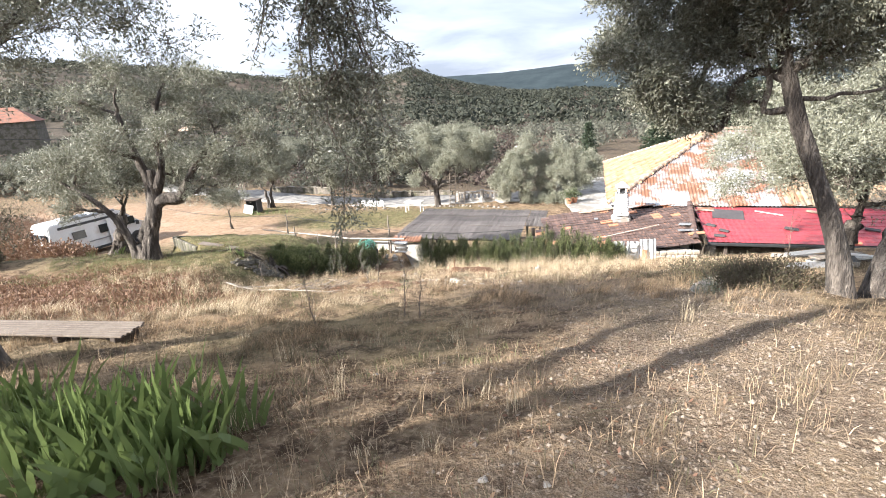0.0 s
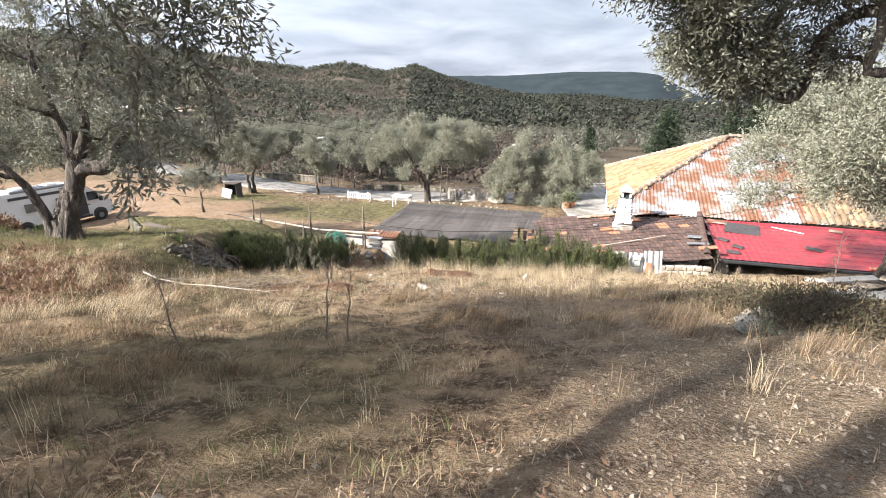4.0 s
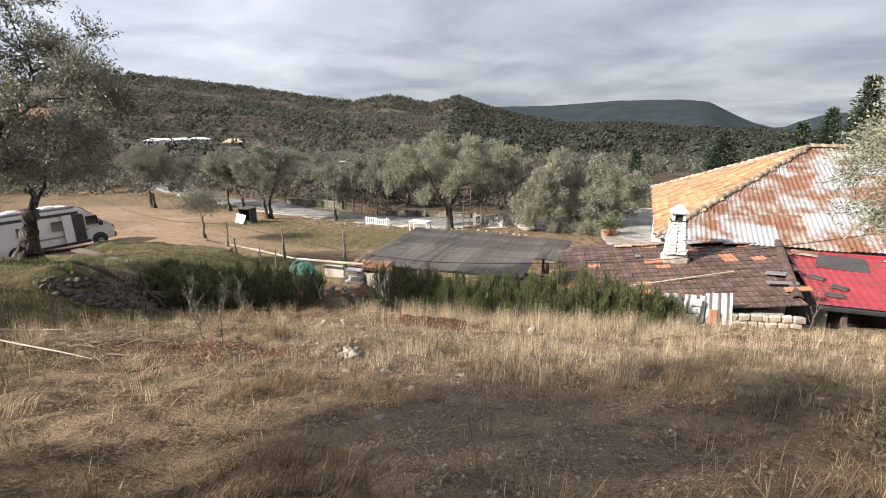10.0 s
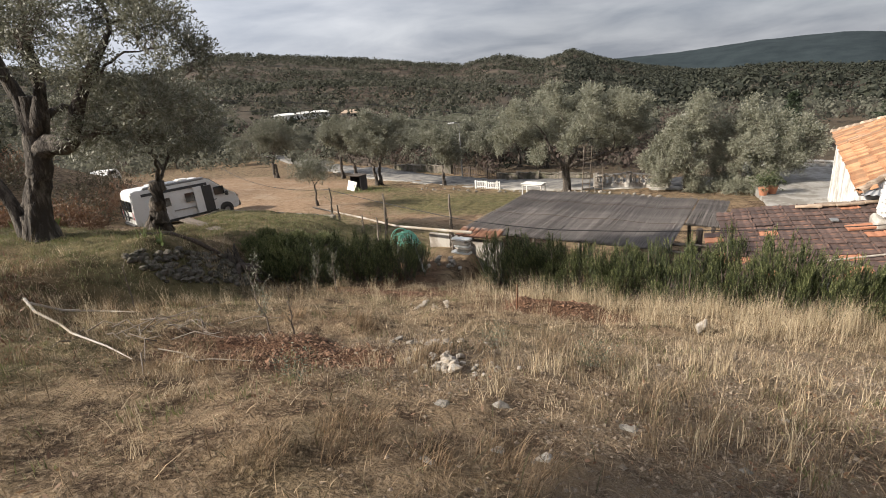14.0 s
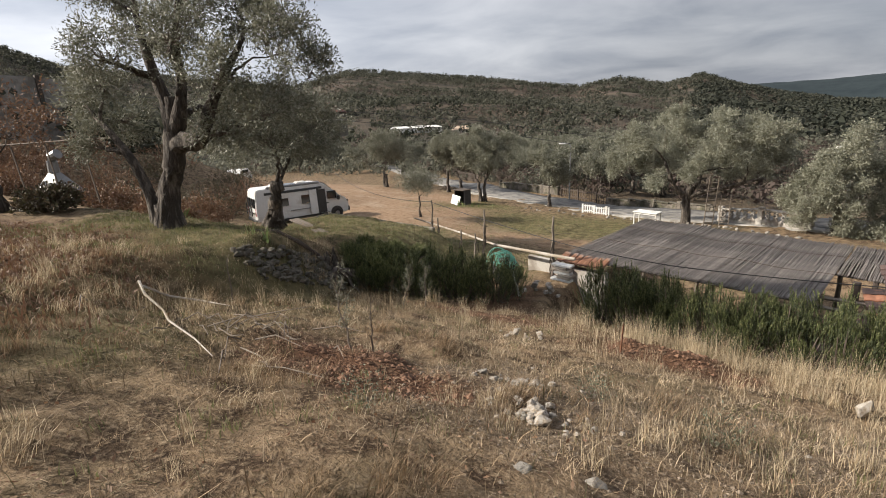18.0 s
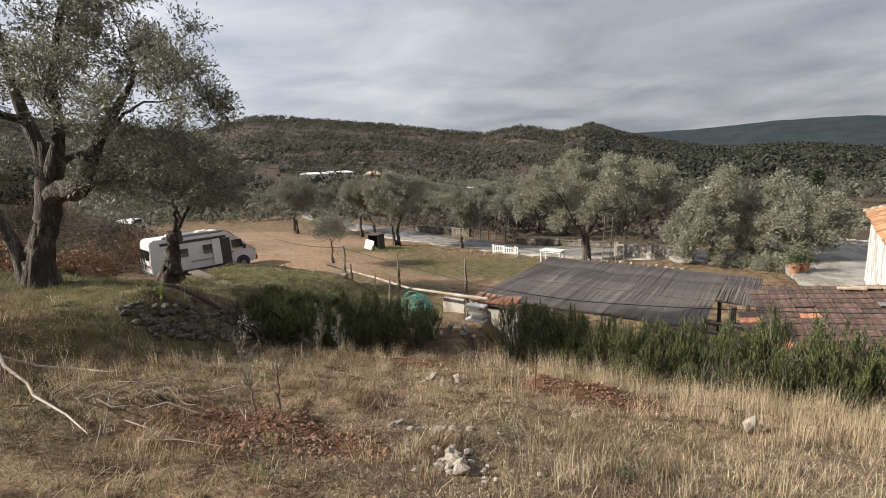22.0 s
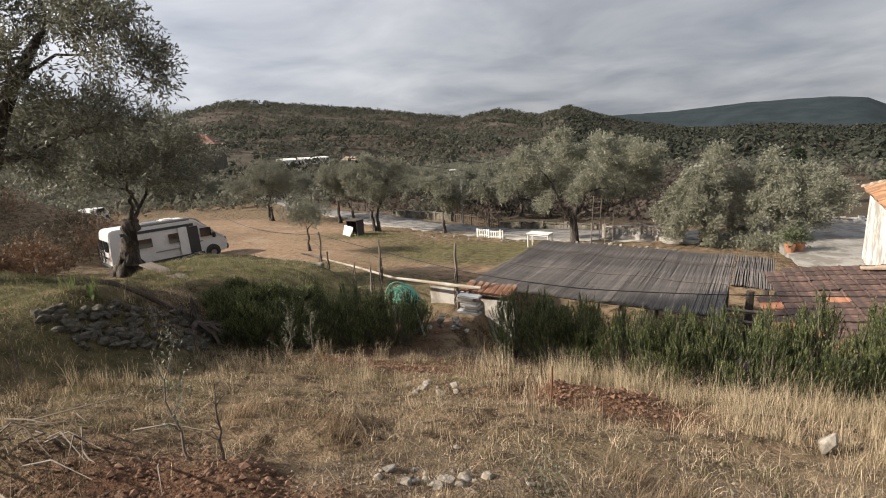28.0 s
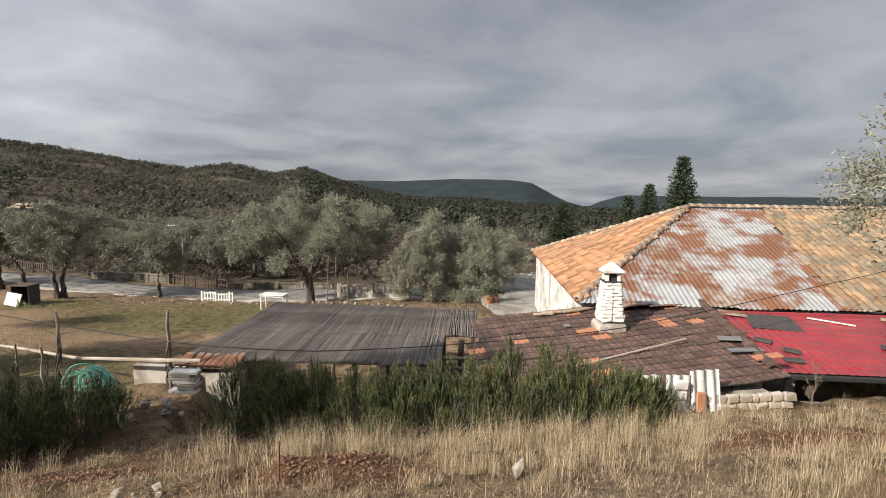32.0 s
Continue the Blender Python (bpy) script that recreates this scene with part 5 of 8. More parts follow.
brown_tree = olive(-16.9, 13.3, 4.8, 2.7, 0.13, 61, 700, 7, (0.09, 0.022), "small tree with red-brown withered leaves on the terrace", ncl=12, fork=1.2, crad=0.3, low=0.3, limb=0.7, mat=M_DEADLEAF, group="")
brown_tree.name = "withered_tree"
mid = [olive(-27.0, 57.0, 6.0, 3.2, 0.2, 24, 1500, 7, (0.21, 0.04), "olive tree in the grove beyond the road", ncl=11, fork=1.5, crad=0.34, group="olive grove beyond the road"),
       olive(-9.0, 62.0, 5.8, 3.2, 0.2, 25, 1400, 7, (0.21, 0.04), "olive tree in the grove beyond the road", ncl=10, fork=1.4, crad=0.34, group="olive grove beyond the road"),
       olive(-15.0, 66.0, 6.2, 3.4, 0.2, 26, 1400, 7, (0.21, 0.04), "olive tree in the grove beyond the road", ncl=11, fork=1.4, crad=0.34, group="olive grove beyond the road")]
rg = random.Random(77)
spots = []
while len(spots) < 60:
    az, d = radians(rg.uniform(-66, 3)), rg.uniform(50, 120)
    x, y = 1 + d * math.sin(az), 8 + d * math.cos(az)
    road_y = 57 - 0.7 * (x + 20) if x < 12 else 34
    if y < road_y + 7 or (x > 9 and y < 58) or x < -34 and y < 60 and x > -52:
        continue
    if all((x - a) ** 2 + (y - b) ** 2 > 30 for a, b in spots):
        spots.append((x, y))
spots += [(-79, 87), (-73, 90), (-84, 84), (-69, 86), (-88, 84), (-85, 89), (-91, 86), (-80, 92), (-90, 91)]
for i, (x, y) in enumerate(spots):
    copy_thing(mid[i % 3], Matrix.Translation((x, y, gz(x, y) - 0.1)) @ pose(0, 0, 0, 0, 0, rg.uniform(0, 360)) @ Matrix.Diagonal((*(3 * [rg.uniform(0.75, 1.1)]), 1)))
firs = [(19.6, 74.5, 9.5, 2.0), (34.5, 84.4, 14.0, 4.2), (36.4, 68.5, 11.5, 2.2), (38.8, 67.7, 13.0, 3.2), (34.2, 55.0, 14.6, 3.3)]
for i, (x, y, h, r) in enumerate(firs):
    fir(x, y, [-13.8, -16, -12.4, -12.4, -11.5][i], h, r, 40 + i, "dark green conifer on the far side of the house", 0.55 if i == 1 else 0.85)


def rosemary(x, y, rx, ry, h, seed, shoots):
    """A dense bush of upright needle-leaved shoots standing in bunches on a lumpy dome."""
    r = np.random.default_rng(seed)
    t = thing("rosemary_bush", pose(x, y, gz(x, y)), "dense dark green rosemary bush with upright shoots", "bush", "rosemary hedge")
    nt = 22
    ta, tr = r.uniform(0, 6.28, nt), np.sqrt(r.uniform(0, 1, nt))
    tx, ty = np.cos(ta) * tr * rx, np.sin(ta) * tr * ry
    th = h * (1 - 0.42 * tr ** 2.2) * r.uniform(0.68, 1.12, nt)
    w = r.integers(0, nt, shoots)
    ang, rad = r.uniform(0, 6.28, shoots), np.abs(r.normal(0, 0.13, shoots)).clip(0, 0.30)
    top = th[w] * (1 - 1.3 * rad) * np.where(r.uniform(0, 1, shoots) < 0.72, r.uniform(0.82, 1.05, shoots), r.uniform(0.3, 0.8, shoots))
    L = r.uniform(0.16, 0.32, shoots)
    p = np.stack([tx[w] + np.cos(ang) * rad, ty[w] + np.sin(ang) * rad, np.maximum(top - L, 0.02)], 1)
    g = np.stack([np.cos(ang) * rad * 1.1 + tx[w] / rx * 0.28, np.sin(ang) * rad * 1.1 + ty[w] / ry * 0.28, np.ones(shoots)], 1) + r.normal(0, 0.12, p.shape)
    g /= np.linalg.norm(g, axis=1, keepdims=True)
    # each shoot is a narrow brush of needles, paler at the tip
    per = 24
    u = np.tile(np.linspace(0.05, 1, per), shoots)[:, None]
    d, o = np.repeat(g, per, 0), np.repeat(p, per, 0)
    q = o + d * u * np.repeat(L, per)[:, None]
    side = np.cross(d, r.normal(0, 1, d.shape)); side /= np.linalg.norm(side, axis=1, keepdims=True) + 1e-9
    ld = d * (0.85 + 0.35 * u) + side * (0.58 - 0.36 * u); ld /= np.linalg.norm(ld, axis=1, keepdims=True)
    wd = np.cross(ld, side); wd /= np.linalg.norm(wd, axis=1, keepdims=True) + 1e-9
    ll, ww = 0.042 * r.uniform(0.7, 1.2, u.shape), 0.0055 * r.uniform(0.8, 1.3, u.shape)
    quad = np.stack([q, q + ld * ll * 0.5 + wd * ww, q + ld * ll, q + ld * ll * 0.5 - wd * ww], 1)
    tip = u[:, 0] > 0.62
    for name, sel, mat in (("foliage", ~tip, M_ROSEMARY), ("young_growth", tip, M_ROSEMARY_TIP)):
        v = quad[sel].reshape(-1, 3)
        part(name, mesh_np("rosemary_" + name, v, np.arange(len(v)).reshape(-1, 4), mat), None, t)["kind"] = "stuff"
    rnd = random.Random(seed)
    bm = bmesh.new()
    for i in range(60):
        q = p[i]
        tube(bm, [(0.4 * q[0], 0.4 * q[1], -0.05), (0.8 * q[0], 0.8 * q[1], 0.4 * q[2]), tuple(q)], [0.02, 0.014, 0.006], 4, 0, rnd, False)
    part("woody_base", bm, M_TWIG, t)["kind"] = "stuff"
    return t


for i, (x, y, rx, ry, h) in enumerate([(-1.6, 19.0, 0.55, 0.5, 0.85), (-0.95, 18.75, 0.7, 0.6, 1.3), (-0.2, 18.5, 0.75, 0.65, 1.18), (0.6, 18.2, 0.8, 0.7, 1.12), (1.4, 18.0, 0.8, 0.7, 1.1), (2.2, 17.95, 0.8, 0.7, 1.12), (3.0, 17.85, 0.8, 0.7, 1.25), (3.8, 17.8, 0.8, 0.7, 1.25), (4.6, 17.6, 0.75, 0.65, 1.22), (5.35, 17.45, 0.65, 0.6, 1.0), (5.9, 17.4, 0.5, 0.5, 0.72),
                                       (-3.7, 18.5, 0.6, 0.55, 1.0), (-4.4, 18.05, 0.7, 0.6, 0.95), (-5.2, 17.75, 0.75, 0.65, 0.92), (-6.0, 17.4, 0.7, 0.6, 0.85), (-6.45, 17.0, 0.5, 0.5, 0.62), (-7.0, 17.5, 0.55, 0.5, 0.42), (-6.5, 18.4, 0.6, 0.55, 0.42)]):
    rosemary(x, y, rx * (1.15 if x > -3 else 1.3), ry * 1.1, h * (1.22 if x > -3 else 1.3), 60 + i, 1150)

# ---- camper van ----
def van():
    t = thing("camper_van", Matrix.Translation((-26.2, 32.4, -7.93)) @ pose(0, 0, 0, 0, 0.0, 68) @ Matrix.Scale(1.05, 4), "white camper van parked on bare earth with its side door open", "van")
    W = 2.05
    prof = [(-3.2, 0.5), (-3.24, 1.2), (-3.14, 2.45), (-2.98, 2.58), (1.1, 2.6), (1.5, 2.5), (2.42, 1.62), (3.0, 1.36), (3.2, 1.05), (3.24, 0.5), (3.1, 0.34), (-3.1, 0.34)]
    def side(x, z):
        return W / 2 - (0.0 if z < 1.4 else 0.14 * (z - 1.4) / 1.2) - (0.12 if x > 2.9 else 0)
    bm = bmesh.new()
    a = [bm.verts.new((x, -side(x, z), z)) for x, z in prof]
    b = [bm.verts.new((x, side(x, z), z)) for x, z in prof]
    bm.faces.new(a[::-1]); bm.faces.new(b)
    for i in range(len(prof)):
        j = (i + 1) % len(prof)
        bm.faces.new((a[i], a[j], b[j], b[i]))
    bmesh.ops.bevel(bm, geom=bm.edges[:], offset=0.06, segments=2, affect="EDGES")
    part("body", bm, M_VAN, t)
    def panel(name, x0, x1, z0, z1, mat, sy=-1, out=0.012, label="", parent=None, bev=0.02, th=0.03):
        q = bmesh.new()
        y0, y1 = side((x0 + x1) / 2, z0), side((x0 + x1) / 2, z1)
        vs = []
        for o in (out, out - th):
            for x, z, y in ((x0, z0, y0), (x1, z0, y0), (x1, z1, y1), (x0, z1, y1)):
                vs.append(q.verts.new((x, sy * (y + o), z)))
        for k in ((0, 1, 2, 3), (7, 6, 5, 4), (0, 4, 5, 1), (1, 5, 6, 2), (2, 6, 7, 3), (3, 7, 4, 0)):
            q.faces.new([vs[i] for i in k])
        bmesh.ops.recalc_face_normals(q, faces=q.faces[:])
        return part(name, q, mat, parent or t, label)
    for sy in (-1, 1):
        panel("side_window", -1.9, -1.1, 1.35, 1.85, M_GLASS, sy, label="tinted side window")
        panel("side_window", -0.2, 0.75, 1.35, 1.9, M_GLASS, sy, label="tinted side window")
        panel("roof_stripe", -2.6, 1.3, 2.18, 2.34, M_VAN_DARK, sy, label="dark stripe under the roof")
        panel("sill", -2.2, 1.7, 0.36, 0.52, M_VAN_DARK, sy)
        panel("decal", -1.0, 0.9, 0.95, 1.02, M_STEEL, sy, 0.008)
        panel("cab_window", 1.62, 2.28, 1.42, 1.95, M_GLASS, sy, label="cab side window")
        panel("cab_door_handle", 1.5, 1.68, 1.14, 1.2, M_VAN_DARK, sy)
        q = bmesh.new(); box(q, (2.35, sy * 1.16, 1.45), (0.16, 0.22, 0.3), None, 0.03)
        part("wing_mirror", q, M_VAN_DARK, t)
        q = bmesh.new(); box(q, (3.05, sy * 0.72, 1.08), (0.34, 0.36, 0.2), None, 0.06)
        part("headlight", q, M_GLASS, t)
        q = bmesh.new(); box(q, (-3.2, sy * 0.88, 1.15), (0.08, 0.14, 0.5), None, 0.02)
        part("tail_light", q, M_RED, t)
    # open sliding door, and a dark panel for the shade in the doorway
    panel("doorway", 0.98, 1.52, 0.55, 2.15, M_VAN_DARK, -1, 0.016, "dark panel standing for the shade inside the open doorway")
    panel("sliding_door", 0.35, 1.0, 0.55, 2.2, M_VAN, -1, 0.10, "white sliding door slid back")
    panel("fly_screen", 0.86, 1.02, 0.5, 2.3, M_VAN_DARK, -1, 0.12)
    q = bmesh.new()
    for p in ((1.52, -0.78, 2.47), (2.40, -0.84, 1.66), (2.40, 0.84, 1.66), (1.52, 0.78, 2.47)):
        q.verts.new(Vector(p) + Vector((0.05, 0, 0.05)))
    q.faces.new(q.verts[:]); bmesh.ops.solidify(q, geom=q.faces[:], thickness=0.02)
    part("windscreen", q, M_GLASS, t, "sloping windscreen")
    q = bmesh.new(); box(q, (3.22, 0, 0.55), (0.16, 1.85, 0.34), None, 0.06)
    part("front_bumper", q, M_VAN_DARK, t)
    q = bmesh.new(); box(q, (-3.24, 0, 0.55), (0.16, 1.9, 0.22), None, 0.05)
    part("rear_bumper", q, M_VAN_DARK, t)
    for sy in (-0.47, 0.47):
        q = bmesh.new(); box(q, (-3.24, sy, 1.72), (0.05, 0.72, 0.62), None, 0.04)
        part("rear_window", q, M_GLASS, t)
    q = bmesh.new(); box(q, (-3.36, 0, 1.12), (0.14, 1.3, 0.06), None, 0.02)
    for sy in (-0.55, 0.0, 0.55):
        box(q, (-3.40, sy, 1.3), (0.06, 0.05, 0.8), None, 0.01)
    part("bicycle_rack", q, M_VAN_DARK, t)
    q = bmesh.new(); box(q, (-0.6, -0.78, 2.62), (3.6, 0.2, 0.16), None, 0.05)
    part("awning_case", q, M_STEEL, t, "grey rolled awning along the roof edge")
    for x in (-1.6, 0.2):
        q = bmesh.new(); box(q, (x, 0.1, 2.66), (0.6, 0.6, 0.1), None, 0.03)
        part("roof_hatch", q, M_PLASTIC_W, t)
    q = bmesh.new(); box(q, (-0.7, 0.1, 2.63), (0.9, 0.7, 0.04), None, 0.01)
    part("solar_panel", q, M_GLASS, t)
    for x in (-2.05, 2.25):
        for sy in (-1, 1):
            m = Matrix.Translation((x, sy * 0.92, 0.34)) @ Matrix.Rotation(radians(90), 4, "X")
            q = bmesh.new(); bmesh.ops.create_cone(q, cap_ends=True, segments=24, radius1=0.345, radius2=0.345, depth=0.24, matrix=m)
            bmesh.ops.bevel(q, geom=q.edges[:], offset=0.03, segments=1, affect="EDGES")
            w = part("wheel", q, M_RUBBER, t, "black tyre")
            q = bmesh.new(); bmesh.ops.create_cone(q, cap_ends=True, segments=16, radius1=0.21, radius2=0.17, depth=0.26, matrix=m)
            part("rim", q, M_RIM, w, "grey steel rim")
            q = bmesh.new(); bmesh.ops.create_cone(q, cap_ends=True, segments=24, radius1=0.43, radius2=0.43, depth=0.1, matrix=Matrix.Translation((x, sy * 0.985, 0.42)) @ Matrix.Rotation(radians(90), 4, "X"))
            part("wheel_arch", q, M_VAN_DARK, t)
    return t


camper = van()

# ---- ground cover ----
def blades(x, y, h, w, lean, seed, mat, name, label, category, wind=(0, 0), curl=0.35):
    """Bent blades rooted at x, y; lean is how far the tip goes sideways as a share of its height."""
    r = np.random.default_rng(seed)
    N = len(x)
    z = land(x, y) - 0.01
    a = r.uniform(0, 2 * np.pi, N)
    ln = np.abs(r.normal(0, 1, N)) * lean
    dx, dy = np.cos(a) * ln + wind[0], np.sin(a) * ln + wind[1]
    ln = np.hypot(dx, dy)
    n_ = np.sqrt(1 + ln ** 2)
    fx, fy, fz = dx / n_ * h, dy / n_ * h, h / n_
    s = r.uniform(0, 2 * np.pi, N)
    sx, sy = np.cos(s) * w, np.sin(s) * w
    P0 = np.stack([x, y, z], 1)
    M = P0 + np.stack([fx * (0.5 - curl * 0.4), fy * (0.5 - curl * 0.4), fz * 0.58], 1)
    T = P0 + np.stack([fx, fy, fz], 1)
    S = np.stack([sx, sy, 0 * sx], 1)
    v = np.stack([P0 - S, P0 + S, M + S * 0.8, M - S * 0.8, T + S * 0.15, T - S * 0.15], 1).reshape(-1, 3)
    i = np.arange(N)[:, None] * 6
    f = np.concatenate([i + np.array([[0, 1, 2, 3]]), i + np.array([[3, 2, 4, 5]])], 1).reshape(-1, 4)
    o = new(name, mesh_np(name, v, f, mat))
    return tagged(o, label, category, kind="stuff")


def scatter(n_, x0, x1, y0, y1, dens, seed):
    """Points in a rectangle, thinned by dens(x, y)."""
    r = np.random.default_rng(seed)
    x, y = r.uniform(x0, x1, n_), r.uniform(y0, y1, n_)
    k = r.uniform(0, 1, n_) < dens(x, y)
    return x[k], y[k]


def open_ground(x, y):
    """1 where wild grass grows, 0 on the yard, the sheds and the bare patches."""
    d = 1 - np.maximum.reduce([0.85 * blob(x, y, -9.6, 10.6, 3.6, 1.5), 0.9 * blob(x, y, -9.4, 14.2, 3.4, 2.0), blob(x, y, -2.1, 11.75, 1.15, 0.5), blob(x, y, 0.6, 15.8, 1.05, 0.5), 0.8 * blob(x, y, -2.8, 16.6, 1.7, 0.35), 0.8 * blob(x, y, 7.4, 15.6, 1.5, 0.6), 0.4 * blob(x, y, 3.0, 4.0, 1.4, 4.0, -25, 0.6), 0.35 * blob(x, y, 2.6, 9.0, 1.4, 2.0, 0, 0.6), 0.5 * blob(x, y, 0.0, 12.2, 1.0, 0.8, 0, 0.6)])
    return d * (y < 18.3 - 0.16 * np.maximum(x - 4, 0)) * (1 - 0.85 * ((x > -8.5) & (x < -3.2) & (y > 17.2)))


# matted dead grass and straw lying on the slope
x, y = scatter(460000, -12, 13, -2.5, 18.6, lambda x, y: open_ground(x, y) * (0.30 + 0.70 * sstep(-0.4, 0.5, nfield(x, y, 0.8, 21))) * (0.22 + 0.78 * sstep(-0.15, 0.3, nfield(x, y, 0.19, 24) + 0.5 * nfield(x, y, 0.42, 25))) * np.clip(1.3 - 0.05 * np.hypot(x - 1.2, y - 7), 0.3, 1), 1)
r_ = np.random.default_rng(3)
blades(x, y, r_.gamma(2.2, 0.042, len(x)).clip(0.03, 0.26), r_.uniform(0.0015, 0.0042, len(x)), 2.8, 2, M_THATCH, "dead_grass", "matted dead grass lying over the slope", "grass")
# dead grass on the open lower slope, sunlight put into its paler colour
x, y = scatter(260000, -8, 12, 10.0, 18.4, lambda x, y: open_ground(x, y) * sstep(9.5, 12.0, y) * (0.12 + 0.88 * sstep(-0.1, 0.3, nfield(x, y, 0.21, 23) + 0.6 * nfield(x, y, 0.6, 26))), 5)
blades(x, y, r_.gamma(2.2, 0.035, len(x)).clip(0.02, 0.22), r_.uniform(0.0012, 0.0032, len(x)), 2.2, 6, M_SUNLIT_THATCH, "sunlit_grass", "dead grass lying on the lower slope, coloured paler as if sunlit", "grass")
# standing tufts
def tufts(nt, per, x0, x1, y0, y1, dens, hmin, hmax, seed, mat, name, label, spread=0.05, lean=0.28, wid=(0.0011, 0.0026), wind=(0, 0)):
    r = np.random.default_rng(seed)
    x, y = scatter(nt, x0, x1, y0, y1, dens, seed)
    k = len(x)
    th = r.uniform(hmin, hmax, k)
    X = np.repeat(x, per) + r.normal(0, spread, k * per); Y = np.repeat(y, per) + r.normal(0, spread, k * per)
    H = np.repeat(th, per) * r.uniform(0.45, 1.15, k * per)
    blades(X, Y, H, r.uniform(*wid, k * per), lean, seed + 1, mat, name, label, "grass", wind)


def tall_band(x, y):
    line = 16.4 - 0.10 * (x - 3)
    return open_ground(x, y) * np.exp(-((y - line) / 1.1) ** 2) * sstep(-2.0, 0.5, x) * sstep(12, 8, x) * (1 - 0.7 * sstep(5.6, 6.6, x))


tufts(1500, 46, -3, 12, 12, 18.3, tall_band, 0.22, 0.62, 31, M_STRAW, "tall_dry_grass", "tall pale dry grass along the hedge", 0.08, 0.42, (0.0009, 0.0022))
tufts(4200, 30, -10, 12, -1, 17.6, lambda x, y: open_ground(x, y) * sstep(0.0, 0.7, nfield(x, y, 1.3, 33) + 0.15) * (0.09 + 0.91 * sstep(8.5, 12.5, y)), 0.12, 0.42, 33, M_STRAW, "dry_grass_tufts", "tufts of dry straw-coloured grass", 0.05, 0.38, (0.0010, 0.0026))
tufts(2400, 18, -10, 10, -1, 16, lambda x, y: open_ground(x, y) * sstep(0.1, 0.7, nfield(x, y, 2.2, 39)), 0.14, 0.42, 37, M_THATCH, "brown_grass_tufts", "tufts of brown withered grass", 0.06, 0.5)
tufts(2200, 12, -12, 9, -1, 18, lambda x, y: np.clip(open_ground(x, y) * sstep(0.25, 0.7, nfield(x, y, 1.9, 43)) + 0.8 * blob(x, y, -6, 10, 3, 2) * (y < 17) + blob(x, y, -8.6, 13.6, 3.6, 2.2), 0, 1), 0.05, 0.16, 41, M_WEED, "green_grass", "low green grass and weeds", 0.06, 0.5, (0.003, 0.005))
x, y = scatter(90000, -34, 0, 14.5, 47, lambda x, y: np.clip(blob(x, y, -12, 26, 7, 5, -20) + blob(x, y, -8, 38, 9, 4.5, -15) + blob(x, y, -12, 17.5, 4, 3.0) + blob(x, y, -11.5, 21.5, 3.4, 3.2) + blob(x, y, -7.4, 21.0, 3.0, 2.6) + 0.8 * blob(x, y, -20, 45, 6, 3, -20), 0, 1) * (0.3 + 0.7 * sstep(-0.3, 0.4, nfield(x, y, 1.5, 5))) * ~((x > -3) & (y < 28) & (y > 18)), 51)
blades(x, y, np.random.default_rng(5).uniform(0.04, 0.13, len(x)), np.full(len(x), 0.008), 0.8, 52, M_WEED, "meadow_grass", "short green grass of the lower meadow", "grass")
# brown bracken and leaf litter
x, y = scatter(9000, -13, -3.5, 6.5, 12.5, lambda x, y: np.clip(blob(x, y, -8, 9.2, 2.6, 1.4) + 0.8 * blob(x, y, -5.6, 10.2, 1.0, 0.7), 0, 1), 61)
blades(x, y, np.random.default_rng(6).uniform(0.04, 0.20, len(x)), np.full(len(x), 0.012), 1.4, 62, M_DEADLEAF, "dead_bracken", "red-brown dead bracken", "bracken")
x, y = scatter(26000, -8, 8, -1.5, 14, lambda x, y: sstep(-0.2, 0.6, nfield(x, y, 1.3, 71)) * 0.7, 63)
v, f = leaves(np.stack([x, y, land(x, y) + 0.012], 1), np.tile([[0.0, 0.0, 0.2]], (len(x), 1)), 1, 0.05, 0.010, 1.0, 64, 0.02)
v[:, 2] = np.maximum(v[:, 2], land(v[:, 0], v[:, 1]) + 0.006)
tagged(new("leaf_litter", mesh_np("leaf_litter", v, f, M_DEADLEAF)), "fallen dry olive leaves on the ground", "leaves", kind="stuff")


# ---- stones ----
def stone_mesh(seed, sub=2, rough=0.34, flat=0.6):
    """A broken, angular lump; sub 3 gives a rounded, crumpled one."""
    bm = bmesh.new()
    o = Vector((seed * 3.7, seed * 1.3, seed * 2.1))
    if sub == 2:
        rnd = random.Random(seed)
        for k in range(22):
            d = Vector((rnd.gauss(0, 1), rnd.gauss(0, 1), rnd.gauss(0, 1))).normalized()
            bm.verts.new(Vector((d.x, d.y, d.z * flat)) * rnd.uniform(0.78, 1.12))
        hull = bmesh.ops.convex_hull(bm, input=bm.verts[:])
        bmesh.ops.delete(bm, geom=[v for v in hull["geom_interior"] if isinstance(v, bmesh.types.BMVert)], context="VERTS")
        bmesh.ops.bevel(bm, geom=bm.edges[:], offset=0.05, segments=1, affect="EDGES")
        return bm
    bmesh.ops.create_icosphere(bm, subdivisions=sub, radius=1)
    for v in bm.verts:
        n_ = v.co.normalized()
        k = 1 + rough * noise.noise(n_ * 1.3 + o) * 1.6 + rough * 0.5 * noise.noise(n_ * 3.1 + o)
        v.co = Vector((n_.x, n_.y, n_.z * flat)) * k
    return bm


stones_pale, stones_grey = [], []
for k in range(5):
    for lst, mt in ((stones_pale, M_PALE_STONE), (stones_grey, M_STONE)):
        me = bpy.data.meshes.new("stone"); b_ = stone_mesh(k + (20 if mt is M_STONE else 0)); b_.to_mesh(me); b_.free(); me.materials.append(mt); lst.append(me)


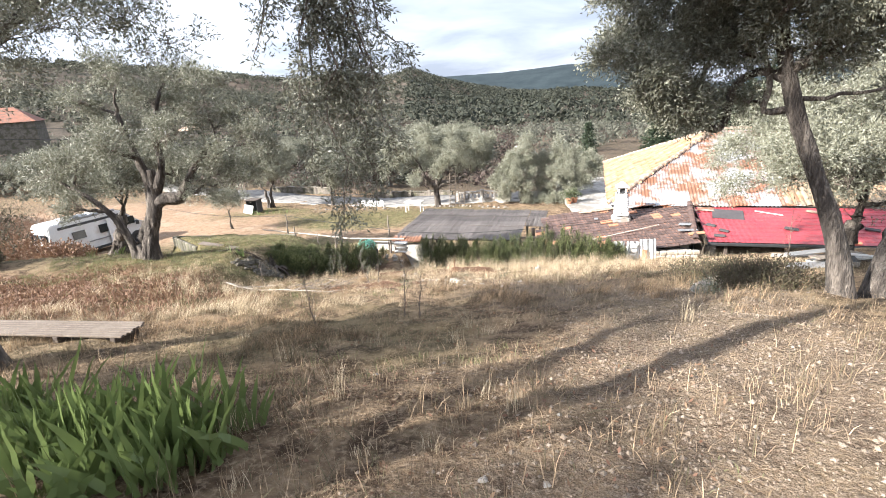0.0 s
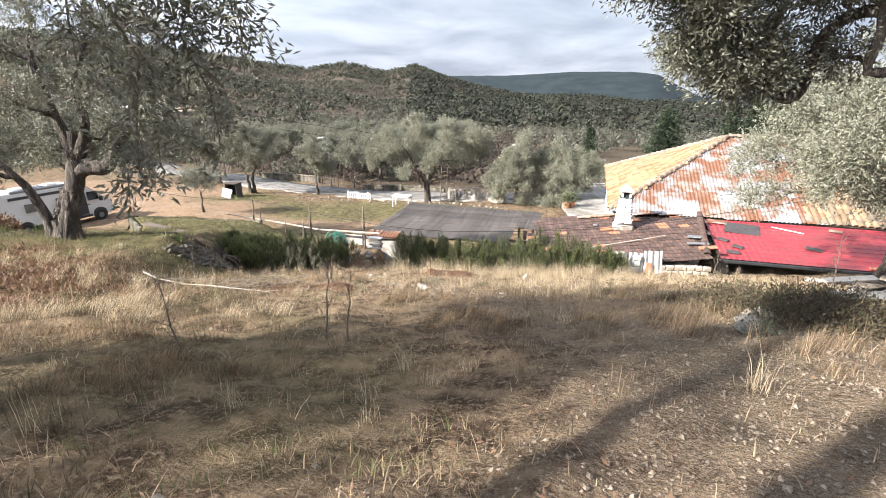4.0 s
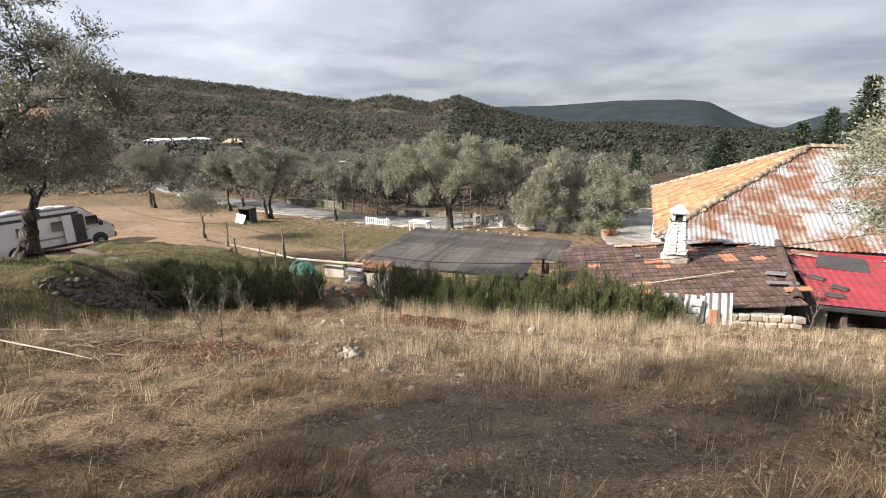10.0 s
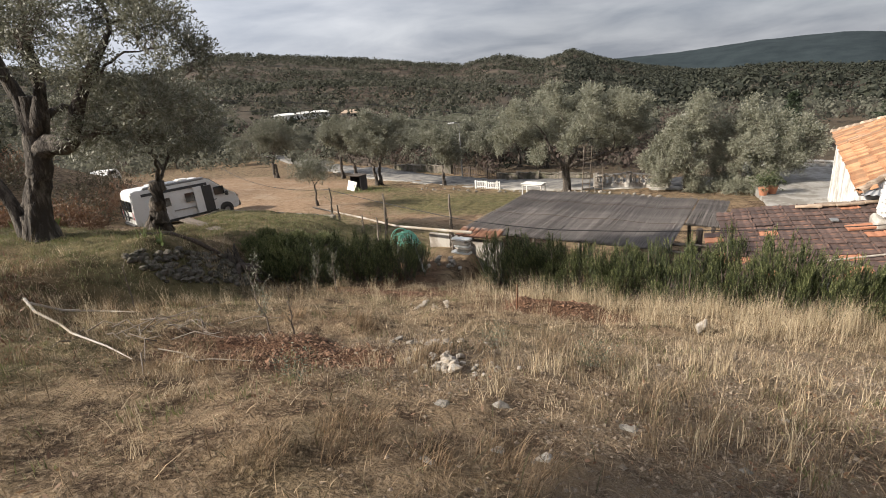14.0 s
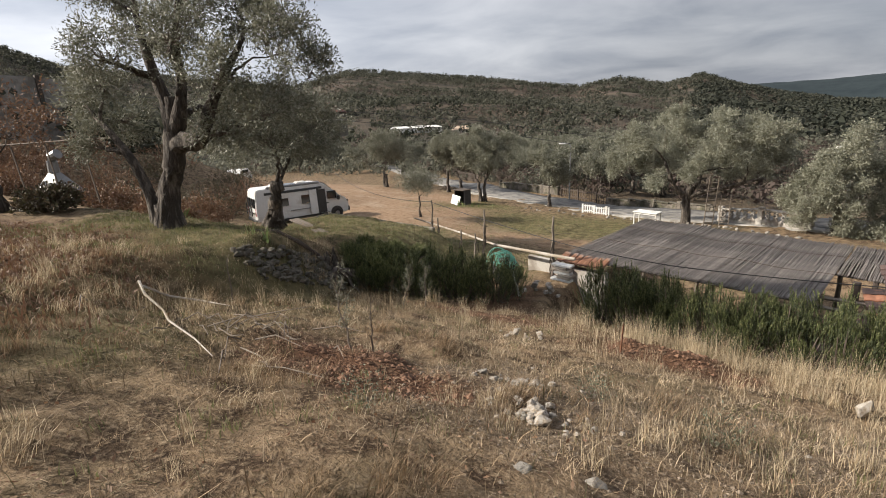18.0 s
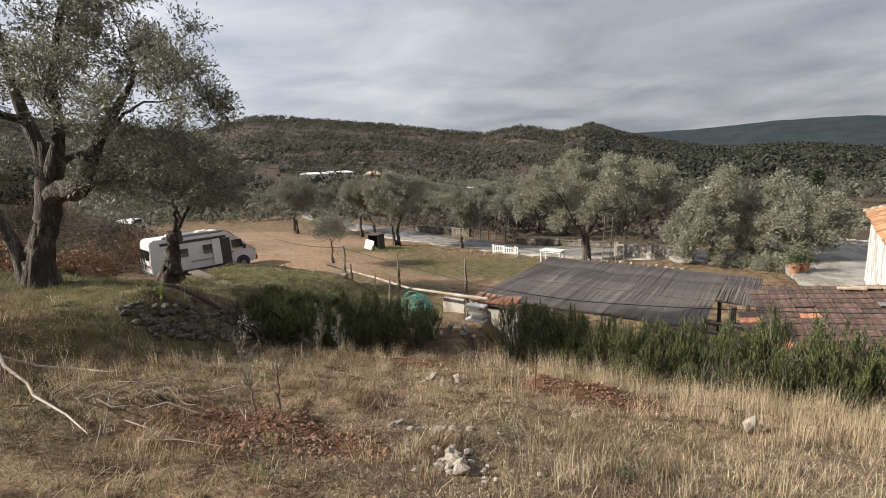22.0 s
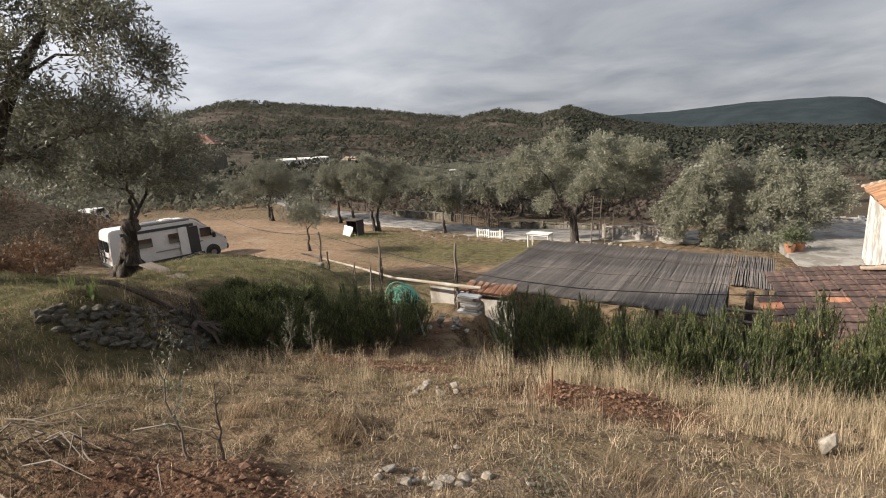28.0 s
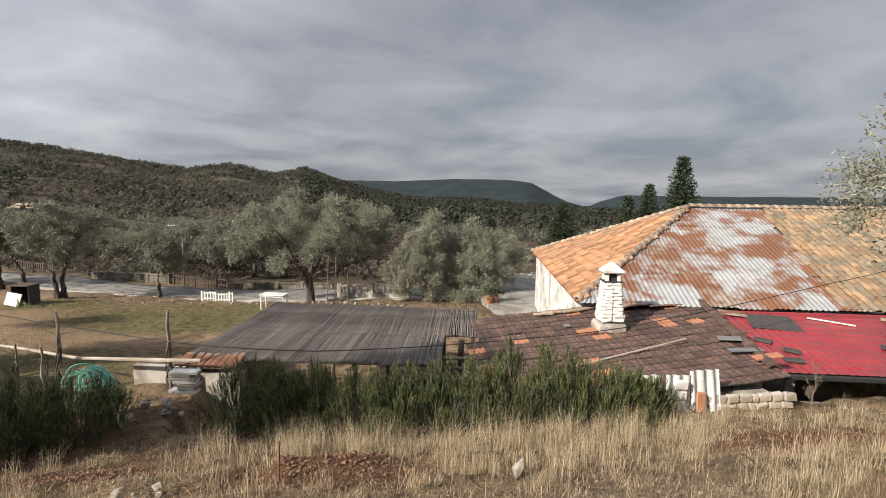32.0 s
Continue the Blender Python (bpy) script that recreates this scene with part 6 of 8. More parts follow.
def put_stone(x, y, s, pale, rnd, label, group, sink=0.25, up=0.0):
    o = new("stone", rnd.choice(stones_pale if pale else stones_grey))
    o.matrix_basis = Matrix.Translation((x, y, gz(x, y) + s * (0.6 - sink) * 0.6 + up)) @ pose(0, 0, 0, rnd.uniform(-15, 15), rnd.uniform(-15, 15), rnd.uniform(0, 360)) @ Matrix.Diagonal((s, s * rnd.uniform(0.65, 1), s * rnd.uniform(0.7, 1.1), 1))
    tagged(o, label, "stone", group)
    return o


rq = random.Random(91)
for i in range(46):
    a, d = rq.uniform(0, 6.28), abs(rq.gauss(0, 0.30))
    put_stone(0.10 + 1.25 * d * math.cos(a), 11.86 + 0.6 * d * math.sin(a), rq.choice((0.025, 0.03, 0.04, 0.055, 0.075)) * rq.uniform(0.8, 1.15), rq.random() < 0.85, rq, "pale limestone lump in a small heap on dry grass", "heap of pale stones", 0.15, max(0, 0.07 - 0.2 * d))
for i in range(26):
    a, d = rq.uniform(0, 6.28), abs(rq.gauss(0, 0.30))
    put_stone(-0.46 + 1.3 * d * math.cos(a), 12.65 + 0.5 * d * math.sin(a), rq.choice((0.02, 0.03, 0.05, 0.07)), rq.random() < 0.6, rq, "pale limestone lump scattered on dry grass", "scattered pale stones", 0.2)
for i in range(14):
    put_stone(-1.75 + rq.gauss(0, 0.28), 15.55 + rq.gauss(0, 0.12), rq.uniform(0.03, 0.09), True, rq, "pale limestone rubble below the hedge", "rubble below the hedge", 0.2)
for x, y, s in ((1.45, 9.61, 0.15), (1.77, 10.82, 0.11), (0.58, 9.95, 0.10), (1.26, 10.25, 0.09), (1.18, 9.34, 0.11), (0.78, 10.99, 0.10), (0.34, 10.85, 0.13), (0.95, 10.26, 0.06), (1.0, 9.45, 0.06), (1.75, 9.55, 0.05), (2.4, 10.6, 0.06), (2.9, 11.6, 0.06), (2.1, 12.9, 0.05), (3.6, 13.5, 0.06), (-0.5, 3.4, 0.05), (0.45, 1.5, 0.05), (0.78, 1.47, 0.05), (1.0, 2.2, 0.035), (2.3, 8.4, 0.05), (3.0, 9.1, 0.05), (-0.6, 13.4, 0.06), (-2.4, 7.4, 0.05), (2.2, 7.0, 0.04)):
    put_stone(x, y, s, rq.random() < 0.55, rq, "flat grey-white stone half sunk in dry grass", "loose stones on the slope", 0.35, -0.45 * s)
# white lump with the look of a crumpled plastic bag, built as a stone
o = put_stone(2.92, 15.35, 0.21, True, rq, "angular white lump standing in tall dry grass", "")
b_ = stone_mesh(33, 2, 0.5, 1.1)
me = bpy.data.meshes.new("white_lump"); b_.to_mesh(me); b_.free(); me.materials.append(M_PALE_STONE); o.data = me
o.matrix_basis = Matrix.Translation((2.83, 15.05, gz(2.83, 15.05) + 0.10)) @ pose(0, 0, 0, 8, 12, 30) @ Matrix.Diagonal((0.11, 0.08, 0.13, 1))
# gravel
r = np.random.default_rng(14)
x, y = scatter(130000, -2, 8, -2, 15, lambda x, y: np.clip(np.maximum.reduce([blob(x, y, 4.2, 12.9, 3.2, 1.7, 0, 0.6), blob(x, y, 3.0, 4.0, 1.6, 4.5, -25, 0.6), blob(x, y, 2.6, 9.0, 1.6, 2.2, 0, 0.6), blob(x, y, 0.0, 12.2, 1.3, 1.0, 0, 0.6), 0.5 * blob(x, y, 1.0, -1.0, 3.0, 2.0)]), 0, 1) * 0.75, 15)
oct_v = np.array([(1, 0, 0), (0, 1, 0), (-1, 0, 0), (0, -1, 0), (0.1, 0.1, 0.6), (0, 0, -0.5)], float)
oct_f = np.array([(0, 1, 4), (1, 2, 4), (2, 3, 4), (3, 0, 4)])
k = len(x)
sz = r.gamma(1.7, 0.0042, k)[:, None, None].clip(0.003, 0.028)
V = oct_v[None] * (1 + r.normal(0, 0.25, (k, 6, 3))) * sz
V += np.stack([x, y, land(x, y) + 0.004], 1)[:, None]
F = (oct_f[None] + np.arange(k)[:, None, None] * 6).reshape(-1, 3)
M_PEBBLE = material("pebble", (0.120, 0.090, 0.065), (0.250, 0.200, 0.150), 30, 0.9, 120, 0.2, 0.004, isl=0.35)
tagged(new("gravel", mesh_np("gravel", V.reshape(-1, 3), F, M_PEBBLE)), "pale limestone gravel scattered over the slope", "gravel", kind="stuff")
# clods of red earth
x, y = scatter(70000, -5, 10, 10.5, 18.5, lambda x, y: np.maximum.reduce([blob(x, y, -2.1, 11.75, 1.2, 0.5), blob(x, y, 0.6, 15.8, 1.1, 0.55), blob(x, y, -2.8, 16.6, 1.7, 0.35), 0.6 * blob(x, y, 7.4, 15.6, 1.6, 0.6)]), 16)
k = len(x)
sz = r.gamma(1.5, 0.0085, k)[:, None, None].clip(0.004, 0.06)
V = oct_v[None] * (1 + r.normal(0, 0.25, (k, 6, 3))) * sz + np.stack([x, y, land(x, y) + 0.01], 1)[:, None]
M_CLOD = material("earth_clod", (0.072, 0.038, 0.023), (0.190, 0.106, 0.064), 20, 0.95, 90, 0.3, 0.006, isl=0.25)
tagged(new("earth_clods", mesh_np("earth_clods", V.reshape(-1, 3), (oct_f[None] + np.arange(k)[:, None, None] * 6).reshape(-1, 3), M_CLOD)), "crumbled red earth dug over the slope", "earth", kind="stuff")

# ---- woods on the hills ----
def woods(n_, r0, r1, q, seed, mat, name, label, size, az0=-85, az1=60, beyond=False, patch=0.0, grain=45.0, tall=0.75):
    """Many small crowns of loose leaf patches, standing in drifts."""
    r = np.random.default_rng(seed)
    az = np.radians(r.uniform(az0, az1, n_)); d = np.sqrt(r.uniform(r0 ** 2, r1 ** 2, n_))
    x, y = 1 + d * np.sin(az), 8 + d * np.cos(az)
    keep = nfield(x, y, grain, seed) + 0.6 * nfield(x, y, grain * 0.35, seed + 1) > patch
    if beyond:
        keep &= y > 57 - 0.7 * (x + 20) + 5
    x, y = x[keep], y[keep]
    k = len(x)
    s = r.uniform(0.55, 1.35, k) * size
    z = land(x, y)
    c = np.repeat(np.stack([x, y, z + s * tall], 1), q, 0)
    dd = r.normal(0, 1, (k * q, 3)); dd /= np.linalg.norm(dd, axis=1, keepdims=True)
    S = np.repeat(s, q)[:, None]
    p = c + dd * S * np.array([1.0, 1.0, tall]) * r.uniform(0.45, 1.0, (k * q, 1))
    t1 = np.cross(dd, r.normal(0, 1, dd.shape)); t1 /= np.linalg.norm(t1, axis=1, keepdims=True) + 1e-9
    t2 = np.cross(dd, t1)
    u = S * r.uniform(0.14, 0.34, S.shape) * (14 / q) ** 0.4
    v = np.stack([p - t1 * u, p - t2 * u * 0.7, p + t1 * u, p + t2 * u * 0.7], 1).reshape(-1, 3)
    o = new(name, mesh_np(name, v, np.arange(len(v)).reshape(-1, 4), mat))
    return tagged(o, label, "woods", kind="stuff")


M_WOODS_A = leaf_material("grove_foliage", (0.088, 0.090, 0.068), (0.135, 0.135, 0.104), (0.155, 0.153, 0.122), 1.0, 0.2, 0.45)
M_WOODS_D = leaf_material("hill_olive_foliage", (0.055, 0.056, 0.041), (0.088, 0.089, 0.067), (0.105, 0.104, 0.082), 1.0, 0.2, 0.4)
# foliage darkened in its colour to stand for cloud shadow
M_WOODS_CLOUDED = leaf_material("clouded_foliage", (0.017, 0.021, 0.015), (0.034, 0.038, 0.026), (0.046, 0.048, 0.034), 1.0, 0.2, 0.25)
M_WOODS_B = leaf_material("bare_thicket", (0.066, 0.048, 0.041), (0.100, 0.076, 0.065), (0.074, 0.066, 0.050), 1.0, 0.3, 0.4)
M_WOODS_C = leaf_material("dark_evergreen", (0.026, 0.030, 0.020), (0.048, 0.051, 0.034), (0.060, 0.062, 0.044), 1.0, 0.2, 0.3)
woods(3000, 85, 230, 64, 101, M_WOODS_A, "grove_trees", "grey-green olive groves on the lower hillside", 2.1, patch=-0.4)
woods(2600, 95, 260, 44, 104, M_WOODS_B, "thicket", "leafless brown thicket on the lower hillside", 1.5, patch=0.0)
woods(13000, 220, 660, 18, 102, M_WOODS_D, "hill_trees", "olive trees standing on the terraced hill", 2.6, -85, 4, patch=-0.35, grain=60)
# right end of the hill: cloud shadow painted as very dark thicket
woods(13000, 190, 690, 13, 112, M_WOODS_CLOUDED, "hill_thicket", "dark evergreen thicket covering the right end of the hill", 3.2, -6, 60, patch=-0.8, grain=60)
woods(2600, 190, 640, 14, 113, M_WOODS_D, "scattered_hill_trees", "grey-green trees scattered through the thicket", 2.4, 0, 60, patch=0.1, grain=60)
woods(11000, 200, 660, 10, 103, M_WOODS_B, "hill_scrub", "brown leafless scrub on the wooded hill", 1.5, patch=0.0, grain=80)
woods(11000, 150, 665, 16, 105, M_WOODS_C, "hill_evergreens", "dark evergreen trees in the folds of the hill", 2.8, patch=0.25, grain=70)
woods(2200, 590, 715, 24, 106, M_WOODS_C, "crest_trees", "dark trees along the hill crest", 3.2, -80, 30, patch=0.1, grain=50, tall=0.8)
woods(5200, 560, 730, 16, 111, M_WOODS_D, "upper_hill_trees", "grey-green trees on the upper hill", 3.0, -80, 12, patch=-0.7, grain=50)
woods(260, 36, 125, 70, 108, M_WOODS_C, "undergrowth", "dark evergreen undergrowth between the olive trees", 1.2, -62, -8, True, patch=0.1, grain=25)
woods(620, 36, 125, 70, 109, M_WOODS_A, "bushes", "grey-green bushes between the olive trees", 1.2, -62, 4, True, patch=-0.3)
woods(800, 45, 125, 60, 110, M_WOODS_B, "brushwood_thicket", "leafless brown bushes between the olive trees", 1.3, -62, 6, True, patch=-0.2)
woods(2600, 110, 420, 26, 114, M_WOODS_A, "left_hill_trees", "grey-green trees on the near flank of the hill", 2.3, -88, -42, patch=-0.7)
woods(620, 50, 120, 50, 107, M_WOODS_C, "bank_woods", "dark woods above the concrete wall", 2.6, -84, -62, patch=-0.35)

# ---- road, walls and lower land ----
ROAD = [(-80, 104), (-47, 78.5), (-29, 63.0), (-18.5, 54.5), (-10.5, 49.0), (-4.8, 46.4), (1.5, 45.4), (8.4, 43.2)]


def along(line, step):
    out = []
    for (a, b), (c, d) in zip(line, line[1:]):
        n_ = max(1, int(math.hypot(c - a, d - b) / step))
        out += [(a + (c - a) * i / n_, b + (d - b) * i / n_) for i in range(n_)]
    return out + [line[-1]]


def strip(name, line, o0, o1, lift, mat, label, category):
    """A ribbon of ground cover between two offsets from a line."""
    pts = along(line, 1.0)
    v, f = [], []
    for i, (x, y) in enumerate(pts):
        a, b = pts[max(0, i - 1)], pts[min(len(pts) - 1, i + 1)]
        d = Vector((b[0] - a[0], b[1] - a[1])).normalized(); nrm = Vector((-d.y, d.x))
        zc = gz(x, y)
        for k in (0, 0, 1, 2, 3, 4, 4):
            o = o0 + (o1 - o0) * k / 4
            px, py = x + nrm.x * o, y + nrm.y * o
            v.append((px, py, max(0.5 * gz(px, py) + 0.5 * zc, zc - 0.05) + lift))
        for k in (-7, -1):
            v[k] = (v[k][0], v[k][1], v[k][2] - 0.8)
    for i in range(len(pts) - 1):
        for k in range(6):
            a = i * 7 + k
            f.append((a, a + 1, a + 8, a + 7))
    return tagged(new(name, mesh_np(name, v, f, mat, True)), label, category, kind="structure")


strip("road", ROAD, -2.2, 2.0, 0.10, M_ASPHALT, "grey asphalt road running past the olive trees", "road")
strip("pavement", ROAD[1:], -2.9, -2.2, 0.16, M_CONCRETE, "pale concrete verge along the road", "pavement")


def rail_fence(line, off, h, mat, label, posts, step, slat=(0.07, 0.03), solid=0.0):
    """A fence of posts, rails and upright slats following a line."""
    t = thing("fence", pose(0, 0, 0), label, "fence")
    pts = along(line, step)
    for i, (x, y) in enumerate(pts):
        b = pts[min(len(pts) - 1, i + 1)]
        a = pts[max(0, i - 1)]
        d = Vector((b[0] - a[0], b[1] - a[1])).normalized(); nrm = Vector((-d.y, d.x))
        px, py = x + nrm.x * off, y + nrm.y * off
        r = Matrix.Rotation(math.atan2(d.y, d.x), 3, "Z")
        bm = bmesh.new(); z = gz(px, py)
        w = 0.12 if i % posts == 0 else slat[0]
        box(bm, (px, py, z + h / 2 - 0.1), (w, slat[1] if i % posts else 0.12, h + 0.2 + (0.1 if i % posts == 0 else 0)), r, 0.008)
        part("post" if i % posts == 0 else "slat", bm, mat, t)
    for lv in (0.25, 0.85):
        bm = bmesh.new()
        ps = []
        for i, (x, y) in enumerate(pts):
            b = pts[min(len(pts) - 1, i + 1)]; a = pts[max(0, i - 1)]
            d = Vector((b[0] - a[0], b[1] - a[1])).normalized()
            ps.append((x - d.y * off, y + d.x * off, gz(x - d.y * off, y + d.x * off) + h * lv))
        tube(bm, ps, [0.04] * len(ps), 4)
        part("rail", bm, mat, t)
    return t


rail_fence([(-14.9, 56.6), (-9.5, 53.0)], 0, 1.0, M_DARKWOOD, "dark wooden railing along the far side of the road", 8, 0.32)
rail_fence([(-45, 82), (-32, 70.5)], 0, 1.3, M_DARKWOOD, "tall dark wooden fence beyond the road", 6, 0.5, (0.2, 0.04))
rail_fence([(-9.2, 44.8), (-7.1, 44.1)], 0, 0.62, M_PLASTIC_W, "small white picket fence at the meadow edge", 5, 0.2)


def pierced_wall(a, b, h, mat, label, holes, cap=True):
    """A parapet of piers with rows of pierced blocks."""
    t = thing("parapet_wall", pose(0, 0, 0), label, "wall")
    a, b = Vector(a), Vector(b)
    d = (b - a); L = d.length; d.normalize()
    r = Matrix.Rotation(math.atan2(d.y, d.x), 3, "Z")
    n_ = int(L / 0.42)
    for i in range(n_):
        c = a + d * (i + 0.5) * L / n_
        z = gz(c.x, c.y)
        bm = bmesh.new()
        s = L / n_
        box(bm, (c.x, c.y, z + 0.1), (s * 0.99, 0.24, 0.5), r, 0.01)
        if holes:
            for k in range(2):
                zz = z + 0.35 + (k + 0.5) * (h - 0.45) / 2
                hh = (h - 0.45) / 2
                for ang in (45, -45):
                    box(bm, (c.x, c.y, zz), (0.06, 0.16, hh * 1.25), r @ Matrix.Rotation(radians(ang), 3, "Y"))
        else:
            box(bm, (c.x, c.y, z + 0.3 + (h - 0.4) / 2), (s * 0.985, 0.2, h - 0.42), r, 0.015)
        part("pierced_block" if holes else "block", bm, mat, t)
    for i in range(int(L / 2.4) + 1):
        c = a + d * min(L, i * 2.4)
        bm = bmesh.new(); box(bm, (c.x, c.y, gz(c.x, c.y) + h / 2), (0.3, 0.3, h + 0.25), r, 0.02)
        part("pier", bm, mat, t)
    bm = bmesh.new()
    m_ = [a + d * L * k / 8 for k in range(9)]
    for p, q in zip(m_, m_[1:]):
        c = (p + q) / 2
        box(bm, (c.x, c.y, gz(c.x, c.y) + h - 0.02), (L / 8, 0.3, 0.08), r, 0.01)
    part("coping", bm, mat, t)
    return t


pierced_wall((0.0, 43.9), (4.6, 41.6), 0.95, M_PLASTER, "pale grey pierced-block parapet beside the road", True)
pierced_wall((-9.2, 52.7), (-0.6, 47.6), 0.62, M_BANK_STONE, "grey low wall along the road", False)
pierced_wall((-24.0, 61.4), (-15.4, 57.0), 0.8, M_BANK_STONE, "dark garden wall along the road", False)
pierced_wall((9.6, 45.5), (16.0, 44.0), 1.2, M_WHITEWASH, "white courtyard wall beside the house", False)
v = [(8.3, 34.2), (12.2, 33.4), (15.5, 44.0), (9.3, 45.7)]
bm = bmesh.new()
lo, hi = [bm.verts.new((x, y, -7.9)) for x, y in v], [bm.verts.new((x, y, -7.36)) for x, y in v]
bm.faces.new(hi); bm.faces.new(lo[::-1])
for i in range(4):
    bm.faces.new((lo[i], lo[(i + 1) % 4], hi[(i + 1) % 4], hi[i]))
bmesh.ops.recalc_face_normals(bm, faces=bm.faces[:])
tagged(part("pavement_yard", bm, M_CONCRETE), "pale concrete courtyard beside the house", "pavement", kind="structure")
# low stone edging of the meadow
rk = random.Random(4)
edging = thing("stone_edging", pose(0, 0, 0), "row of rough stones edging the meadow", "stone edging")
for k, (x, y) in enumerate(along([(-14.5, 44.3), (-9.3, 43.5), (-5.4, 42.7), (0.8, 40.4), (4.0, 38.4)], 0.42)):
    if rk.random() < 0.3:
        continue
    o = new("stone", rk.choice(stones_grey)); o.parent = edging
    o.matrix_basis = Matrix.Translation((x + rk.gauss(0, 0.14), y + rk.gauss(0, 0.12), gz(x, y) + 0.03)) @ pose(0, 0, 0, rk.uniform(-20, 20), rk.uniform(-20, 20), rk.uniform(0, 360)) @ Matrix.Diagonal((rk.uniform(0.10, 0.24), rk.uniform(0.09, 0.16), rk.uniform(0.08, 0.2), 1))


def street_lamp(x, y, h, label):
    t = thing("street_lamp", pose(x, y, gz(x, y), 0, 0, 25), label, "street lamp", "street lamps")
    bm = bmesh.new(); tube(bm, [(0, 0, -0.2), (0, 0, h * 0.5), (0, 0, h)], [0.08, 0.06, 0.045], 8)
    part("pole", bm, M_STEEL, t)
    bm = bmesh.new(); tube(bm, [(0, 0, h - 0.05), (-0.25, 0, h + 0.12), (-0.6, 0, h + 0.14)], [0.04, 0.035, 0.03], 6)
    part("arm", bm, M_STEEL, t)
    bm = bmesh.new(); box(bm, (-0.75, 0, h + 0.14), (0.6, 0.22, 0.12), None, 0.04)
    part("lamp_head", bm, M_PLASTIC_W, t)


street_lamp(-13.0, 53.3, 5.2, "grey street lamp with a single white head")
street_lamp(6.4, 45.6, 4.4, "thin grey street lamp behind the olive trees")

# wires
def cable(pts, sag, r_, name, label, n_=14):
    bm = bmesh.new()
    out = []
    for a, b in zip(pts, pts[1:]):
        a, b = Vector(a), Vector(b)
        for i in range(n_):
            t = i / n_
            p = a.lerp(b, t); p.z -= sag * 4 * t * (1 - t)
            out.append(p)
    out.append(Vector(pts[-1]))
    tube(bm, out, [r_] * len(out), 5)
    return tagged(part(name, bm, M_CABLE), label, "cable")


cable([(-8.75, 23.4, -4.0), (-2.7, 20.6, -4.30), (0.1, 20.0, -4.40), (3.8, 20.0, -4.35), (7.1, 20.0, -4.15), (13.6, 20.6, -3.3), (17.0, 21.2, -2.9)], 0.03, 0.011, "cable", "black cable slung low over the reed roof", 8)
cable([(-24.0, 34.0, -4.6), (-8.78, 23.5, -4.02)], 0.5, 0.012, "cable", "black cable running down to a garden post", 16)
for k in range(2):
    cable([(-60, 38, 1.6 + 1.2 * k), (-37.5, 54.2, -1.5 + 1.1 * k), (-26.6, 61.7, -3.0 + 1.1 * k), (-12.4, 67, -5.7 + 1.2 * k), (2, 70.5, -8.2 + 1.4 * k)], 0.05, 0.030, "power_line", "overhead power line above the groves", 12)

# ---- garden fence with vines, hose and woodpile ----
def crooked_post(x, y, z0, z1, r0, seed, label="crooked wooden garden post", vine=True):
    rnd = random.Random(seed)
    t = thing("garden_post", pose(x, y, z0), label, "post", "garden posts")
    h = z1 - z0
    bm = bmesh.new()
    tube(bm, bough(rnd, (rnd.uniform(-0.05, 0.05), 0, -0.2), (rnd.uniform(-0.06, 0.06), 0, h), 6, 0, 0.03), [r0 * k for k in (1.1, 1.05, 1, 0.95, 0.9, 0.85, 0.8)], 7, 0.12, rnd)
    part("post", bm, M_WOOD, t)
    if vine:
        bm = bmesh.new()
        for i in range(3):
            p = [Vector((0.06 * math.cos(k * 1.3 + i), 0.06 * math.sin(k * 1.3 + i), h * k / 7)) for k in range(6)]
            p += [p[-1] + Vector((rnd.uniform(-0.5, 0.5), rnd.uniform(-0.2, 0.2), rnd.uniform(-0.1, 0.3)))]
            tube(bm, p, [0.02, 0.018, 0.016, 0.014, 0.012, 0.010, 0.004], 5, 0.2, rnd)
        part("vine", bm, M_BARK, t, "bare twisting vine stem")
    return t


crooked_post(-8.78, 23.5, gz(-8.78, 23.5), -3.95, 0.034, 1)
crooked_post(-8.35, 23.2, gz(-8.35, 23.2), -4.55, 0.035, 2, "short forked vine post")
crooked_post(-5.47, 21.5, gz(-5.47, 21.5), -3.75, 0.034, 3)
crooked_post(-5.7, 21.4, gz(-5.7, 21.4), -4.5, 0.032, 4, "short leaning vine post")
crooked_post(-3.12, 21.1, gz(-3.12, 21.1), -3.7, 0.04, 5)
crooked_post(-7.0, 22.6, gz(-7.0, 22.6), -4.75, 0.03, 6, "short gnarled vine stem")
bm = bmesh.new()
tube(bm, [(-10.8, 25.2, -5.15), (-7.0, 22.9, -4.97), (-5.2, 21.7, -4.88), (-3.0, 21.0, -4.80), (-2.4, 20.9, -4.80)], [0.03, 0.036, 0.036, 0.045, 0.045], 7, 0.08, rk)
tagged(part("pole_rail", bm, M_PALE_STONE), "pale bare pole laid across the garden posts", "pole")
bm = bmesh.new()
wall_mesh(bm, (-4.1, 21.85), (-2.9, 21.5), -5.9, -5.12, 0.14)
tagged(part("low_wall", bm, M_PLASTER), "flaking pale garden wall behind the hose", "wall")

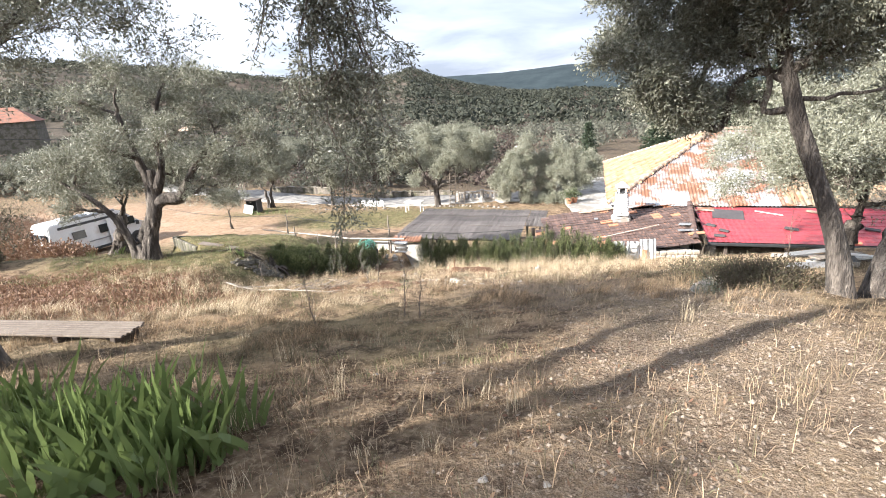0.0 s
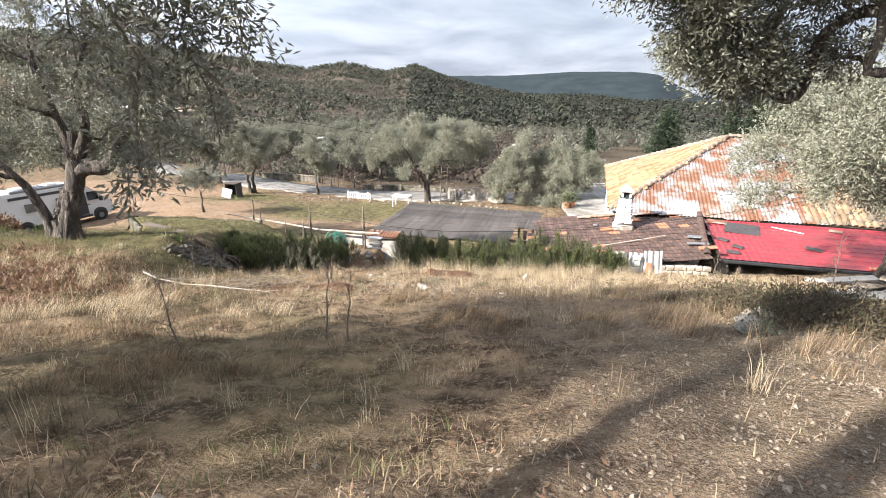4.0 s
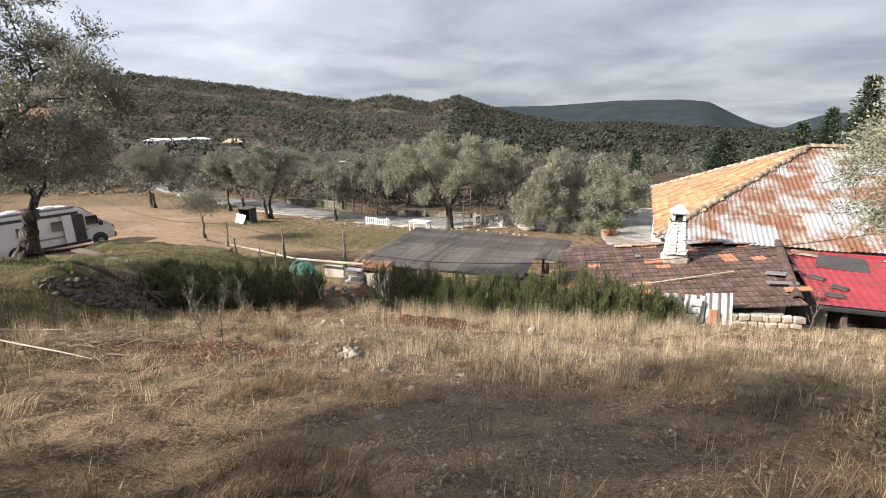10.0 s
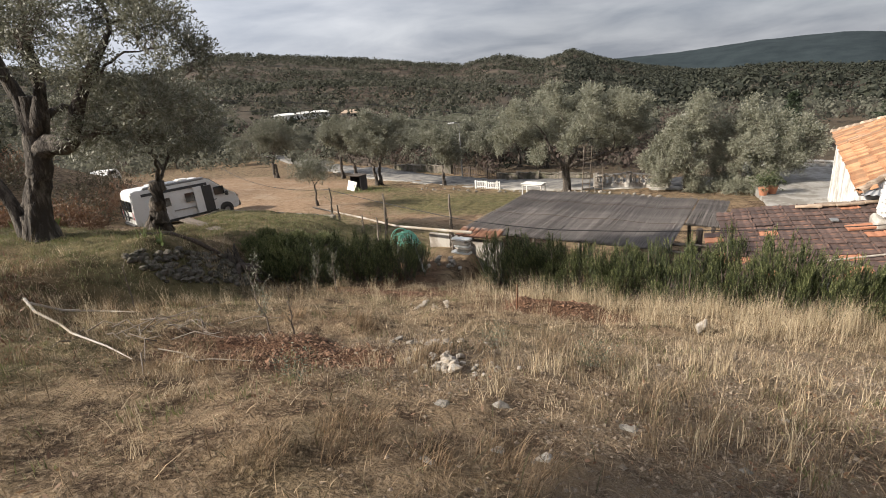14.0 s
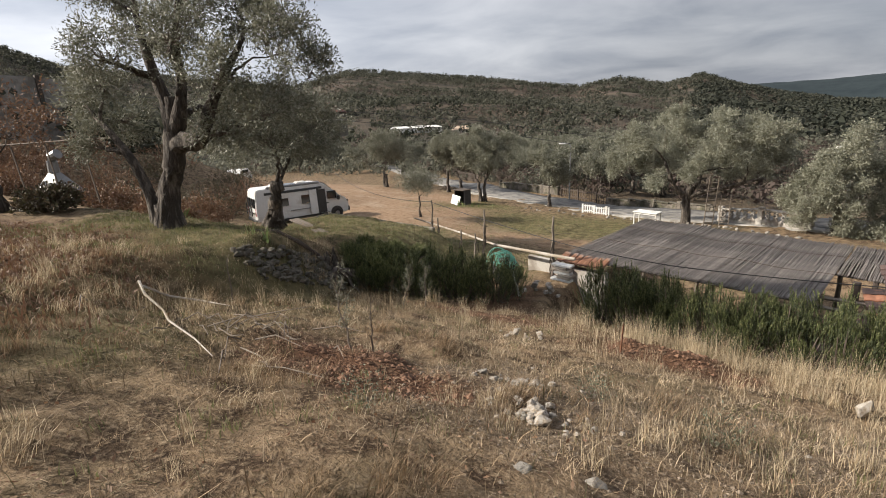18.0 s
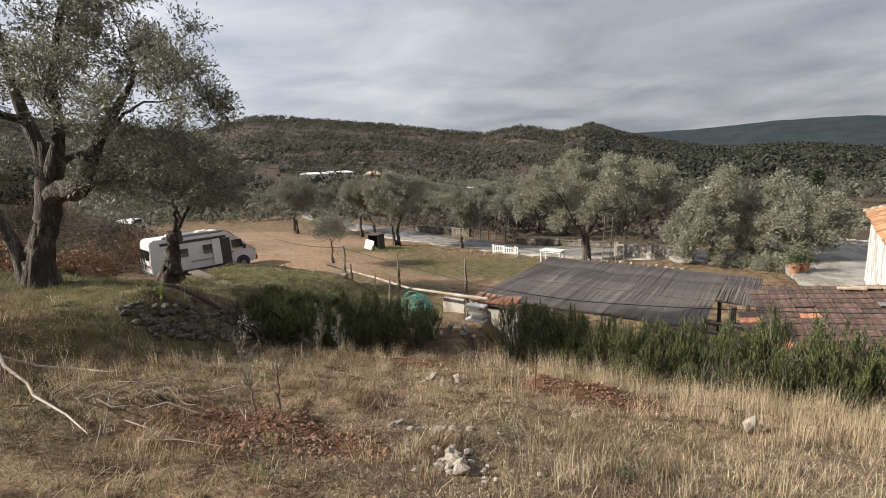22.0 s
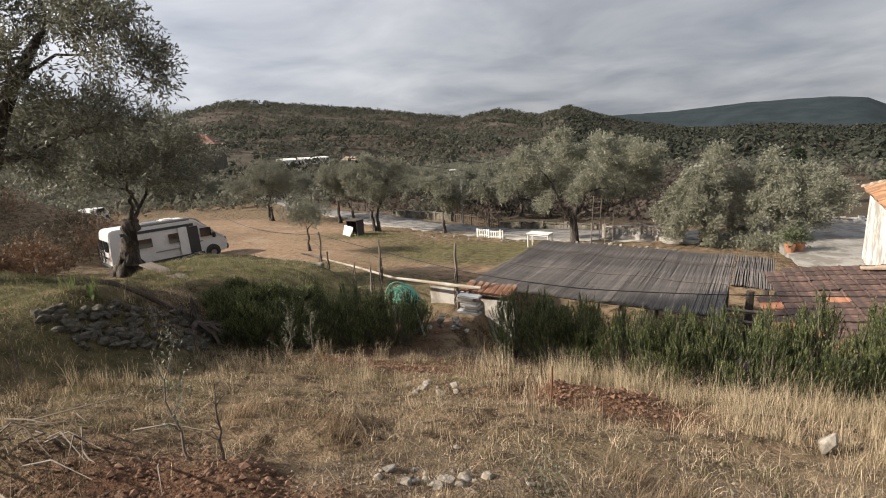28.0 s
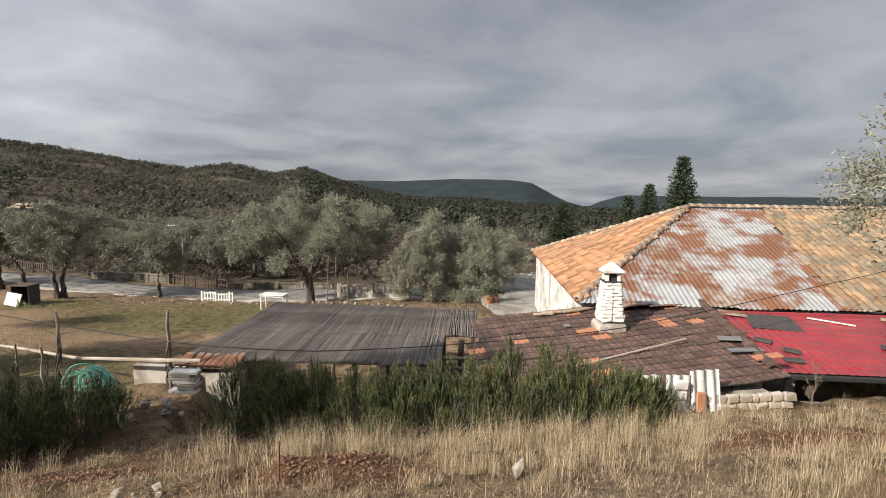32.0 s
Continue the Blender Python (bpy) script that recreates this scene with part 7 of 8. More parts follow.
HX, HY = -3.75, 19.55
hz = gz(HX, HY)
drum = thing("covered_heap", pose(HX, HY, hz), "garden heap under a dark tarpaulin behind the rosemary", "heap")
bm = stone_mesh(5, 3, 0.16, 1.0)
bm.transform(Matrix.Translation((0, 0, 0.42)) @ Matrix.Diagonal((0.38, 0.28, 0.52, 1)))
part("tarpaulin", bm, M_TAR, drum, smooth=True)
hose = thing("garden_hose", pose(HX, HY, hz + 0.94), "tangled green garden hose draped over a dark heap", "hose")
for k in range(15):
    rr_ = random.Random(200 + k)
    bm = bmesh.new()
    rx_, rz_ = rr_.uniform(0.16, 0.36), rr_.uniform(0.10, 0.24)
    cx, cz, tilt, ph = rr_.uniform(-0.16, 0.16), rr_.uniform(-0.10, 0.06), rr_.uniform(-0.5, 0.5), rr_.uniform(0, 6)
    pts = []
    for i in range(25):
        a = 2 * math.pi * i / 24
        px, pz = cx + rx_ * math.cos(a) * (1 + 0.12 * math.sin(3 * a + ph)), cz + rz_ * math.sin(a) + 0.3 * tilt * rx_ * math.cos(a)
        pz -= 0.9 * max(0.0, abs(px) - 0.34)
        pts.append((px, -0.31 - 0.02 * k * 0.4 + 0.30 * max(0.0, pz + 0.06) - 0.02 * math.sin(2 * a + ph), pz))
    tube(bm, pts, [0.011] * 25, 6)
    part("loop", bm, M_HOSE, hose)
bm = bmesh.new()
tube(bm, [(-0.36, -0.35, 0.0), (-0.44, -0.38, -0.15), (-0.42, -0.40, -0.34), (-0.38, -0.40, -0.5)], [0.011] * 4, 6)
part("tail", bm, M_HOSE, hose)
panel = thing("leaning_board", pose(HX + 0.42, HY - 0.35, hz - 0.05, -6, -16, 20), "dark board with a pale edge leaning against the heap", "board")
bm = bmesh.new(); box(bm, (0.04, 0, 0.48), (0.05, 0.045, 1.1), None, 0.006)
part("plank", bm, M_PLASTIC_W, panel)
bm = bmesh.new(); box(bm, (-0.10, 0.02, 0.48), (0.22, 0.03, 1.08), None, 0.006)
part("plank", bm, M_DARKWOOD, panel)

wood = thing("timber_stack", pose(-2.42, 20.0, -5.52, 0, 0, -8), "stack of pale offcut planks on a stone heap", "timber stack")
wz = random.Random(8)
for k in range(7):
    bm = bmesh.new(); box(bm, (wz.uniform(-0.08, 0.08), 0, 0.42 + 0.065 * k), (wz.uniform(0.34, 0.58), 0.2, 0.055), Matrix.Rotation(wz.uniform(-0.12, 0.12), 3, "Z"), 0.006)
    part("offcut", bm, M_PALE_STONE if k % 3 else M_PLASTIC_W, wood)
for k in range(16):
    put_stone(-2.9 + wz.gauss(0, 0.25), 19.75 + wz.gauss(0, 0.2), wz.uniform(0.06, 0.13), wz.random() < 0.15, wz, "rough stone in a heap below the timber", "stone heap by the pergola", 0.2, wz.uniform(0.0, 0.28))
lean = thing("lean_to_roof", pose(0, 0, 0), "narrow lean-to of rusty old roof tiles", "roof")
lt_v, lt_f = barrel(0.2, 0.6, 0.05)
lt = mesh_np("tile", lt_v, lt_f, M_RUST)
for k in range(9):
    s = k / 19
    o = new("tile", lt); o.parent = lean
    o.matrix_basis = Matrix.Translation((-3.0 + 2.9 * s, 21.25 - 0.55 * s, -5.06 + wz.uniform(-0.01, 0.02))) @ pose(0, 0, 0, 12, wz.gauss(0, 2), -10 + wz.gauss(0, 3))
bm = bmesh.new(); wall_mesh(bm, (-2.6, 21.45), (-1.6, 21.2), -7.6, -5.2, 0.2)
part("wall", bm, M_PLASTER, lean)
bm = bmesh.new(); tube(bm, [(-2.85, 21.15, gz(-2.95, 21.0) - 0.2), (-2.85, 21.15, -5.1)], [0.06, 0.055], 6)
part("post", bm, M_DARKWOOD, lean)

# ---- about the shed and on the roofs ----
def on_plane(M, s, t, up=0.05, rot=0):
    return M @ pose(s, t, up, 0, 0, rot)


def slab(name, M, s, t, w, l, th, rot, mat, label, cat, up=0.07, parent=None):
    bm = bmesh.new(); box(bm, (0, 0, 0), (w, l, th), None, min(th, w) * 0.18)
    o = part(name, bm, mat)
    o.matrix_basis = M @ pose(s, t, up + th / 2, random.Random(int(s * 100)).uniform(-3, 3), random.Random(int(t * 100)).uniform(-3, 3), rot)
    return tagged(o, label, cat)


MR = HM @ M_red
slab("tar_sheet", MR, 1.25, 2.85, 1.25, 0.95, 0.012, -8, M_TAR, "square of dark tar sheet on the red roof", "tar sheet", 0.05)
slab("rusty_plate", MR, 0.45, 3.4, 0.7, 0.4, 0.02, -12, M_RUST, "rusty metal plate at the top of the red roof", "metal plate", 0.06)
slab("lath", MR, 2.9, 3.0, 1.1, 0.05, 0.03, -24, M_PLASTIC_W, "thin white lath lying on the red roof", "lath", 0.05)
for s, t, w, rot in ((3.3, 1.35, 0.5, -22), (0.35, 1.6, 0.4, -35), (0.75, 1.05, 0.36, -25), (6.1, 1.4, 0.5, -20), (8.0, 1.35, 0.5, -30), (0.5, 0.55, 0.42, -15)):
    slab("roof_slate", MR, s, t, w, 0.2, 0.045, rot, M_TAR, "dark broken plank weighing down the red roof", "plank", 0.05)
for s, t, w in ((4.9, 0.12, 0.7), (7.0, 0.10, 0.6), (9.6, 0.10, 0.8)):
    slab("loose_tile", MR, s, t, w, 0.16, 0.06, 0, M_CLAY, "clay tile laid on the roof edge", "tile", 0.05)
slab("loose_tile", MR, 4.6, 3.2, 0.42, 0.16, 0.05, -30, M_RIDGE_TILE, "pale loose tile on the red roof", "tile", 0.05)
# hip of larger tiles where the dark roof ends, flashing and loose pieces
slab("metal_flashing", M_shed, 4.9, 5.0, 1.3, 0.42, 0.02, 6, M_IRON, "bent grey metal sheet beside the chimney", "metal sheet", 0.2)
slab("metal_flashing", M_shed, 5.9, 4.9, 1.0, 0.4, 0.02, 2, M_IRON, "bent grey metal sheet on the shed roof", "metal sheet", 0.12)
slab("metal_flashing", M_shed, 5.75, 1.25, 0.75, 0.2, 0.02, -8, M_STEEL, "strip of grey metal on the roof corner", "metal sheet", 0.14)
slab("metal_flashing", M_shed, 5.9, 2.0, 0.5, 0.3, 0.02, -30, M_STEEL, "strip of grey metal on the roof corner", "metal sheet", 0.12)
slab("clay_tile", M_shed, 5.95, 0.85, 0.6, 0.2, 0.05, -3, M_CLAY, "bright clay tile at the roof corner", "tile", 0.10)
for k in range(6):
    slab("plank", M_shed, 2.3 + 0.3 * k, 5.25 + 0.06 * (k % 3), 0.6, 0.14, 0.05, -6 + 4 * k, M_RIDGE_TILE, "pale broken tile along the house wall", "tile", 0.08)
slab("white_lath", M_shed, 3.3, 1.9, 3.2, 0.04, 0.03, 9, M_PALE_STONE, "pale lath lying across the dark tiles", "lath", 0.09)
slab("vent_tile", M_shed, 2.6, 4.1, 0.16, 0.2, 0.04, 0, M_STEEL, "grey vent tile on the dark roof", "tile", 0.08)
slab("clay_tile", M_shed, 3.0, 3.55, 0.6, 0.28, 0.06, 4, M_CLAY, "bright clay tile below the chimney", "tile", 0.06)
verge = thing("verge_tiles", pose(0, 0, 0), "stepped verge of dark ridge tiles at the roof end", "roof tiles")
vt = mesh_np("ridge_tile", *barrel(0.26, 0.42, 0.09), M_DARK_TILE)
for k in range(13):
    o = new("ridge_tile", vt); o.parent = verge
    o.matrix_basis = M_shed @ pose(SW + 0.30 * (0.4 + 0.36 * k) - 0.05, 0.4 + 0.36 * k, 0.06, 3, 0, -16.7)

# shed front wall: rubble, leaning sheets, blocks
rub = random.Random(66)
pier = thing("rubble_wall", pose(0, 0, 0), "crumbling pale rubble wall at the shed corner", "wall")
bm = bmesh.new(); wall_mesh(bm, (5.9, 18.12), (9.4, 17.86), -6.0, -5.02, 0.3)
part("core", bm, M_PLASTER, pier)
for j in range(5):
    x = 7.6
    while x < 9.35:
        w = rub.uniform(0.14, 0.3)
        bm = bmesh.new()
        box(bm, (0, 0, 0), (w * 0.94, 0.12, 0.17), None, 0.03)
        for v_ in bm.verts:
            v_.co += Vector((rub.gauss(0, 0.012), rub.gauss(0, 0.012), rub.gauss(0, 0.012)))
        o = part("stone", bm, M_PALE_STONE, pier)
        yy = 18.12 + (x - 5.9) / 3.5 * -0.26
        o.matrix_basis = pose(x + w / 2, yy - 0.2, -5.68 + 0.175 * j, rub.gauss(0, 3), rub.gauss(0, 3), -4 + rub.gauss(0, 3))
        x += w
for k, (x, w, mat) in enumerate(((6.15, 0.55, M_ZINC), (6.72, 0.5, M_ZINC), (7.28, 0.6, M_ZINC))):
    v, f = corrugated(0, w, 0, 0.85, 0.2, 0.035, None, 0, 2, k)
    o = new("iron_sheet", mesh_np("iron_sheet", v, f, mat, True))
    o.matrix_basis = Matrix.Translation((x, 17.82 - 0.03 * k, gz(x, 17.7) - 0.1)) @ pose(0, 0, 0, 84, rub.uniform(-4, 4), -4)
    tagged(o, "short pale grey corrugated sheet leaning on the shed wall", "metal sheet", "sheets leaning on the shed")
for k in range(3):
    bm = bmesh.new(); box(bm, (0, 0, 0), (0.26, 0.10, 0.17), None, 0.012); 
    o = part("block", bm, M_PLASTIC_W); o.matrix_basis = pose(6.95 + 0.02 * k, 17.72, gz(6.9, 17.7) + 0.15 + 0.2 * k, 0, rub.uniform(-5, 5), -4)
    tagged(o, "white hollow block stacked against the shed", "block", "blocks by the shed")
bm = bmesh.new(); box(bm, (0, 0, 0), (0.2, 0.05, 0.4), None, 0.02)
o = part("clay_tile", bm, M_CLAY); o.matrix_basis = pose(7.4, 17.66, gz(7.4, 17.6) + 0.15, -12, 6, 0); tagged(o, "clay tile leaning on the shed wall", "tile")
parapet = thing("parapet", HM, "low concrete-topped stone parapet before the red roof", "wall")
bm = bmesh.new(); box(bm, (10.8, -4.35, -6.3), (13.6, 0.4, 1.55), None, 0.03)
part("wall", bm, M_PLASTER, parapet)
for k in range(17):
    bm = bmesh.new(); box(bm, (4.4 + k * 0.8, -4.35, -5.50), (0.79, 0.5, 0.10), Matrix.Rotation(rub.gauss(0, 0.01), 3, "Y"), 0.02)
    part("coping_stone", bm, M_PALE_STONE, parapet)
bm = bmesh.new(); box(bm, (7.2, -3.9, -5.42), (0.9, 0.3, 0.14), None, 0.02)
tagged(part("white_block", bm, M_PLASTIC_W), "pale block resting on the parapet", "block").matrix_basis = HM

# ---- meadow furniture ----
def white_table(x, y):
    z = gz(x, y)
    t = thing("garden_table", pose(x, y, z, 0, 0, -16), "small white-topped garden table in the meadow", "table")
    bm = bmesh.new(); box(bm, (0, 0, 0.88), (1.5, 0.8, 0.06), None, 0.02)
    part("tabletop", bm, M_PLASTIC_W, t)
    for sx in (-1, 1):
        for sy in (-1, 1):
            bm = bmesh.new(); box(bm, (sx * 0.66, sy * 0.32, 0.43), (0.06, 0.06, 0.86), None, 0.008)
            part("leg", bm, M_PLASTIC_W, t)
    bm = bmesh.new(); box(bm, (0, 0.0, 0.8), (1.36, 0.66, 0.08)); part("apron", bm, M_PLASTIC_W, t)


white_table(-3.7, 39.4)


def wooden_ladder(x, y, h, label, yaw):
    t = thing("wooden_ladder", pose(x, y, gz(x, y), 8, 0, yaw), label, "ladder", "ladders by the olive")
    for sx in (-0.24, 0.24):
        bm = bmesh.new(); box(bm, (sx, 0, h / 2), (0.05, 0.06, h + 0.2), None, 0.008); part("side_rail", bm, M_WOOD, t)
    for k in range(int(h / 0.35)):
        bm = bmesh.new(); box(bm, (0, 0, 0.3 + 0.35 * k), (0.5, 0.05, 0.05), None, 0.008); part("rung", bm, M_WOOD, t)


wooden_ladder(-0.5, 40.6, 3.0, "wooden ladder standing by the large olive", 20)
wooden_ladder(0.3, 41.0, 1.9, "short wooden ladder standing by the olive", 0)
hut = thing("storage_box", pose(-19.6, 44.6, gz(-19.6, 44.6), 0, 0, -12) @ Matrix.Scale(0.85, 4), "dark open storage box under the olive tree", "storage box")
for c, s, nm in (((0, 0.5, 0.75), (1.3, 0.05, 1.5), "back_panel"), ((-0.65, 0, 0.75), (0.05, 1.0, 1.5), "side_panel"), ((0.65, 0, 0.75), (0.05, 1.0, 1.5), "side_panel"), ((0, -0.05, 1.53), (1.5, 1.3, 0.06), "roof")):
    bm = bmesh.new(); box(bm, c, s, None, 0.01); part(nm, bm, M_TAR if nm != "roof" else M_DARKWOOD, hut)
bm = bmesh.new(); box(bm, (-0.30, -0.75, 0.55), (1.15, 0.05, 0.95), Matrix.Rotation(radians(-14), 3, "X") @ Matrix.Rotation(radians(9), 3, "Y"), 0.015)
o = part("white_board", bm, M_PLASTIC_W); o.matrix_basis = pose(-19.6, 44.6, gz(-19.6, 44.6), 0, 0, -12) @ Matrix.Scale(0.85, 4); tagged(o, "white board leaning on the dark storage box", "board")
for k, (x, y) in enumerate(((8.6, 36.6), (9.1, 37.0))):
    t = thing("plant_pot", pose(x, y, -7.36), "clay pot with a trailing plant in the courtyard", "plant pot", "courtyard pots")
    bm = bmesh.new(); bmesh.ops.create_cone(bm, cap_ends=True, segments=12, radius1=0.17, radius2=0.25, depth=0.4, matrix=Matrix.Translation((0, 0, 0.2)))
    part("pot", bm, M_CLAY, t)
    r = np.random.default_rng(k); p = r.normal(0, 0.22, (90, 3)) + [0, 0, 0.75]; q = r.normal(0, 1, (90, 3)); q /= np.linalg.norm(q, axis=1, keepdims=True)
    v, f = leaves(p, q, 5, 0.12, 0.03, 0.6, k, 0.15); part("leaves", mesh_np("pot_plant", v, f, M_ROSEMARY), None, t)

# ---- the left terrace ----
oven = thing("outdoor_oven", pose(-22.0, 16.6, gz(-22.0, 16.6), 0, 0, 20), "outdoor oven with a grey metal hood and flue", "oven")
bm = bmesh.new(); box(bm, (0, 0, 0.3), (1.2, 1.2, 0.6), None, 0.05); part("base", bm, M_STONE, oven)
bm = bmesh.new(); bmesh.ops.create_cone(bm, cap_ends=True, segments=4, radius1=0.8, radius2=0.2, depth=0.75, matrix=Matrix.Translation((0, 0, 1.05)) @ Matrix.Rotation(radians(45), 4, "Z")); part("hood", bm, M_STEEL, oven)
bm = bmesh.new(); tube(bm, [(0, 0, 1.45), (0, 0, 1.85), (0.08, 0, 2.05), (0.38, 0, 2.15)], [0.2, 0.19, 0.19, 0.19], 10); part("flue", bm, M_STEEL, oven)
rails = thing("drying_frame", pose(0, 0, 0), "frame of thin grey poles on the terrace", "frame")
fz = gz(-22, 15)
for k in range(5):
    x = -25.5 + 1.7 * k
    bm = bmesh.new(); tube(bm, [(x, 14.6 + 0.5 * k, fz - 0.2), (x - 0.4, 14.6 + 0.5 * k, fz + 2.0)], [0.035, 0.03], 5); part("pole", bm, M_TWIG, rails)
for o_ in (0.0, 0.5):
    bm = bmesh.new(); tube(bm, [(-27.5, 14.0 + o_, fz + 1.85), (-18.4, 16.8 + o_, fz + 2.08)], [0.035, 0.03], 5); part("rail", bm, M_TWIG, rails)
wallL = thing("slab_wall", pose(0, 0, 0), "grey concrete slab wall with dark posts on the bank", "wall")
for k in range(6):
    a, b = Vector((-41 - 2.2 * k * 0.6, 10 + 3.2 * k, 0)), Vector((-41 - 2.2 * (k + 1) * 0.6, 10 + 3.2 * (k + 1), 0))
    bm = bmesh.new(); wall_mesh(bm, a, b, gz(a.x, a.y) - 0.5, 3.6 - 0.05 * k, 0.15); part("slab", bm, M_CONCRETE, wallL)
    bm = bmesh.new(); box(bm, (a.x + 0.15, a.y, 2.6 - 0.05 * k), (0.3, 0.3, 2.4), None, 0.02); part("post", bm, M_DARKWOOD, wallL)

# ---- small things on the slope ----
def iris(x, y, h, seed, n_=9):
    rnd = random.Random(seed)
    t = thing("iris_plant", pose(x, y, gz(x, y), 0, 0, rnd.uniform(0, 360)), "clump of broad sword-shaped green iris leaves", "plant", "iris clumps")
    for k in range(n_):
        bm = bmesh.new()
        a = rnd.uniform(-0.9, 0.9) if k < n_ - 3 else rnd.uniform(-1.4, 1.4)
        H, w = h * rnd.uniform(0.55, 1.1), rnd.uniform(0.016, 0.030)
        off = Vector((0.035 * (k - n_ / 2), rnd.uniform(-0.06, 0.06), 0))
        ring = []
        bend = rnd.uniform(0.05, 0.5)
        for i in range(6):
            u = i / 5
            c = off + Vector((math.sin(a) * H * u * 0.6 + bend * a * H * u * u * 0.35, rnd.uniform(-0.3, 0.3) * 0.04, H * u * (1 - 0.22 * abs(a) * u)))
            ww = w * (1 - u ** 2.2) * (0.8 + 0.5 * u) + 0.001
            q = Vector((math.cos(a), 0.25, -math.sin(a) * 0.6)).normalized() * ww
            ring.append((bm.verts.new(c - q), bm.verts.new(c + q)))
        for p, q in zip(ring, ring[1:]):
            bm.faces.new((p[0], p[1], q[1], q[0]))
        part("leaf", bm, M_IRIS, t)
    return t


ri = random.Random(17)
for k in range(78):
    u = ri.random()
    x = -1.12 - 2.3 * u + ri.gauss(0, 0.12)
    y = 1.2 + 1.0 * ri.random() + 0.35 * u
    if (x - 0.4) ** 2 + (y + 0.6) ** 2 > 3.9:
        iris(x, y, ri.uniform(0.38, 0.62), 300 + k)
for k, (x, y) in enumerate(((-7.35, 15.0), (-7.2, 14.8), (-7.5, 14.7), (-13.0, 15.6), (-12.2, 15.9), (-19.2, 43.2), (-18.6, 43.0), (-18.0, 43.4), (-16.6, 43.0), (-15.8, 42.6), (-17.3, 43.3))):
    iris(x, y, 0.32 if y < 30 else 0.6, 400 + k, 6)

bench = thing("plank_platform", pose(-6.05, 6.05, -1.92, 0, 0, -7), "low platform of grey weathered slats", "platform")
for k in range(7):
    bm = bmesh.new(); box(bm, (0.02 * (k % 3), -0.21 + 0.07 * k, 0.40), (2.75, 0.055, 0.035), Matrix.Rotation(0.003 * (k % 4), 3, "Z"), 0.005); part("slat", bm, M_TWIG, bench)
for sx in (-1.1, 0.2, 1.2):
    bm = bmesh.new(); box(bm, (sx, 0, 0.16), (0.10, 0.46, 0.42), None, 0.01); part("support", bm, M_DARKWOOD, bench)
bench2 = thing("plank_bench", pose(0, 0, 0), "low grey plank bench at the edge of the terrace", "bench")
e0, e1 = Vector((-10.6, 18.5, -3.86)), Vector((-8.9, 18.05, -3.95))
d_ = e1 - e0; R_ = Matrix.Rotation(math.atan2(d_.y, d_.x), 3, "Z") @ Matrix.Rotation(0.1, 3, "Y")
for k in range(2):
    bm = bmesh.new(); box(bm, (e0 + e1) / 2 + Vector((0.03 * k, 0.16 * k - 0.08, 0)), (d_.length + 0.1, 0.15, 0.04), R_, 0.008); part("plank", bm, M_TWIG, bench2)
for u in (0.1, 0.5):
    p_ = e0.lerp(e1, u); zg = gz(p_.x, p_.y) - 0.08
    bm = bmesh.new(); box(bm, (p_.x, p_.y, (zg + p_.z - 0.02) / 2), (0.05, 0.2, p_.z - 0.02 - zg), R_, 0.01); part("leg", bm, M_DARKWOOD, bench2)


def sapling(x, y, h, seed, label, leafy=0, lean=(0, 0), mat=None):
    rnd, r = random.Random(seed), np.random.default_rng(seed)
    t = thing("sapling", pose(x, y, gz(x, y)), label, "sapling", "saplings on the slope")
    top = Vector((lean[0], lean[1], h))
    st = bough(rnd, (0, 0, -0.05), top, 7, 0, 0.02)
    bm = bmesh.new(); tube(bm, st, [0.013, 0.012, 0.010, 0.009, 0.007, 0.006, 0.004, 0.002], 5); part("stem", bm, M_TWIG, t)
    tips, dirs = [], []
    for k in range(9):
        p = st[2 + k % 5]
        d = Vector((rnd.uniform(-1, 1), rnd.uniform(-1, 1), rnd.uniform(0.8, 2.2))).normalized() * rnd.uniform(0.15, 0.36) * h
        bm = bmesh.new(); tube(bm, bough(rnd, p, p + d, 4, 0, 0.03), [0.0045, 0.004, 0.003, 0.0022, 0.0012], 4); part("twig", bm, M_TWIG, t)
        for q in range(leafy):
            tips.append(p + d * rnd.uniform(0.2, 1)); dirs.append(d.normalized())
    if leafy:
        v, f = leaves(np.array(tips), np.array(dirs), 4, 0.036, 0.0055, 0.5, seed, 0.10)
        part("foliage", mesh_np("sapling_leaves", v, f, mat or M_OLIVE), None, t)["kind"] = "stuff"


sapling(-1.85, 5.84, 0.95, 1, "thin leafless sapling on the dry slope", 2, (-0.1, 0), M_WEED)
sapling(-0.64, 6.68, 1.0, 2, "thin leafless sapling on the dry slope", 1, (0.05, 0.1), M_DEADLEAF)
sapling(-0.40, 6.66, 0.95, 3, "thin leafless sapling on the dry slope", 1, (0.1, 0.0), M_DEADLEAF)
sapling(-2.32, 12.1, 0.85, 4, "small leaning olive sapling in red earth", 10, (-0.32, 0.1))
sapling(-2.1, 12.2, 0.7, 5, "thin bare sapling in red earth", 0, (0.05, 0))
sapling(-5.75, 12.9, 0.8, 6, "thin bare sapling on the slope", 0)
sapling(-4.6, 16.0, 1.0, 7, "leafy olive sucker by the stone bank", 10, (0.3, 0.1))
sapling(-4.2, 16.3, 0.9, 8, "leafy olive sucker by the stone bank", 8, (-0.1, 0.2))
sapling(8.4, 11.1, 1.9, 9, "dark thin sapling with a few red leaves", 3, (0, 0), M_DEADLEAF)
sapling(9.35, 17.2, 1.0, 10, "dry weed stalk at the shed corner", 4, (0.1, 0.0), M_THATCH)

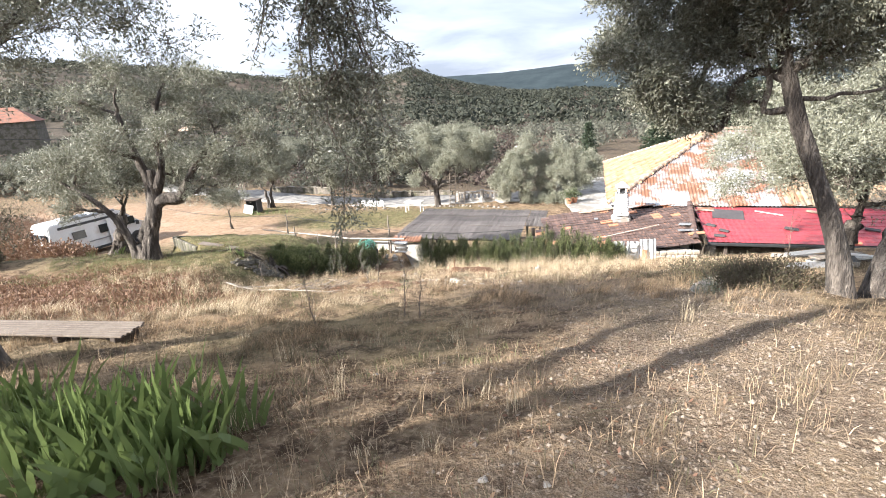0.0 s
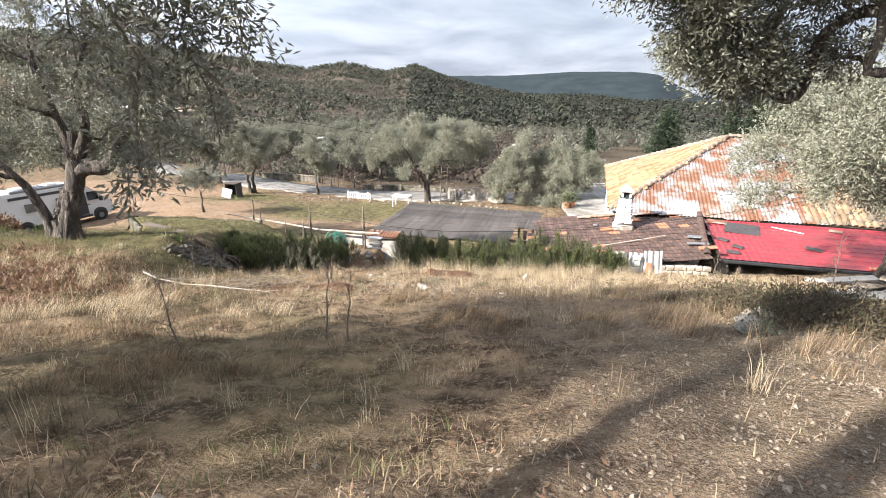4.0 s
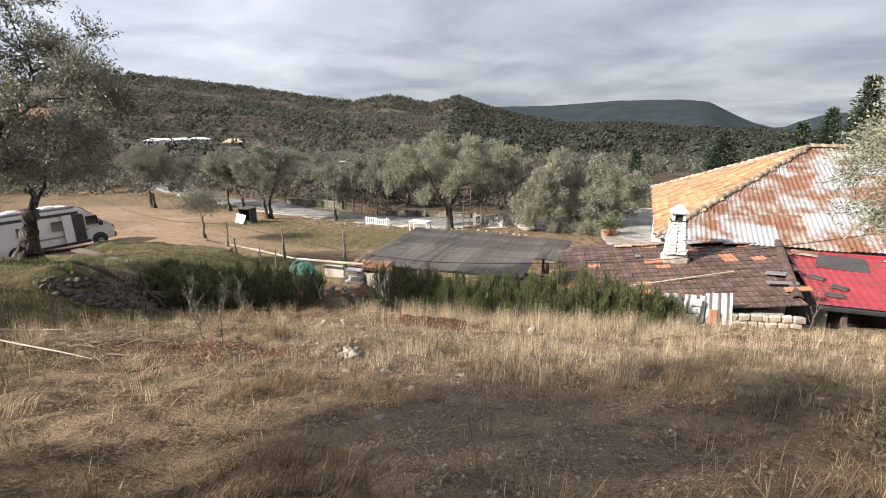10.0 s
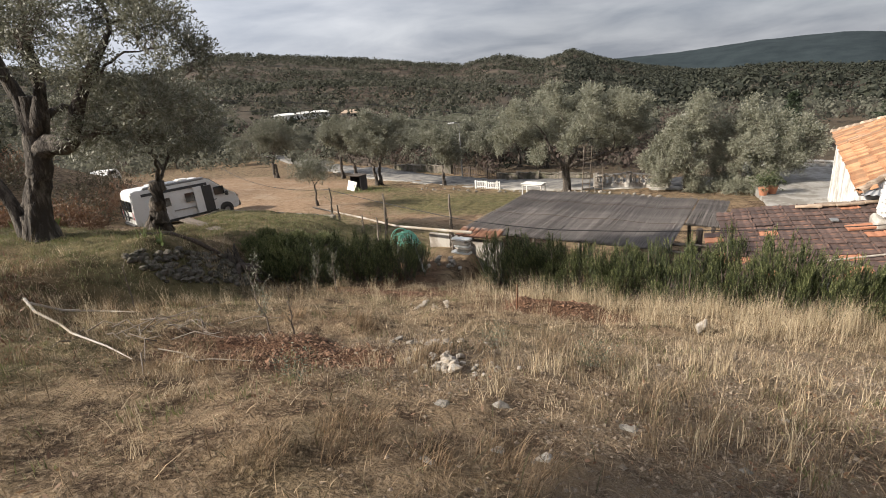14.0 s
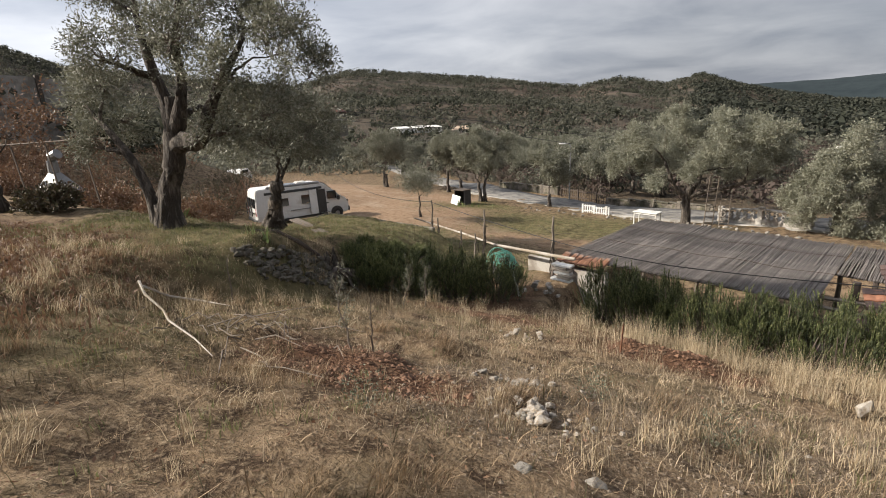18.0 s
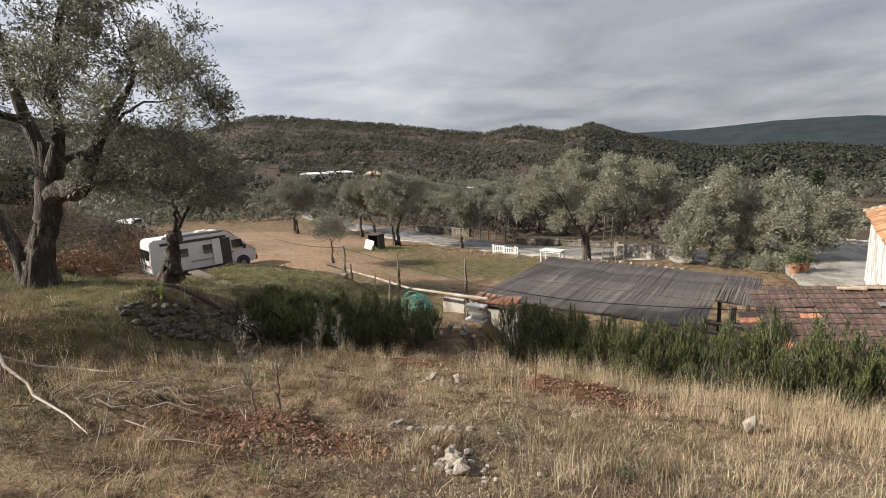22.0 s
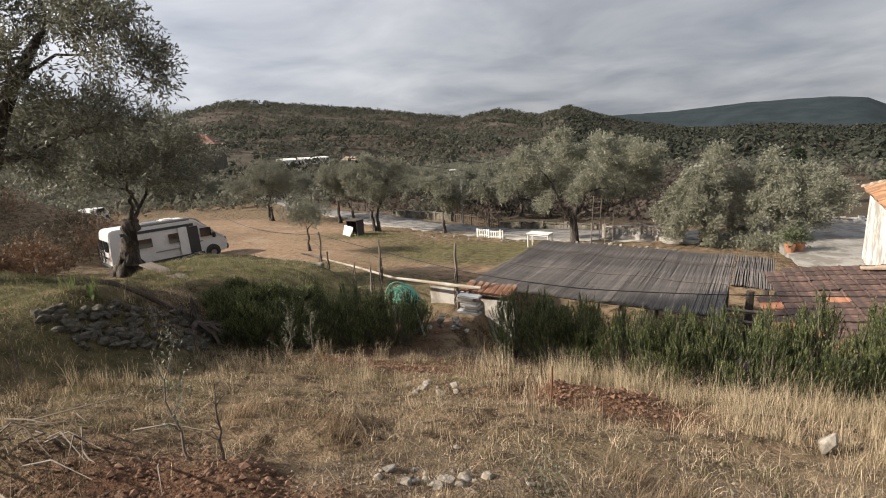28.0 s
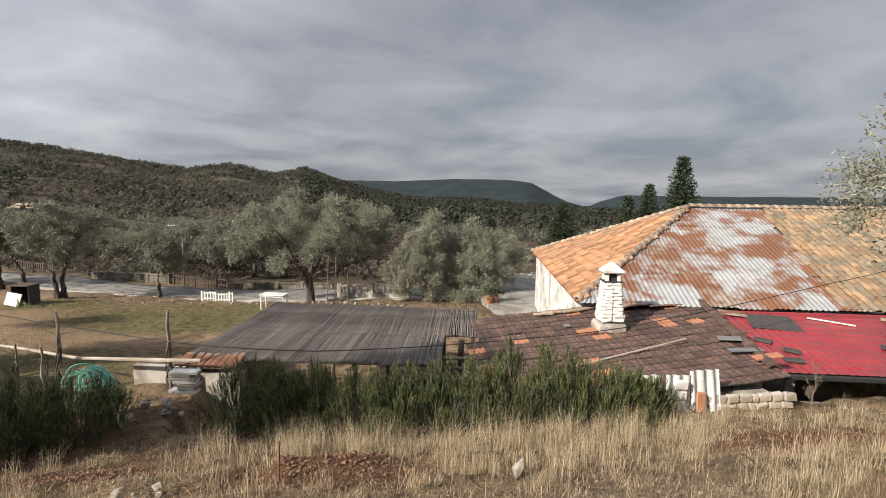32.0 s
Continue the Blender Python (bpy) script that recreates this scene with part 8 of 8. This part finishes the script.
# pruned branches
fork_ = thing("pruned_branch", pose(0, 0, 0), "long pale forked olive branch lying on the grass", "branch", "pruned branches")
def lie(pts, up=0.06):
    return [(x, y, gz(x, y) + up) for x, y in pts]
for pts, rad in (([(-6.25, 11.75), (-5.87, 11.62), (-5.2, 11.5), (-4.5, 11.2), (-3.7, 11.05), (-3.05, 10.85)], [0.022, 0.020, 0.016, 0.013, 0.010, 0.004]), ([(-6.1, 11.7), (-5.85, 11.95), (-5.55, 12.25), (-4.9, 12.3)], [0.018, 0.017, 0.015, 0.006])):
    bm = bmesh.new(); tube(bm, lie(pts, 0.08), rad, 6, 0.1, ri); part("limb", bm, M_PALE_STONE, fork_)
brush = thing("brushwood", pose(0, 0, 0), "tangle of thin dead twigs on the grass", "brushwood")
for k in range(34):
    x, y = -3.9 + ri.gauss(0, 0.8), 11.8 + ri.gauss(0, 0.35)
    a, L = ri.uniform(-0.9, 0.5), ri.uniform(0.5, 1.3)
    z = gz(x, y)
    bm = bmesh.new(); tube(bm, [(x, y, z + 0.04), (x + L * 0.5 * math.cos(a), y + L * 0.5 * math.sin(a), z + ri.uniform(0.08, 0.3)), (x + L * math.cos(a), y + L * math.sin(a), z + ri.uniform(0.0, 0.3))], [0.009, 0.007, 0.002], 4)
    part("twig", bm, M_TWIG if k % 4 else M_WOOD, brush)

# stone bank and dead wood at the terrace edge
bank_me = []
for k in range(5):
    b_ = stone_mesh(40 + k, 2, 0.28, 0.75); me = bpy.data.meshes.new("stone"); b_.to_mesh(me); b_.free(); me.materials.append(M_BANK_STONE); bank_me.append(me)
bank = thing("dry_stone_bank", pose(0, 0, 0), "rough bank of dark lichen-covered stones at the terrace edge", "stone wall")
for k in range(190):
    u, v_ = ri.random(), ri.random()
    y = 13.9 + 2.5 * u
    x = -6.25 - 0.75 * v_ - 0.35 * (u - 0.5) ** 2 + ri.gauss(0, 0.04)
    s_ = ri.uniform(0.05, 0.11)
    o = new("stone", ri.choice(bank_me)); o.parent = bank
    o.matrix_basis = Matrix.Translation((x, y, gz(x, y) + 0.03)) @ pose(0, 0, 0, ri.uniform(-30, 30), ri.uniform(-30, 30), ri.uniform(0, 360)) @ Matrix.Diagonal((s_ * 1.2, s_, s_, 1))
log = thing("dead_log", pose(0, 0, 0), "dark rotten log lying along the terrace edge", "log")
bm = bmesh.new(); tube(bm, lie([(-8.1, 15.1), (-7.7, 15.5), (-7.3, 15.8), (-7.05, 16.1)], 0.05), [0.03, 0.05, 0.055, 0.04], 9, 0.25, ri); part("trunk", bm, M_DARKWOOD, log)
stump = thing("tree_stump", pose(-6.75, 16.25, gz(-6.75, 16.25)), "grey splintered stump with dark roots on the stone bank", "stump")
for k in range(9):
    a = ri.uniform(0, 6.28)
    bm = bmesh.new(); tube(bm, bough(ri, (0.10 * math.cos(a), 0.10 * math.sin(a), -0.2), (0.14 * math.cos(a) - 0.12, 0.12 * math.sin(a), ri.uniform(0.3, 0.62)), 5, 0, 0.08), [0.075, 0.07, 0.06, 0.05, 0.035, 0.012], 7, 0.22, ri); part("splinter", bm, M_BARK, stump)
for k in range(8):
    a = ri.uniform(-1.2, 0.9)
    bm = bmesh.new(); tube(bm, bough(ri, (0.05, 0, 0.1), (0.75 * math.cos(a), 0.75 * math.sin(a), -0.5 + ri.uniform(-0.1, 0.2)), 5, 0.1, 0.12), [0.05, 0.045, 0.04, 0.03, 0.02, 0.008], 6, 0.2, ri); part("root", bm, M_DARKWOOD, stump)
kerb = thing("stone_kerb", pose(0, 0, 0), "low kerb of grey slabs round the grassy bed", "kerb")
for line in ([(-11.0, 18.8), (-15.9, 25.1)], [(-15.9, 25.1), (-9.8, 23.1), (-8.0, 22.5)]):
    for (x, y), (x2, y2) in zip(along(line, 0.9), along(line, 0.9)[1:]):
        bm = bmesh.new(); box(bm, (0, 0, -0.46), (0.905, 0.13, 0.80), None, 0.03)
        o = part("slab", bm, M_BANK_STONE, kerb); o.matrix_basis = pose((x + x2) / 2, (y + y2) / 2, -4.0 - ((y + y2) / 2 - 18.8) * 0.185, ri.gauss(0, 1), math.degrees(math.asin(0.185 * (y2 - y) / 0.9)) + ri.gauss(0, 1), math.degrees(math.atan2(y2 - y, x2 - x)))

# right-hand bank: long pale rock, grey herb, dark heather
for k in range(9):
    x, y = 4.15 + 0.17 * k + ri.gauss(0, 0.03), 6.75 + 0.22 * k + ri.gauss(0, 0.03)
    put_stone(x, y, ri.uniform(0.11, 0.19), k % 3 > 0, ri, "pale weathered rock in a low line on the bank", "line of pale rocks", 0.3, 0.03)


def scrub(x, y, rad, h, seed, mat, label, sprays=420, leaf=(0.05, 0.009), per=7, name="shrub"):
    r, rnd = np.random.default_rng(seed), random.Random(seed)
    t = thing(name, pose(x, y, gz(x, y)), label, "shrub", "scrub on the bank")
    d = r.normal(0, 1, (sprays, 3)); d[:, 2] = np.abs(d[:, 2]); d /= np.linalg.norm(d, axis=1, keepdims=True)
    p = d * r.uniform(0.2, 1, (sprays, 1)) ** 0.6 * np.array([rad, rad, h]) * (1 + 0.3 * nfield(d[:, 0] * 3, d[:, 1] * 3 + seed, 0.7, seed)[:, None])
    v, f = leaves(p, d * 0.7 + [0, 0, 0.5], per, leaf[0], leaf[1], 0.5, seed, 0.2)
    part("foliage", mesh_np("shrub_foliage", v, f, mat), None, t)["kind"] = "stuff"
    bm = bmesh.new()
    for k in range(14):
        tube(bm, bough(rnd, (0, 0, -0.05), Vector(p[k]), 3, 0, 0.1), [0.012, 0.009, 0.006, 0.003], 4, 0, rnd, False)
    part("woody_base", bm, M_TWIG, t)["kind"] = "stuff"


M_HERB = leaf_material("grey_herb", (0.070, 0.084, 0.050), (0.120, 0.135, 0.085), (0.150, 0.158, 0.115), 0.7, 0.3, 0.15)
M_HEATH = leaf_material("brown_heath", (0.050, 0.038, 0.024), (0.100, 0.076, 0.045), (0.080, 0.074, 0.036), 0.7, 0.3, 0.15)
scrub(4.15, 6.55, 0.14, 0.12, 1, M_HERB, "small grey-leaved herb cushion", 90, (0.03, 0.006))
scrub(5.2, 7.0, 0.8, 0.24, 2, M_HEATH, "low dark brown heath bush on the bank", 900)
scrub(6.0, 7.9, 0.9, 0.24, 3, M_HEATH, "low dark brown heath bush on the bank", 900)
scrub(5.0, 8.2, 0.7, 0.2, 4, M_HEATH, "low dark brown heath bush on the bank", 700)
scrub(1.45, 12.3, 0.12, 0.07, 5, M_HERB, "small grey-leaved herb cushion", 60, (0.028, 0.006), 5)
scrub(0.3, 12.8, 0.12, 0.07, 6, M_HERB, "small grey-leaved herb cushion", 60, (0.028, 0.006), 5)
scrub(-1.1, 11.0, 0.12, 0.07, 7, M_HERB, "small grey-leaved herb cushion", 60, (0.028, 0.006), 5)
for k, (x, y, rad, h) in enumerate(((-16.0, 14.2, 0.8, 0.9), (-15.4, 17.0, 1.0, 1.1), (-20.5, 17.5, 1.5, 1.9), (-24.0, 19.5, 1.8, 2.6), (-28.0, 17.0, 2.0, 2.4), (-31.0, 22.0, 2.4, 3.0), (-27.0, 25.5, 2.2, 3.2), (-33.0, 15.0, 2.4, 2.6), (-36.0, 20.0, 2.6, 3.0), (-34.5, 27.0, 2.4, 3.2), (-38.5, 13.0, 2.5, 2.6), (-30.0, 31.0, 2.2, 3.0), (-25.0, 13.0, 1.6, 1.3), (-22.0, 22.5, 1.4, 2.2), (-26.5, 15.5, 1.6, 1.6), (-30.0, 13.5, 2.0, 2.2), (-35.5, 16.5, 2.2, 2.8), (-37.5, 24.0, 2.4, 3.0), (-33.5, 32.5, 2.2, 2.6), (-29.0, 20.5, 1.8, 2.4), (-38.0, 29.5, 2.4, 3.0), (-25.5, 22.5, 1.5, 2.0), (-40.0, 18.0, 2.4, 2.6), (-32.0, 18.5, 2.0, 2.6))):
    scrub(x, y, rad, 0.65 * h, 20 + k, M_DEADLEAF if k % 3 else M_HEATH, "brown-leaved bush on the terrace bank", 650, (0.11, 0.032), 6)
x, y = scatter(22000, -16, -5.5, 8, 13.2, lambda x, y: np.maximum(blob(x, y, -11.5, 10.4, 4.2, 2.2), blob(x, y, -9.6, 10.6, 3.4, 1.4)), 81)
blades(x, y, np.random.default_rng(8).uniform(0.03, 0.12, len(x)), np.full(len(x), 0.02), 2.0, 82, M_DEADLEAF, "red_leaf_litter", "drift of red-brown dead leaves", "leaves")

# rubbish heap of boards by the silvery olive
heap = random.Random(12)
for k in range(11):
    bm = bmesh.new(); box(bm, (0, 0, 0), (heap.uniform(0.5, 1.5), heap.uniform(0.12, 0.5), 0.03), None, 0.006)
    o = part("board", bm, [M_PLASTIC_W, M_STEEL, M_WOOD, M_PALE_STONE][k % 4])
    x, y = 10.2 + heap.gauss(0, 0.6), 12.0 + heap.gauss(0, 0.4)
    o.matrix_basis = pose(x, y, gz(x, y) + 0.10 + 0.035 * k, heap.uniform(-8, 8), heap.uniform(-8, 8), heap.uniform(-50, 30))
    tagged(o, "discarded pale board in a heap under the olive", "board", "heap of boards")
bm = bmesh.new(); pts = []
for i in range(13):
    a = math.pi * i / 12
    pts.append((5.3 + 0.30 * math.cos(a), 14.55 - 0.05 * math.cos(a), gz(5.3, 14.55) - 0.02 + 0.17 * math.sin(a) * (1.3 if i < 6 else 0.8)))
tube(bm, pts, [0.010] * 13, 6)
tagged(part("rusty_hoop", bm, M_DARKWOOD), "rusty iron hoop half buried in red earth", "hoop")
bm = bmesh.new(); tube(bm, [(0.0, 15.5, gz(0, 15.5)), (0.02, 15.5, gz(0, 15.5) + 0.5)], [0.015, 0.012], 5)
tagged(part("stake", bm, M_RUST), "thin rusty stake in the slope", "stake")

# ---- far buildings, car and masts ----
def simple_house(x, y, z, w, d, h, yaw, roof_mat, wall_mat, label, rise=1.6):
    t = thing("far_house", pose(x, y, z, 0, 0, yaw), label, "house", "far buildings")
    bm = bmesh.new(); box(bm, (0, 0, h / 2 - 1), (w, d, h + 2)); part("wall", bm, wall_mat, t)
    bm = bmesh.new()
    vs = [bm.verts.new(p) for p in ((-w / 2 - 0.4, -d / 2 - 0.4, h), (w / 2 + 0.4, -d / 2 - 0.4, h), (w / 2 + 0.4, d / 2 + 0.4, h), (-w / 2 - 0.4, d / 2 + 0.4, h), (-w / 2 + d * 0.3, 0, h + rise), (w / 2 - d * 0.3, 0, h + rise))]
    for q in ((0, 1, 5, 4), (1, 2, 5), (2, 3, 4, 5), (3, 0, 4), (3, 2, 1, 0)):
        bm.faces.new([vs[i] for i in q])
    part("roof", bm, roof_mat, t)
    for k in range(int(w / 4)):
        bm = bmesh.new(); box(bm, (-w / 2 + 1.5 + 3 * k, -d / 2 - 0.02, h * 0.55), (0.7, 0.08, 0.9), None, 0.01); part("window", bm, M_GLASS, t)


M_FAR_ROOF = material("faded_roof_tile", (0.180, 0.070, 0.043), (0.250, 0.108, 0.066), 1.5, 0.9, 8, 0.4, 0.05, c=(0.12, 0.07, 0.05))
simple_house(-97.0, 100.0, -3.4, 18, 12, 4.0, 32, M_FAR_ROOF, M_BANK_STONE, "house with a red tile roof among the trees", 3.0)
simple_house(-131, 196, -9.0, 24, 8, 2.4, 35, M_PLASTIC_W, M_PLASTIC_W, "long pale greenhouse shed in the valley", 0.8)
simple_house(-112, 206, -11.0, 9, 7, 2.8, 30, M_RIDGE_TILE, M_PLASTER, "pale farm building in the valley")
car = thing("parked_car", pose(-47.6, 42.6, gz(-47.6, 42.6), 0, 0, -60), "white car parked at the far end of the yard", "car")
prof = [(-2.0, 0.3), (-2.05, 0.85), (-1.7, 0.95), (-1.2, 1.42), (0.5, 1.45), (1.1, 0.98), (1.95, 0.85), (2.05, 0.5), (2.0, 0.3)]
bm = bmesh.new()
a = [bm.verts.new((x, -0.85, z)) for x, z in prof]; b = [bm.verts.new((x, 0.85, z)) for x, z in prof]
bm.faces.new(a[::-1]); bm.faces.new(b)
for i in range(len(prof)):
    j = (i + 1) % len(prof); bm.faces.new((a[i], a[j], b[j], b[i]))
bmesh.ops.bevel(bm, geom=bm.edges[:], offset=0.05, segments=1, affect="EDGES")
part("body", bm, M_PLASTIC_W, car)
for sy in (-0.87, 0.87):
    bm = bmesh.new(); box(bm, (-0.3, sy * 0.99, 1.18), (1.5, 0.03, 0.34), None, 0.01); part("side_window", bm, M_GLASS, car)
    for x in (-1.25, 1.25):
        bm = bmesh.new(); bmesh.ops.create_cone(bm, cap_ends=True, segments=14, radius1=0.32, radius2=0.32, depth=0.2, matrix=Matrix.Translation((x, sy * 0.93, 0.32)) @ Matrix.Rotation(radians(90), 4, "X")); part("wheel", bm, M_RUBBER, car)
for x, y, h in ((-460, 640, 22), (-503, 700, 15), (1283, 3500, 60)):
    z = float(land(np.array([x]), np.array([y]))[0])
    t = thing("radio_mast", pose(x, y, z), "thin radio mast on a hilltop", "mast", "hilltop masts")
    bm = bmesh.new(); tube(bm, [(0, 0, -3), (0, 0, h)], [h * 0.02, h * 0.008], 4); part("pole", bm, M_STEEL, t)

tufts(2600, 14, -13.5, -6.4, 11.8, 20.5, lambda x, y: 0.4 + 0.6 * sstep(-0.2, 0.4, nfield(x, y, 0.9, 47)), 0.04, 0.14, 91, M_WEED, "terrace_grass", "short green-brown grass on the terrace", 0.07, 0.6, (0.0025, 0.0045))
tufts(350, 12, -13.5, -6.4, 12.8, 20.5, lambda x, y: 0.3 + 0.7 * sstep(0.0, 0.5, nfield(x, y, 1.2, 53)), 0.05, 0.2, 93, M_THATCH, "terrace_straw", "withered grass on the terrace", 0.07, 0.6)

M_DULL = leaf_material("withered_grass", (0.080, 0.058, 0.034), (0.19, 0.14, 0.085), (0.095, 0.092, 0.045), 0.8, 0.2, 0.2)
tufts(1500, 46, -8, 10, -0.5, 16.8, lambda x, y: open_ground(x, y) * sstep(-0.1, 0.5, nfield(x, y, 1.7, 63)), 0.07, 0.24, 95, M_DULL, "grass_hummocks", "dull brown hummocks of withered grass", 0.085, 0.55, (0.0014, 0.0032))
M_TAWNY = leaf_material("tawny_grass", (0.135, 0.088, 0.050), (0.36, 0.255, 0.155), (0.100, 0.072, 0.040), 0.8, 0.22, 0.25, 0.5, 3.0)
tufts(1700, 44, -8, 6, 4.5, 13.5, lambda x, y: open_ground(x, y) * sstep(0.0, 0.45, nfield(x, y, 1.1, 67)) * (1 - 0.75 * blob(x, y, 2.4, 9.6, 2.2, 1.6)), 0.12, 0.32, 97, M_TAWNY, "leaning_grass", "long tawny grass leaning over in drifts", 0.07, 0.6, (0.0012, 0.0028), (0.5, 0.2))
tufts(420, 50, -9, -1.5, 7.5, 12.5, lambda x, y: open_ground(x, y) * sstep(0.1, 0.5, nfield(x, y, 1.5, 69)) * sstep(-1.5, -3.0, x), 0.2, 0.42, 99, M_STRAW, "leaning_straw", "long pale straw leaning over in drifts", 0.09, 0.4, (0.0011, 0.0026), (0.7, 0.3))
